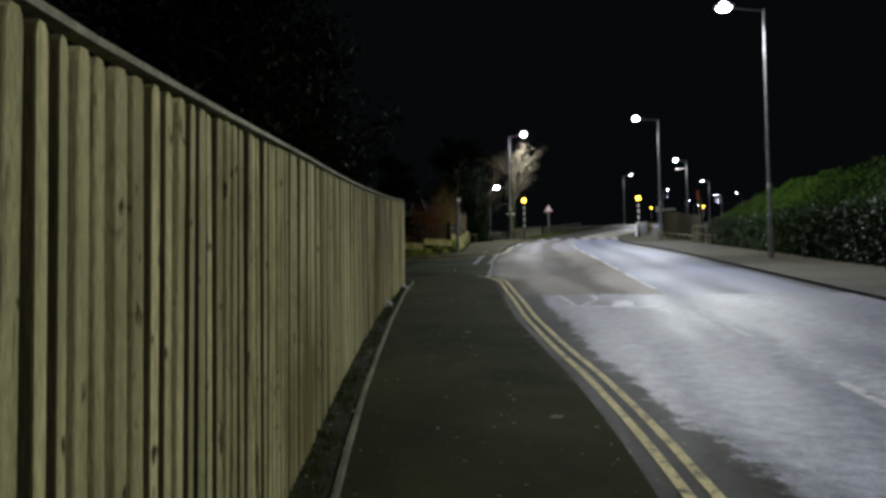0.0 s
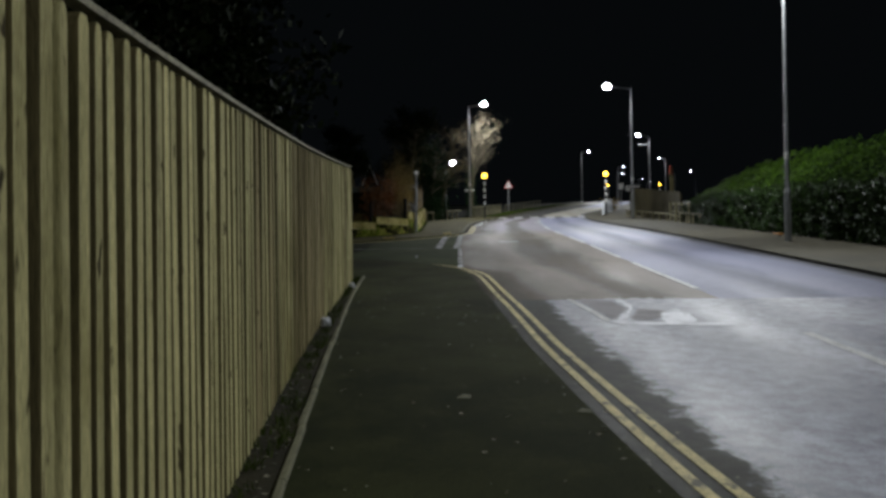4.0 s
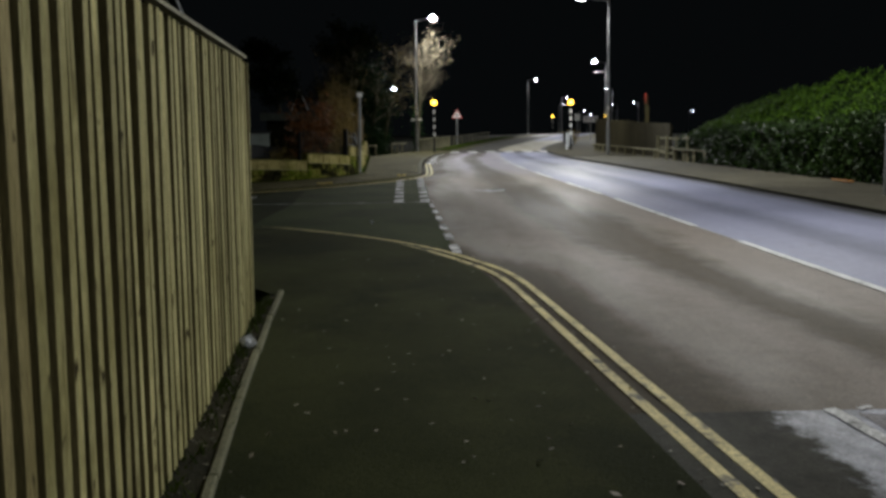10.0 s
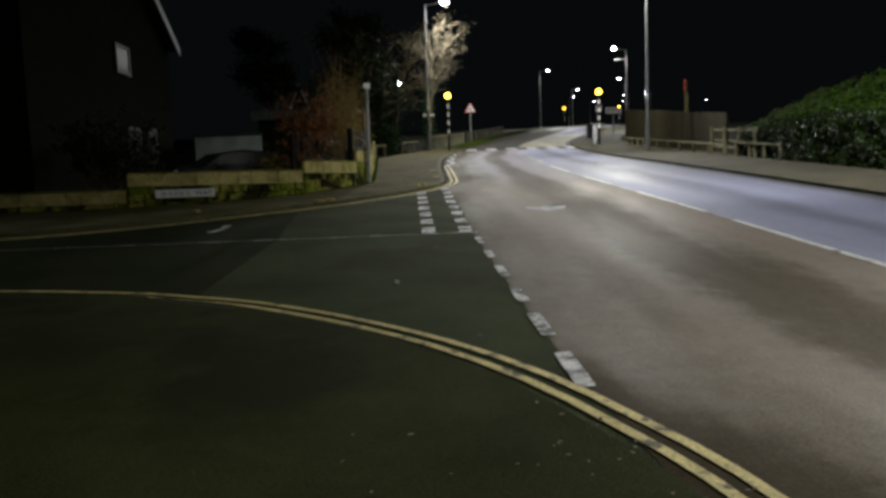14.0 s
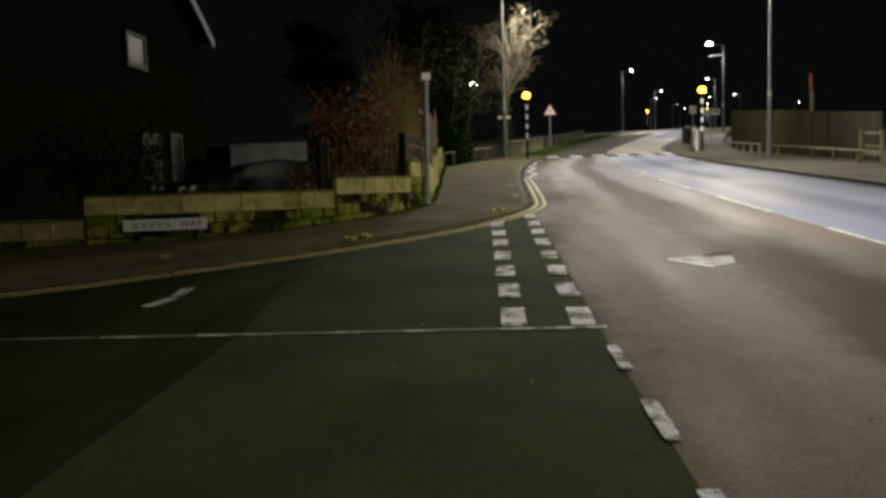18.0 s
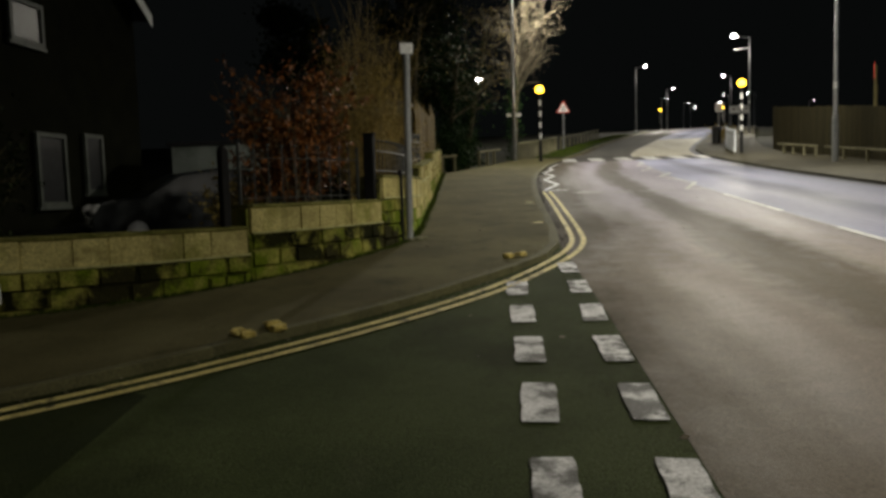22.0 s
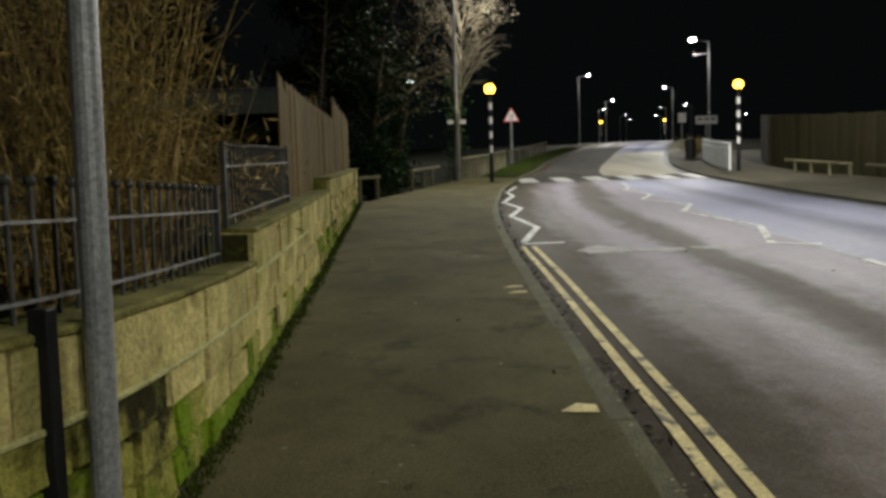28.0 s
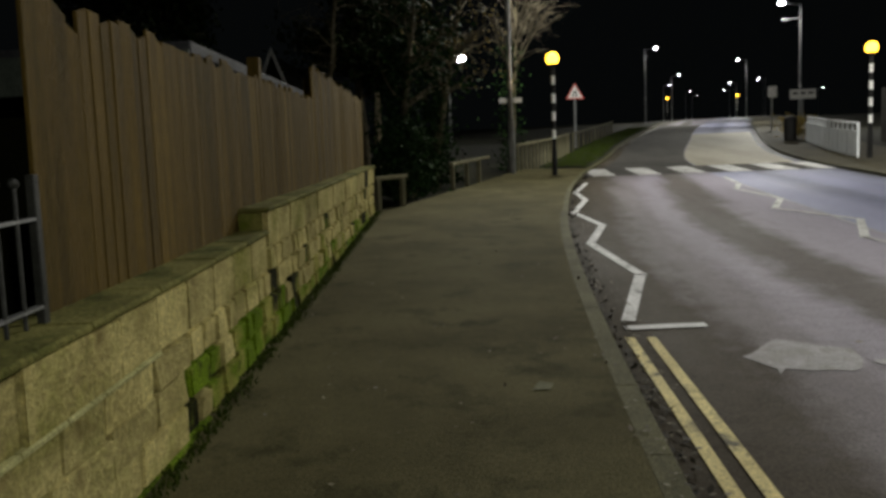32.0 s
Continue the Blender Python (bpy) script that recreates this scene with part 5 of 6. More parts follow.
# triangular warning sign
x, y = 0.98, 74.6
z = ground_z(y) + PAVE
tri = thing("warning_sign", x, y, z, "red-bordered white triangular warning sign on a grey post", "road sign")
part("post", tube(bmesh.new(), (x, y, z - 0.1), (x, y, z + 2.72), 0.045, sides=12), M["grey_paint"], tri)
for nm, s, dy, mt in (("border", 0.5, -0.055, "red_paint"), ("face", 0.4, -0.068, "sign_white")):
    bm = bmesh.new()
    cz = z + 2.4
    pts = [Vector((x + s * math.sin(a), y + dy, cz + s * math.cos(a))) for a in (0, 2.0944, 4.18879)]
    vs = [bm.verts.new(q) for q in pts] + [bm.verts.new(q + Vector((0, 0.012, 0))) for q in pts]
    bm.faces.new(vs[:3]); bm.faces.new(vs[:2:-1])
    for i in range(3):
        bm.faces.new((vs[i], vs[(i + 1) % 3], vs[3 + (i + 1) % 3], vs[3 + i]))
    bmesh.ops.recalc_face_normals(bm, faces=bm.faces)
    part(nm, bm, M[mt], tri)
for sx in (-1, 1):
    bm = box(bmesh.new(), pose(x + 0.085 * sx, y - 0.07, z + 2.24, 0, 0, 0) @ pose(0, 0, 0, 0, -9 * sx, 0), 0.05, 0.006, 0.3)
    part("symbol", bm, M["black_paint"], tri, "plain dark symbol bar")

# street name plate before the wall
plate_dir = (Vector((-6.93, 32.29)) - Vector((-8.07, 31.96))).normalized()
pc = Vector((-7.5, 32.06))
pz = 2.65
plate = thing("street_name_plate", pc.x, pc.y, ground_z(pc.y) + PAVE, "white street name plate on short posts before the wall", "street sign")
pm = upright_at(pc, plate_dir, pz)
part("plate", box(bmesh.new(), pm, 1.2, 0.025, 0.17, 0.006), M["sign_white"], plate)
text_mesh("WAY", 0.15, M["black_paint"], pm @ pose(0.37, -0.0145, 0.085, 90, 0, 0), plate)
for s, w in ((-0.42, 0.1), (-0.3, 0.08), (-0.19, 0.09), (-0.07, 0.1), (0.05, 0.08)):
    part("text_bar", box(bmesh.new(), pm @ Matrix.Translation((s, -0.0145, 0.04)), w, 0.003, 0.09), M["worn_letter"], plate, "faded letter too worn to read")
for s in (-0.42, 0.42):
    q = pm @ Vector((s, 0.035, 0))
    part("post", box(bmesh.new(), upright_at((q.x, q.y), plate_dir, ground_z(q.y)), 0.06, 0.045, pz + 0.16 - ground_z(q.y), 0.004), M["black_paint"], plate)

# sign pole at the wall's corner
x, y = -3.965, 36.48
z = ground_z(y) + PAVE
pole = thing("sign_pole", x, y, z, "tall grey steel pole with a small blank white plate on top", "sign pole")
part("pole", tube(bmesh.new(), (x, y, z - 0.05), (x + 0.03, y, z + 2.62), 0.045, sides=16), M["grey_paint"], pole)
part("plate", box(bmesh.new(), pose(x + 0.04, y - 0.05, z + 2.52, 0, 0, 12), 0.175, 0.014, 0.145, 0.004), M["sign_white"], pole)
part("foot_collar", box(bmesh.new(), pose(x, y, z - 0.004), 0.2, 0.18, 0.03, 0.01), M["edging"], pole, "rough concrete collar")
for lx, ly, lr in ((-0.14, -0.06, 0.06), (0.12, -0.03, 0.07), (0.2, 0.05, 0.05), (-0.2, 0.03, 0.045), (0.02, -0.14, 0.045)):
    part("concrete_lump", ball(bmesh.new(), (x + lx, y + ly, z + 0.01), lr, 8, 6, 0.55), M["edging"], pole, "broken concrete at the pole's foot")
x, y = -4.055, 36.34
stub = thing("iron_post", x, y, ground_z(y) + PAVE, "rusty dark square iron post against the wall", "post")
part("post", box(bmesh.new(), pose(x, y, ground_z(y) + PAVE - 0.03), 0.06, 0.06, 1.0, 0.004), M["black_paint"], stub)


# ---- evergreen hedge beyond the road ----
def hedge_top(y):
    h = float(np.interp(y, (-10, 10, 25, 32, 36, 40, 43.5), (3.5, 3.45, 3.35, 3.15, 2.95, 2.6, 2.0)))
    return ground_z(y) + h + 0.07 * math.sin(y * 1.7) + 0.05 * math.sin(y * 4.1)


hedge = thing("hedge", 9.9, 20, ground_z(20), "dense glossy green evergreen hedge with a sloping top behind the footway", "hedge")


def hedge_face(y, f):
    """A place on the hedge's outside: f from 0 at the foot over the shoulder to 1 at the crest."""
    z0, zt = ground_z(y), hedge_top(y)
    h = zt - z0
    xs = np.interp(f, (0, 0.42, 0.55, 1), (9.3, 9.25, 9.5, 11.3))
    zs = np.interp(f, (0, 0.42, 0.55, 1), (0.05, 0.48 * h, 0.58 * h, h))
    return float(xs), float(z0 + zs)


# closed shell under the leaves, near-black to give the hedge its inner shade
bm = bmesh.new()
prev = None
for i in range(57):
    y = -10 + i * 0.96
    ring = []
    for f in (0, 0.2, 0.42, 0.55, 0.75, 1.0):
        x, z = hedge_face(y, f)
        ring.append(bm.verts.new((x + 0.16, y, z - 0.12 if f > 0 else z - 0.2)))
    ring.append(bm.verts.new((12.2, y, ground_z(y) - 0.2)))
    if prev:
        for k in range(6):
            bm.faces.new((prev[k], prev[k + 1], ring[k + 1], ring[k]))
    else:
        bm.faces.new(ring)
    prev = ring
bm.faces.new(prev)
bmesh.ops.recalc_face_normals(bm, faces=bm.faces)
part("hedge_core", bm, M["core"], hedge, "solid near-black core in place of the hedge's inner shade")
rng = np.random.default_rng(4)
pl, nr, top = [], [], []
for _ in range(64000):
    y = rng.uniform(3, 44)
    f = rng.random()
    x, z = hedge_face(y, f)
    lump = 0.2 * noise.noise((y * 1.6, f * 7, 2)) + 0.1 * noise.noise((y * 5, f * 16, 5))
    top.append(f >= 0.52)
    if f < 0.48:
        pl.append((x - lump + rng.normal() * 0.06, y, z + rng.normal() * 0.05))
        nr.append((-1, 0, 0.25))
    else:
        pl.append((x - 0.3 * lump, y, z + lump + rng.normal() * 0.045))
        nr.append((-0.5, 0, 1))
for _ in range(900):
    top.append(False)
    f, w = rng.random(), rng.random()
    x, z = hedge_face(43.8, f)
    pl.append((x + w * (11.5 - x), 43.8 + rng.normal() * 0.1, ground_z(43.8) + (z - ground_z(43.8)) * rng.random()))
    nr.append((0, 1, 0.2))
# the sloping top gets the lamplit green, the front the darker one
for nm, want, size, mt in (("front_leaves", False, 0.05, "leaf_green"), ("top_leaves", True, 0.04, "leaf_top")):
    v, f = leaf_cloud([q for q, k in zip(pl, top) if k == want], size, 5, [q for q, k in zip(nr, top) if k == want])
    tagged(child(cloud_object(nm, v, f, M[mt]), hedge), "clipped top growth, coloured brighter as if lamplit" if want else "dark glossy leaves", "", "", "stuff")


# ---- twigs, shrubs and trees ----
def twig_mesh(bm, start, way, length, r, bend, rnd, n=4, sides=5):
    """A tapering bent twig."""
    p, d, rings = Vector(start), Vector(way).normalized(), []
    for i in range(n + 1):
        q = d.to_track_quat("Z", "Y")
        rr = r * (1 - 0.8 * i / n)
        rings.append([bm.verts.new(p + q @ Vector((rr * math.cos(a), rr * math.sin(a), 0))) for a in (k * 2 * math.pi / sides for k in range(sides))])
        p = p + d * (length / n)
        d = (d + Vector((rnd.gauss(0, bend), rnd.gauss(0, bend), rnd.gauss(0, bend) - 0.02))).normalized()
    for a, b in zip(rings, rings[1:]):
        for k in range(sides):
            bm.faces.new((a[k], a[(k + 1) % sides], b[(k + 1) % sides], b[k]))
    return p, d


def shrub(name, x, y, z, label, stems, height, spread, leaf, leaf_n, leaf_size, seed, lean=(0, 0), low=0.25, stem_r=0.014, twigs=3, droop=0.0, slim=0.55, stem="twig"):
    rnd = random.Random(seed)
    ob = thing(name, x, y, z, label, "shrub")
    pl = []
    for _ in range(stems):
        bm = bmesh.new()
        a = rnd.uniform(0, 2 * math.pi)
        s = spread * math.sqrt(rnd.random())
        base = (x + 0.45 * s * math.cos(a), y + 0.45 * s * math.sin(a), z - 0.05)
        way = (0.55 * s / height * math.cos(a) + lean[0] + rnd.gauss(0, 0.08), 0.55 * s / height * math.sin(a) + lean[1] + rnd.gauss(0, 0.08), 1)
        ln = height * rnd.uniform(0.6, 1.08)
        tip, d = twig_mesh(bm, base, way, ln, stem_r * rnd.uniform(0.6, 1.2), 0.1, rnd, 5, 4)
        for _ in range(twigs):
            f = rnd.uniform(low, 0.95)
            st = Vector(base) + Vector(way).normalized() * ln * f
            w = (rnd.gauss(0, 0.6), rnd.gauss(0, 0.6), rnd.uniform(0.1, 0.9) - droop)
            tip2, d2 = twig_mesh(bm, st, w, rnd.uniform(0.2, 0.55), stem_r * 0.45, 0.2, rnd, 3, 3)
            for k in range(leaf_n):
                pl.append(st + (tip2 - st) * rnd.uniform(0.15, 1.0) + Vector((rnd.gauss(0, 0.03), rnd.gauss(0, 0.03), rnd.gauss(0, 0.03))))
        part("cane", bm, M[stem], ob)
    if pl:
        v, f = leaf_cloud(pl, leaf_size, seed, slim=slim)
        tagged(child(cloud_object("leaves", v, f, M[leaf]), ob), "", "", "", "stuff")
    return ob


shrub("beech_shrub", -5.62, 36.55, ground_z(36.5) + 0.3, "russet-leaved beech shrub behind the stone wall", 44, 2.25, 0.8, "leaf_brown", 19, 0.038, 3, low=0.22, twigs=9, stem="bark")
shrub("twiggy_shrub", -4.85, 38.2, ground_z(38.2) + 0.4, "tall brown many-stemmed shrub behind the railing", 190, 2.7, 0.7, "leaf_olive", 4, 0.04, 5, low=0.12, stem_r=0.0055, twigs=7, slim=0.16)
shrub("twiggy_shrub", -4.95, 39.6, ground_z(39.6) + 0.4, "brown many-stemmed shrub behind the railing", 110, 1.9, 0.6, "leaf_olive", 4, 0.04, 6, low=0.1, stem_r=0.005, twigs=6, droop=0.5, slim=0.16)
shrub("twiggy_shrub", -5.0, 38.9, ground_z(38.9) + 0.4, "very tall upright pale canes behind the railing", 46, 4.0, 0.7, "leaf_olive", 2, 0.035, 7, low=0.4, stem_r=0.007, twigs=2, slim=0.2)
shrub("arching_shrub", -4.8, 39.6, ground_z(39.6) + 0.55, "arching shrub with long pale drooping leaves over the railing", 60, 1.3, 0.7, "leaf_straw", 4, 0.055, 8, low=0.35, stem_r=0.005, twigs=5, droop=0.6, slim=0.13)
shrub("bramble", -4.85, 40.7, ground_z(40.7) + 0.6, "dry bramble behind the railing", 30, 0.8, 0.4, "leaf_straw", 3, 0.05, 9, low=0.3, stem_r=0.005, twigs=4, droop=0.7, slim=0.14)
shrub("garden_shrub", -10.3, 35.4, ground_z(35.4) + 0.2, "dark leafy garden shrub behind the wall", 60, 1.8, 1.5, "leaf_dark", 12, 0.05, 10, twigs=6, stem="board_back")
shrub("garden_shrub", -9.3, 34.6, ground_z(34.6) + 0.1, "low dark leafy garden shrub behind the wall", 30, 0.7, 0.7, "leaf_dark", 10, 0.045, 12, twigs=5, stem="board_back")
shrub("garden_shrub", -6.4, 36.6, ground_z(36.6) + 0.2, "low dark leafy garden shrub behind the wall", 30, 0.75, 0.6, "leaf_olive", 6, 0.04, 13, twigs=5, stem="board_back")


def tree(x, y, z, height, crown, label, leaf, leaf_n, leaf_size, seed, trunk=0.14, ivy=0, ivy_to=0.5, first=0.35, clump=0.4):
    """A trunk with limbs, twigs and leaves."""
    rnd = random.Random(seed)
    ob = thing("tree", x, y, z, label, "tree")
    bm = bmesh.new()
    tips = []
    top, d = twig_mesh(bm, (x, y, z - 0.2), (rnd.gauss(0, 0.04), rnd.gauss(0, 0.04), 1), height * 0.85, trunk, 0.04, rnd, 8, 9)
    for i in range(26):
        f = rnd.uniform(first, 0.95)
        a = rnd.uniform(0, 2 * math.pi)
        st = Vector((x, y, z)) + (top - Vector((x, y, z))) * f
        ln = crown * rnd.uniform(0.6, 1.1) * (1.15 - 0.5 * f)
        tip, dd = twig_mesh(bm, st, (math.cos(a), math.sin(a), rnd.uniform(0.3, 1.0)), ln, trunk * 0.35 * (1.2 - f), 0.14, rnd, 5, 6)
        tips.append((st, tip))
        for _ in range(6):
            g = rnd.uniform(0.35, 1.0)
            s2 = st + (tip - st) * g
            t2, _d = twig_mesh(bm, s2, (rnd.gauss(0, 1), rnd.gauss(0, 1), rnd.uniform(-0.1, 0.9)), ln * rnd.uniform(0.25, 0.5), trunk * 0.1, 0.2, rnd, 3, 4)
            tips.append((s2, t2))
    part("trunk", bm, M["bark"], ob)
    if leaf_n:
        pl = []
        for s, t in tips:
            for _ in range(leaf_n):
                q = s + (t - s) * rnd.uniform(0.3, 1.05)
                pl.append(q + Vector((rnd.gauss(0, clump), rnd.gauss(0, clump), rnd.gauss(0, clump))) * 0.5)
        v, f = leaf_cloud(pl, leaf_size, seed)
        tagged(child(cloud_object("crown", v, f, M[leaf]), ob), "", "", "", "stuff")
    if ivy:
        pl = []
        for _ in range(ivy):
            f = rnd.random() ** 1.3 * ivy_to
            a = rnd.uniform(0, 2 * math.pi)
            r = trunk * (1.3 - f) + abs(rnd.gauss(0, 0.28)) * (1.25 - f)
            pl.append((x + r * math.cos(a), y + r * math.sin(a), z + f * height))
        v, f = leaf_cloud(pl, 0.07, seed + 1)
        tagged(child(cloud_object("ivy", v, f, M["leaf_ivy"]), ob), "", "", "", "stuff")
    return ob


def bare_tree(x, y, z, height, label, seed):
    """A leafless tree whose limbs rise and fan out to the road's side into fine pale twigs; a few leaves hang on at the top."""
    rnd = random.Random(seed)
    ob = thing("tree", x, y, z, label, "tree")
    bm = bmesh.new()
    top, d = twig_mesh(bm, (x, y, z - 0.2), (0.05, 0.0, 1), height * 0.62, 0.13, 0.05, rnd, 7, 8)
    part("trunk", bm, M["bark"], ob)
    fine, tips = bmesh.new(), []
    base = Vector((x, y, z))
    for i in range(18):
        f = rnd.uniform(0.42, 1.0)
        st = base + (top - base) * f
        way = (rnd.gauss(0.16, 0.4), rnd.gauss(0, 0.42), rnd.uniform(0.6, 1.25))
        ln = height * rnd.uniform(0.18, 0.31)
        limb = bmesh.new()
        tip, _d = twig_mesh(limb, st, way, ln, 0.042, 0.1, rnd, 6, 5)
        part("limb", limb, M["twig_pale"], ob)
        for _ in range(10):
            g = rnd.uniform(0.2, 1.0)
            s2 = st + (tip - st) * g
            w2 = (tip - st).normalized() * 0.8 + Vector((rnd.gauss(0.05, 0.55), rnd.gauss(0, 0.55), rnd.gauss(0.05, 0.4)))
            t2, _d = twig_mesh(fine, s2, w2, ln * rnd.uniform(0.25, 0.5), 0.011, 0.16, rnd, 4, 4)
            for _ in range(6):
                s3 = s2 + (t2 - s2) * rnd.uniform(0.25, 1.0)
                w3 = (t2 - s2).normalized() + Vector((rnd.gauss(0.05, 0.6), rnd.gauss(0, 0.6), rnd.gauss(-0.05, 0.5)))
                t3, _d = twig_mesh(fine, s3, w3, rnd.uniform(0.2, 0.5), 0.005, 0.2, rnd, 3, 3)
                if t3.z > z + height * 0.66 and t3.x > x + 0.5:
                    tips.append(t3)
    tagged(part("fine_twig", fine, M["twig_pale"], ob), "fine pale bare twigs", "", "", "stuff")
    pl = [q + Vector((rnd.gauss(0, 0.06), rnd.gauss(0, 0.06), rnd.gauss(0, 0.06))) for q in tips for _ in range(3)]
    v, f = leaf_cloud(pl, 0.04, seed)
    tagged(child(cloud_object("leaf_tuft", v, f, M["leaf_pale"]), ob), "last pale yellow leaves at the tips", "", "", "stuff")
    ivy = []
    for _ in range(900):
        f, a = rnd.random() ** 1.3 * 0.45, rnd.uniform(0, 2 * math.pi)
        r = 0.14 + abs(rnd.gauss(0, 0.2))
        ivy.append((x + r * math.cos(a), y + r * math.sin(a), z + f * height))
    v, f = leaf_cloud(ivy, 0.06, seed + 1)
    tagged(child(cloud_object("ivy", v, f, M["leaf_ivy"]), ob), "", "", "", "stuff")
    return ob


bare_tree(-2.3, 62.9, ground_z(62.9), 8.6, "bare branching tree with a few pale leaves beside the street lamp", 21)
tree(-4.4, 59.2, ground_z(59.2), 7.2, 2.0, "ivy-clad bare brown tree behind the low rail", "leaf_olive", 5, 0.04, 22, 0.15, 2600, 0.55)
tree(-5.0, 56.4, ground_z(56.4), 6.0, 1.6, "ivy-clad dark tree behind the low rail", "leaf_ivy", 10, 0.07, 23, 0.14, 2800, 0.6)
tree(-6.2, 54.0, ground_z(54), 7.2, 1.4, "slender bare tree behind the board fence", "leaf_dark", 0, 0.07, 24, 0.07)
tree(-6.3, 59.6, ground_z(59.6), 7.5, 2.0, "dark leafy tree behind the board fence", "leaf_dark", 30, 0.1, 25, 0.16)
tree(-7.4, 68.5, ground_z(68.5), 9, 3.0, "dark leafy tree behind the board fence", "leaf_dark", 30, 0.12, 26, 0.18)
tree(-6.5, 14, ground_z(14), 6.6, 3.0, "dark leafy tree behind the timber fence", "leaf_dark", 34, 0.1, 27, 0.17)
tree(-5.3, 15.6, ground_z(15.6), 6.6, 1.9, "dark leafy tree close behind the timber fence", "leaf_dark", 36, 0.09, 29, 0.14)
tree(-8.5, 21, ground_z(21) - 0.1, 7.5, 3.2, "dark leafy tree behind the timber fence", "leaf_dark", 34, 0.11, 28, 0.18)

tree(-10.0, 56.0, ground_z(56), 7.0, 1.7, "dark leafy tree behind the garden", "leaf_dark", 34, 0.1, 33, 0.14)

# ivy mass at the low rail
ivy = thing("ivy_bush", -4.6, 55.8, ground_z(55.8), "dark green ivy bush spilling over the low rail", "shrub")
rng = np.random.default_rng(7)
pl = []
for _ in range(4200):
    a, b = rng.normal(size=3), rng.random() ** 0.33
    a /= np.linalg.norm(a)
    q = np.array((-4.75, 55.6, ground_z(55.6) + 0.75)) + a * b * (0.75, 1.5, 0.95) * (1 + 0.25 * noise.noise(tuple(a * 3)))
    if q[2] > ground_z(q[1]):
        pl.append(q)
v, f = leaf_cloud(pl, 0.06, 9)
tagged(child(cloud_object("leaves", v, f, M["leaf_ivy"]), ivy), "", "", "", "stuff")
bm = bmesh.new()
for k in range(14):
    twig_mesh(bm, (-4.75 + 0.2 * math.sin(k * 2.1), 55.6 + 0.3 * math.cos(k * 1.7), ground_z(55.6) - 0.05), (0.5 * math.sin(k), 0.8 * math.cos(k), 1), 1.2, 0.02, 0.12, random.Random(k), 4, 4)
tagged(part("ivy_stem", bm, M["bark"], ivy), "", "", "", "stuff")


# ---- low rails ----
def knee_rail(name, pts, height, gap, label, group, lift=0.0, posts=0.09, pickets=False):
    line = [Vector(p) for p in pts]
    holder = thing(name, line[0].x, line[0].y, ground_z(line[0].y), label, "rail fence", group)
    for a, b in zip(line, line[1:]):
        d = (b - a).normalized()
        m = slope_at((a + b) / 2, d, lift + height - 0.07)
        part("rail", box(bmesh.new(), m, (b - a).length + 0.02, 0.1, 0.075, 0.008), M["rail_wood"], holder)
    for p, t in along(line, gap, 0.06):
        part("post", box(bmesh.new(), upright_at(p, t, ground_z(p.y) - 0.1), posts, posts, height + 0.06 + lift, 0.006), M["rail_wood"], holder)
    return holder


knee_rail("knee_rail", [(-4.95, 52.6), (-4.45, 53.2)], 0.68, 0.62, "low grey timber rail at the wall's end", "low rails")
knee_rail("knee_rail", [(-3.75, 56.0), (-3.45, 57.0), (-2.95, 58.8)], 0.7, 1.0, "low grey timber rail before the ivy", "low rails")
knee_rail("guard_fence", [(-2.1, 61.6), (-0.9, 65.0), (0.2, 69.5)], 0.85, 0.42, "low pale timber fence of close posts", "low rails", 0.0, 0.07)
knee_rail("knee_rail", [(0.6, 72), (3.2, 83), (5.0, 90)], 0.75, 1.8, "pale low rail along the verge", "low rails")
knee_rail("knee_rail", [(9.0, 44.5), (9.05, 50), (9.15, 55.2)], 0.5, 1.8, "low dark timber rail before the board fence", "low rails")
knee_rail("knee_rail", [(9.15, 56), (9.2, 58.5), (9.3, 60.5)], 0.5, 1.2, "low grey timber rail before the board fence", "low rails")
knee_rail("knee_rail", [(9.2, 40.5), (9.1, 44)], 0.6, 1.1, "low grey timber rail at the hedge's end", "low rails")

# ---- board fence beyond the road ----
fence3 = thing("board_fence", 10, 50, ground_z(50), "dim brown closeboard fence behind the far footway", "fence")
f3 = [Vector((9.77, 46.5)), Vector((9.95, 52)), Vector((10.3, 64)), Vector((12.5, 70))]
bm = bmesh.new()
box(bm, Matrix.Translation((0, 0, 0)), 0.17, 0.025, 1.0, 0.005)
me = mesh_of("board", bm, M["dark_board"])
for p, t in along(f3, 0.165):
    h = float(np.interp(p.y, (44, 50, 56, 62, 70), (1.65, 1.75, 1.95, 2.05, 2.1))) + random.uniform(-0.02, 0.02)
    piece("board", me, fence3, upright_at(p, t, ground_z(p.y)) @ pose(0, 0, 0, 0, 0, random.uniform(-3, 3)) @ Matrix.Diagonal((1, 1, h, 1)))
for p, t in along(f3, 2.4, 0.1):
    part("fence_post", box(bmesh.new(), upright_at(p, t, ground_z(p.y) - 0.1) @ Matrix.Translation((0, -0.08, 0)), 0.1, 0.1, 1.7, 0.005), M["dark_board"], fence3)

# open three-rail fence between the hedge and the boards
orf = thing("rail_fence", 9.3, 44.7, ground_z(44.7), "pale weathered open timber fence with three rails at the hedge's end", "fence")
of_line = [Vector((9.25, 42.4)), Vector((9.4, 46.9))]
for lift in (0.3, 0.55, 0.97):
    d = (of_line[1] - of_line[0]).normalized()
    part("rail", box(bmesh.new(), slope_at((of_line[0] + of_line[1]) / 2, d, lift), 4.5, 0.035, 0.09, 0.008), M["rail_wood"], orf)
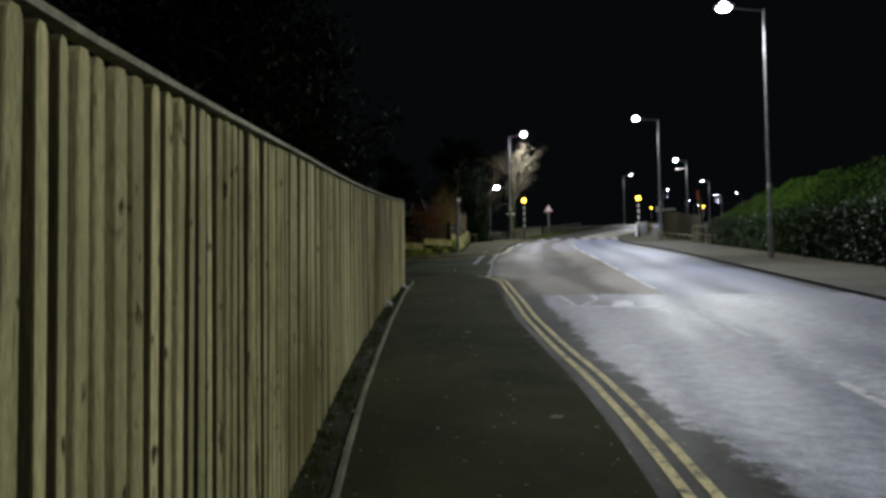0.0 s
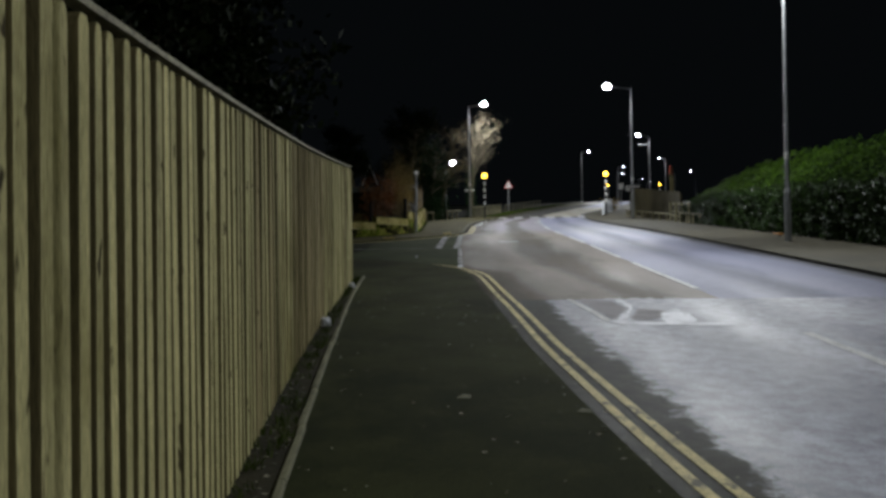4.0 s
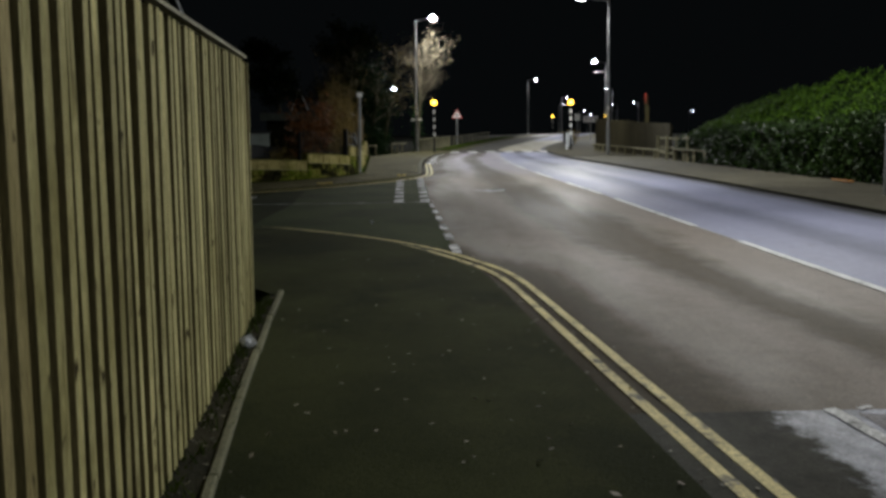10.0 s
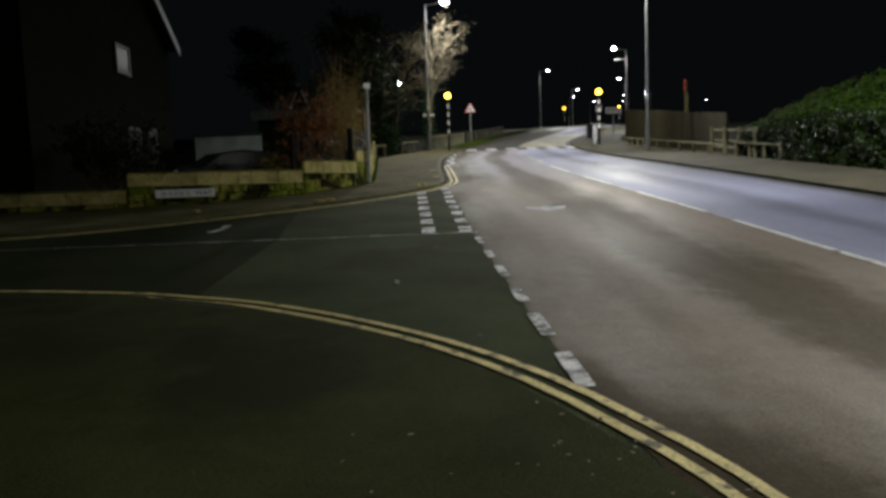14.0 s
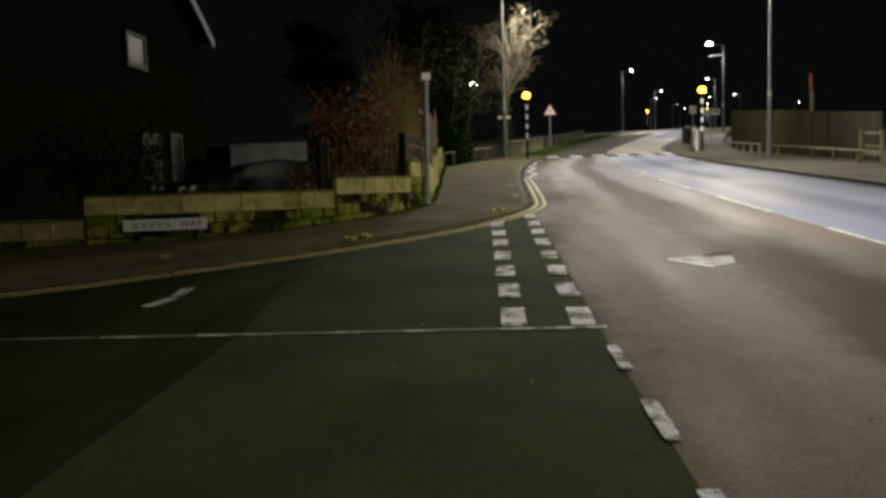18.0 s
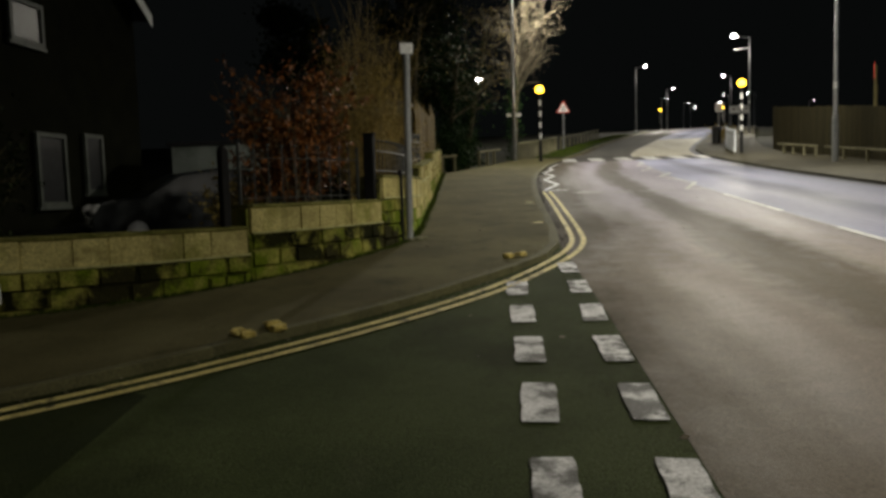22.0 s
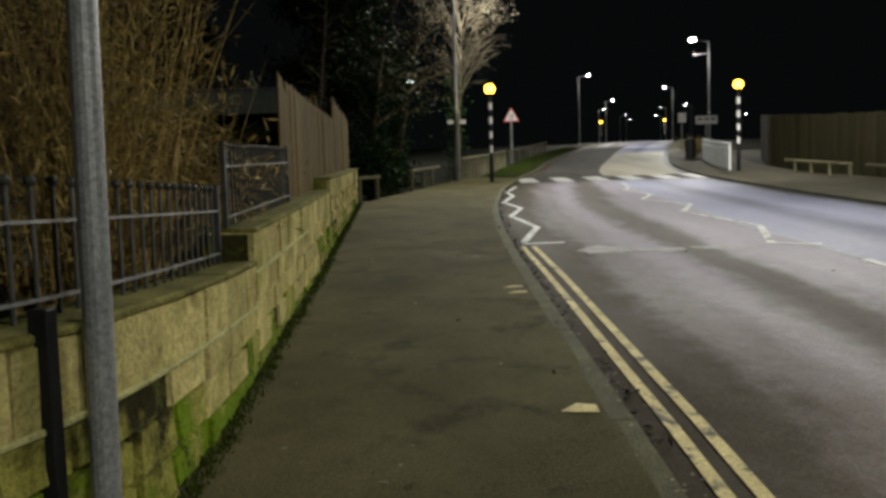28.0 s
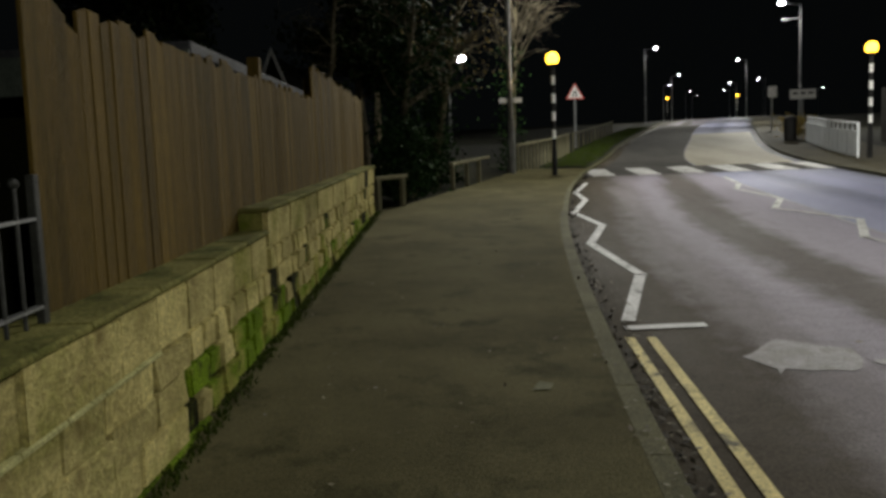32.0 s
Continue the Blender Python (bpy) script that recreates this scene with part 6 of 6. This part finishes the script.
for p, t in along(of_line, 1.48, 0.02):
    part("post", box(bmesh.new(), upright_at(p, t, ground_z(p.y) - 0.1) @ Matrix.Translation((0, 0.075, 0)), 0.09, 0.1, 1.22, 0.008), M["rail_wood"], orf)

# pale panelled barrier by the crossing
bar = thing("panel_barrier", 8.1, 64, ground_z(64), "pale grey panelled barrier with an open top rail by the crossing", "barrier")
b_line = [Vector((7.8, 61.7)), Vector((8.55, 65.5)), Vector((9.9, 70.5))]
for p, t in along(b_line, 1.2, 0.6):
    part("panel", box(bmesh.new(), slope_at(p, t, 0.1), 1.12, 0.04, 0.72, 0.01), M["white_panel"], bar)
for p, t in along(b_line, 0.6, 0.03):
    part("post", box(bmesh.new(), upright_at(p, t, ground_z(p.y) - 0.1), 0.07, 0.07, 1.2, 0.006), M["white_panel"], bar)
for a, b in zip(b_line, b_line[1:]):
    part("rail", box(bmesh.new(), slope_at((a + b) / 2, (b - a).normalized(), 1.02), (b - a).length, 0.07, 0.06, 0.008), M["white_panel"], bar)

# red notice on two posts behind the far fence
red = thing("red_notice", 11.95, 57.6, ground_z(57.6), "small red notice board on two dark posts", "sign")
part("board", box(bmesh.new(), pose(11.95, 57.55, ground_z(57.6) + 2.95, 0, 0, 62), 0.7, 0.03, 0.62, 0.008), M["red_paint"], red)
for dx in (-0.3, 0.3):
    part("post", box(bmesh.new(), pose(11.95 + 0.48 * dx + 0.04, 57.55 + 0.88 * dx, ground_z(57.6) - 0.1), 0.07, 0.07, 3.6, 0.005), M["board_back"], red)

# signs up the road
for nm, x, y, h, w, hh, lb in (("round_sign", 12.9, 83, 1.9, 0.5, 0.6, "small pale sign on a post up the road"), ("direction_sign", 13.6, 80.5, 1.75, 1.35, 0.5, "pale direction sign on posts up the road")):
    s = thing(nm, x, y, ground_z(y), lb, "road sign")
    part("plate", box(bmesh.new(), pose(x, y - 0.06, ground_z(y) + h), w, 0.02, hh, 0.006), M["sign_white"], s)
    part("post", tube(bmesh.new(), (x, y, ground_z(y) - 0.1), (x, y, ground_z(y) + h + hh), 0.045), M["grey_paint"], s)
    if w > 1:
        for k in range(3):
            part("text_bar", box(bmesh.new(), pose(x - 0.4 + 0.4 * k, y - 0.074, ground_z(y) + h + 0.25), 0.25, 0.004, 0.1), M["black_paint"], s)
# camera bracket on the lamp up the road
cbr = thing("camera_bracket", 17.4, 90.85, ground_z(91) + 6.6, "grey camera housing on a lamp column bracket", "camera")
zc = ground_z(91) + 6.9
part("bracket", tube(bmesh.new(), (17.57, 90.95, zc + 0.1), (16.6, 90.8, zc), 0.04), M["steel"], cbr)
part("housing", box(bmesh.new(), pose(16.45, 90.8, zc - 0.1, 0, 0, 10), 0.4, 0.14, 0.14, 0.03), M["grey_paint"], cbr)
# dark bins and a post by the crossing
bin_ob = thing("litter_bin", 7.9, 71.8, ground_z(71.8) + PAVE, "dark litter bin beside the barrier", "bin")
bz = ground_z(71.8) + PAVE
part("body", tube(bmesh.new(), (9.7, 71.8, bz), (9.7, 71.8, bz + 0.85), 0.24, 0.27, 14), M["black_paint"], bin_ob)
part("hood", ball(bmesh.new(), (9.7, 71.8, bz + 0.87), 0.27, 14, 8, 0.6), M["black_paint"], bin_ob)

shrub("garden_shrub", 10.3, 72.6, ground_z(72.6), "dark brown bush at the barrier's end", 30, 1.1, 0.8, "leaf_olive", 9, 0.05, 31, twigs=5)

# ---- house behind the wall ----
hz = ground_z(40)
house = thing("house", -12, 41, hz, "brick gabled house, coloured near-black as unlit, with white window frames behind the wall", "house")
Y0, Y1, EAVE, APEX = 34.6, 44.8, 8.25, 11.6
bm = bmesh.new()
pr = [(Y0, hz - 0.6), (Y1, hz - 0.6), (Y1, EAVE), ((Y0 + Y1) / 2, APEX), (Y0, EAVE)]
fr = [bm.verts.new((-12.0, a, b)) for a, b in pr]
bk = [bm.verts.new((-21.0, a, b)) for a, b in pr]
bm.faces.new(fr); bm.faces.new(bk[::-1])
for i in range(5):
    bm.faces.new((fr[i], bk[i], bk[(i + 1) % 5], fr[(i + 1) % 5]))
bmesh.ops.recalc_face_normals(bm, faces=bm.faces)
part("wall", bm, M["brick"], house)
ym = (Y0 + Y1) / 2
for ya, lbl in ((Y0 - 0.35, "roof_slope"), (Y1 + 0.35, "roof_slope")):
    s = (APEX - EAVE) / (ym - Y0)
    za = EAVE - 0.35 * s
    bm = bmesh.new()
    vs = [bm.verts.new(q) for q in ((-11.7, ya, za + 0.03), (-11.7, ym, APEX + 0.03), (-21.2, ym, APEX + 0.03), (-21.2, ya, za + 0.03))]
    f = bm.faces.new(vs)
    r = bmesh.ops.extrude_face_region(bm, geom=[f])
    for v in r["geom"]:
        if isinstance(v, bmesh.types.BMVert):
            v.co.z += 0.14
    bmesh.ops.recalc_face_normals(bm, faces=bm.faces)
    part(lbl, bm, M["roof"], house)
    bm = bmesh.new()
    q = [Vector((-11.68, ya, za - 0.14)), Vector((-11.68, ym, APEX - 0.12)), Vector((-11.68, ym, APEX + 0.16)), Vector((-11.68, ya, za + 0.16))]
    vs = [bm.verts.new(u) for u in q] + [bm.verts.new(u + Vector((0.03, 0, 0))) for u in q]
    for idx in ((0, 1, 2, 3), (7, 6, 5, 4), (0, 4, 5, 1), (1, 5, 6, 2), (2, 6, 7, 3), (3, 7, 4, 0)):
        bm.faces.new([vs[i] for i in idx])
    bmesh.ops.recalc_face_normals(bm, faces=bm.faces)
    part("bargeboard", bm, M["grey_paint"], house, "pale grey bargeboard")


def house_window(y0, y1, z0, z1):
    w = part("window", box(bmesh.new(), pose(-11.97, (y0 + y1) / 2, z0), 0.03, y1 - y0, z1 - z0), M["glass"], house)
    for nm, a, b, c, d in (("frame", y0 - 0.05, y0 + 0.04, z0 - 0.05, z1 + 0.05), ("frame", y1 - 0.04, y1 + 0.05, z0 - 0.05, z1 + 0.05),
                           ("frame", y0 + 0.041, y1 - 0.041, z1 - 0.04, z1 + 0.05), ("frame", y0 + 0.041, y1 - 0.041, z0 - 0.05, z0 + 0.04), ("sill", y0 - 0.1, y1 + 0.1, z0 - 0.12, z0 - 0.051)):
        part(nm, box(bmesh.new(), pose(-11.955, (a + b) / 2, c), 0.07, b - a, d - c), M["dim_frame"], w)


house_window(39.95, 40.9, 6.65, 7.4)
house_window(40.5, 41.4, 3.45, 4.85)
house_window(42.2, 42.85, 3.7, 4.93)

# pale garage wall beside the house
gar = thing("garage", -9.6, 46, ground_z(46), "pale rendered low garage behind the garden", "garage")
part("wall", box(bmesh.new(), pose(-9.95, 46.6, ground_z(46) - 0.3), 2.5, 3.5, 1.62), M["render_wall"], gar)
part("roof", box(bmesh.new(), pose(-9.95, 46.6, ground_z(46) + 1.32), 2.7, 3.7, 0.1, 0.01), M["roof"], gar)
# dark shed behind the board fence
shed = thing("shed", -7.3, 47, ground_z(47), "dark garden building with a pale fascia behind the railing", "shed")
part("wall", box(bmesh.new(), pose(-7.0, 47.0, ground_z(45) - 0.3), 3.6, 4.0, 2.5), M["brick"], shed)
part("roof", box(bmesh.new(), pose(-7.0, 46.9, ground_z(45) + 2.2), 4.0, 4.5, 0.1, 0.01), M["roof"], shed)
part("fascia", box(bmesh.new(), pose(-7.0, 44.62, ground_z(45) + 1.93), 4.0, 0.03, 0.3, 0.004), M["dim_frame"], shed)
# gable of a far house over the fence
fh = thing("far_house", -7, 60, ground_z(60), "dark roof with a white pointed gable beyond the fence", "house")
gx, gy, gz = -10.7, 66.0, 6.2
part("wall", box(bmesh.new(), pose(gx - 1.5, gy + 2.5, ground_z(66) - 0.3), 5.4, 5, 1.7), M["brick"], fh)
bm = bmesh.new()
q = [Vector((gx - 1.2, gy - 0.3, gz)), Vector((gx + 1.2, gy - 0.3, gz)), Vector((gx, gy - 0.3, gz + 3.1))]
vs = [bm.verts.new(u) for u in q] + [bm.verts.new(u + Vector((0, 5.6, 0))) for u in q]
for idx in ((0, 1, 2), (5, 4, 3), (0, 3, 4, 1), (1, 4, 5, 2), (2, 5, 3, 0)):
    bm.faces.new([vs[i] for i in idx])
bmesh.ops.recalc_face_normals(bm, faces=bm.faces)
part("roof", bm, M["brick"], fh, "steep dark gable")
for s in (-1, 1):
    bm = bmesh.new()
    a, b = Vector((gx + s * 1.25, gy - 0.36, gz - 0.08)), Vector((gx, gy - 0.36, gz + 3.12))
    up = Vector((0, 0, 0.24))
    vs = [bm.verts.new(u) for u in (a, b, b + up, a + up)] + [bm.verts.new(u + Vector((0, 0.05, 0))) for u in (a, b, b + up, a + up)]
    for idx in ((0, 1, 2, 3), (7, 6, 5, 4), (0, 4, 5, 1), (1, 5, 6, 2), (2, 6, 7, 3), (3, 7, 4, 0)):
        bm.faces.new([vs[i] for i in idx])
    bmesh.ops.recalc_face_normals(bm, faces=bm.faces)
    part("bargeboard", bm, M["white_paint"], fh, "white bargeboard")

# ---- parked car in the drive ----
cz, cx, cy = ground_z(41) - 0.52, -9.0, 41.0
car = thing("car", cx, cy, cz, "dark glossy hatchback with pale lamps parked behind the wall", "car")
prof = [(-1.95, 0.35), (-1.98, 0.75), (-1.85, 0.95), (-1.35, 1.4), (-0.3, 1.48), (0.45, 1.38), (1.05, 0.98), (1.85, 0.82), (2.0, 0.6), (1.98, 0.35)]


def car_point(u, w, h):
    return Vector((cx - u * 0.8 + w * 0.6, cy - u * 0.6 - w * 0.8, cz + h))


bm = bmesh.new()
rings = []
for w, k in ((-0.86, 0.0), (-0.8, 1.0), (0.8, 1.0), (0.86, 0.0)):
    rings.append([bm.verts.new(car_point(u, (w if h < 1.0 else w * 0.82), h - (0.0 if k else 0.03))) for u, h in prof])
for a, b in zip(rings, rings[1:]):
    for i in range(len(prof)):
        bm.faces.new((a[i], a[(i + 1) % len(prof)], b[(i + 1) % len(prof)], b[i]))
bm.faces.new(rings[0]); bm.faces.new(rings[-1][::-1])
bmesh.ops.recalc_face_normals(bm, faces=bm.faces)
part("body", bm, M["car_paint"], car)
for w in (-0.795, 0.795):
    bm = bmesh.new()
    vs = [bm.verts.new(car_point(u, w * (1.0 if h < 1.05 else 0.93), h)) for u, h in ((-1.4, 1.02), (0.95, 1.0), (0.42, 1.32), (-0.3, 1.41), (-1.25, 1.34))]
    vs2 = [bm.verts.new(q.co + Vector((0.6, -0.8, 0)) * (0.07 if w > 0 else -0.07)) for q in vs]
    bm.faces.new(vs); bm.faces.new(vs2[::-1])
    for i in range(5):
        bm.faces.new((vs[i], vs[(i + 1) % 5], vs2[(i + 1) % 5], vs2[i]))
    bmesh.ops.recalc_face_normals(bm, faces=bm.faces)
    part("side_window", bm, M["glass"], car)
for u in (-1.25, 1.25):
    for w in (-0.78, 0.78):
        a, b = car_point(u, w - 0.1, 0.31), car_point(u, w + 0.1, 0.31)
        wh = part("wheel", tube(bmesh.new(), a, b, 0.31, sides=20), M["rubber"], car)
        part("rim", tube(bmesh.new(), car_point(u, w - 0.105, 0.31), car_point(u, w + 0.105, 0.31), 0.2, sides=14), M["steel"], wh)
for w in (-0.6, 0.6):
    part("headlight", ball(bmesh.new(), car_point(1.88, w, 0.72), 0.15, 12, 8, 0.75), M["white_paint"], car, "pale headlamp")
    part("rear_light", ball(bmesh.new(), car_point(-1.93, w, 0.8), 0.1, 10, 8, 1.3), M["red_paint"], car)

part("number_plate", box(bmesh.new(), Matrix.Translation(car_point(2.01, 0, 0.48)) @ pose(0, 0, 0, 0, 0, math.degrees(math.atan2(-0.6, -0.8)) + 90), 0.52, 0.02, 0.11), M["white_paint"], car)
part("bumper", box(bmesh.new(), Matrix.Translation(car_point(1.97, 0, 0.3)) @ pose(0, 0, 0, 0, 0, math.degrees(math.atan2(-0.6, -0.8)) + 90), 1.6, 0.12, 0.16, 0.04), M["car_paint"], car)
part("grille", box(bmesh.new(), Matrix.Translation(car_point(1.96, 0, 0.6)) @ pose(0, 0, 0, 0, 0, math.degrees(math.atan2(-0.6, -0.8)) + 90), 0.8, 0.06, 0.12, 0.01), M["worn_iron"], car)

# ---- small things ----
for cx2, cy2, s in ((-4.66, 31.72, 0.8), (-4.56, 31.64, 0.8), (-4.46, 31.93, 0.9), (-4.38, 31.82, 0.9), (-2.6, 34.88, 1.0), (-2.46, 34.98, 0.8), (-6.75, 30.4, 0.9)):
    d = Vector((0.75, 0.65)).normalized()
    bk = thing("broken_block", cx2, cy2, ground_z(cy2) + PAVE, "chipped yellow-painted concrete block at the footway's edge", "concrete block", "yellow blocks")
    bm = box(bmesh.new(), slope_at((cx2, cy2), d, PAVE - 0.005), 0.13 * s, 0.1 * s, 0.055, 0.014)
    for v in bm.verts:
        v.co += Vector((random.uniform(-0.012, 0.012), random.uniform(-0.012, 0.012), random.uniform(-0.006, 0.004)))
    part("block", bm, M["yellow_block"], bk)


def crumple(name, x, y, z, r, label, mtl, category, seed):
    ob = thing(name, x, y, z, label, category)
    bm = bmesh.new()
    bmesh.ops.create_icosphere(bm, subdivisions=2, radius=r, matrix=Matrix.Translation((x, y, z + r * 0.75)))
    rnd = random.Random(seed)
    for v in bm.verts:
        v.co += Vector((rnd.uniform(-1, 1), rnd.uniform(-1, 1), rnd.uniform(-1, 1))) * r * 0.3
        v.co.z = max(v.co.z, z - 0.005)
    part("wrapper", bm, mtl, ob)
    return ob


crumple("litter", -2.62, 12.78, ground_z(12.78) + PAVE + 0.012, 0.06, "crumpled pale wrapper on the soil by the fence", M["litter"], "litter", 1)
crumple("litter", -3.0, 16.4, ground_z(16.4) + PAVE + 0.012, 0.05, "crumpled pale-blue wrapper on the soil by the fence", M["litter"], "litter", 2)

# fallen leaves in the gutters and on the footways
rng = np.random.default_rng(12)
pl = []
for line, lo, hi, n, lift in ((near_line, -0.25, 0.32, 900, 0.012), (far_line, 0.02, 0.34, 1100, 0.012)):
    pts = along(line, 0.05)
    for _ in range(n):
        p, t = pts[rng.integers(len(pts))]
        if p.x < -9:
            continue
        d = rng.uniform(lo, hi)
        z = ground_z(p.y) + (lift if d < 0.2 else PAVE + 0.012)
        pl.append((p.x - t.y * d, p.y + t.x * d, z))
for p, t in along([q for q in far_face if 43 < q.y < 60], 0.03):
    pl.append((p.x + rng.uniform(0, 0.3), p.y, ground_z(p.y) + 0.012))
for _ in range(330):
    y = rng.uniform(1, 20)
    x = rng.uniform(x_at(EDGING, y), x_at(YELLOW_NEAR[:12], min(y, 18.7)) - 0.3)
    pl.append((x, y, ground_z(y) + PAVE + 0.008))
for _ in range(150):
    y = rng.uniform(36, 56)
    pl.append((rng.uniform(x_at(WALL_BASE, y) + 0.1, -2.2), y, ground_z(y) + PAVE + 0.008))
for _ in range(700):
    y = rng.uniform(0, 18)
    pl.append((x_at(FENCE_LINE, y) + rng.random() * max(0.0, x_at(EDGING, y) - x_at(FENCE_LINE, y)), y, ground_z(y) + PAVE + 0.02))
v, f = leaf_cloud(pl, 0.017, 3, [(0, 0, 1)] * len(pl), flat=0.85)
tagged(cloud_object("fallen_leaves", v, f, M["litter_leaf"]), "scattered brown fallen leaves and grit in gutters and footways", "leaves", "", "stuff")

pl = []
for _ in range(18):
    y = rng.uniform(1, 20)
    pl.append((rng.uniform(x_at(EDGING, y), x_at(YELLOW_NEAR[:12], min(y, 18.7)) + 0.6), y, ground_z(y) + PAVE + 0.012))
for _ in range(60):
    y = rng.uniform(33, 55)
    pl.append((rng.uniform(x_at(WALL_BASE, y) + 0.1, -1.7), y, ground_z(y) + PAVE + 0.012))
for _ in range(70):
    y = rng.uniform(17, 45)
    pl.append((rng.uniform(-4, 4), y, ground_z(y) + 0.012))
pl = [q for q in pl if q[0] < x_at(YELLOW_NEAR[:12], min(q[1], 18.7)) - 0.1 or q[1] > 17]
v, f = leaf_cloud(pl, 0.028, 4, [(0, 0, 1)] * len(pl), flat=0.85)
tagged(cloud_object("fallen_leaves", v, f, M["leaf_pale"]), "larger pale fallen leaves on footway and road", "leaves", "", "stuff")

# sodden debris in the far gutter
pl = []
for p, t in along([q for q in far_face if 35 < q.y < 60], 0.04):
    if noise.noise((p.y * 1.3, 3.0, 1.0)) > -0.15:
        for _ in range(2):
            pl.append((p.x + rng.normal() * 0.05 + 0.05, p.y + rng.normal() * 0.03, ground_z(p.y) + 0.02))
v, f = leaf_cloud(pl, 0.026, 6, [(0, 0, 1)] * len(pl), flat=0.6)
tagged(cloud_object("gutter_debris", v, f, M["debris"]), "sodden dark leaves clotted along the far kerb", "leaves", "", "stuff")
# a wet board at the hedge's foot and a scrap on the side street
bd = thing("fallen_board", 9.05, 30.6, ground_z(30.6) + PAVE, "wet orange-brown board lying at the hedge's foot", "board")
part("board", box(bmesh.new(), slope_at((9.05, 30.6), Vector((0.25, 1)).normalized(), PAVE) @ pose(0, 0, 0.01, 6, 2, 0), 1.4, 0.16, 0.05, 0.008), M["orange_wood"], bd)
crumple("litter", -2.68, 23.68, ground_z(23.68), 0.02, "small pale scrap of paper on the side street", M["litter"], "litter", 3)

# grass at the foot of the fence and of the wall
verts, faces = [], []
rng = np.random.default_rng(15)


def blades(x, y, z, n, h, spread):
    for _ in range(n):
        bx, by = x + rng.normal() * spread, y + rng.normal() * spread
        a, ln, lean = rng.uniform(0, 6.28), h * rng.uniform(0.5, 1.3), rng.normal(size=2) * 0.4
        i = len(verts)
        w = 0.006
        verts.extend([(bx - w * math.cos(a), by - w * math.sin(a), z), (bx + w * math.cos(a), by + w * math.sin(a), z), (bx + lean[0] * ln, by + lean[1] * ln, z + ln)])
        faces.append((i, i + 1, i + 2))


for _ in range(300):
    y = rng.uniform(-2, 18)
    blades(x_at(FENCE_LINE, y) + 0.04 + rng.random() * max(0.0, x_at(EDGING, y) - x_at(FENCE_LINE, y) - 0.1), y, ground_z(y) + PAVE, 9, 0.07, 0.03)
for p, t in along(offset(wall_line, -0.03), 0.03):
    if rng.random() < 0.85:
        blades(p.x + rng.normal() * 0.02, p.y, ground_z(p.y) + PAVE, 14, 0.032, 0.03)
verge_pts = [(q.x, q.y) for q in verge_line]
for _ in range(2500):
    y = rng.uniform(62, 95)
    blades(x_at(verge_pts, y) - rng.uniform(0.1, 1.5), y, ground_z(y) + PAVE, 4, 0.14, 0.06)
tagged(cloud_object("grass_tufts", verts, faces, M["grass"]), "rough grass and moss tufts along fence, wall and verge", "grass", "", "stuff")
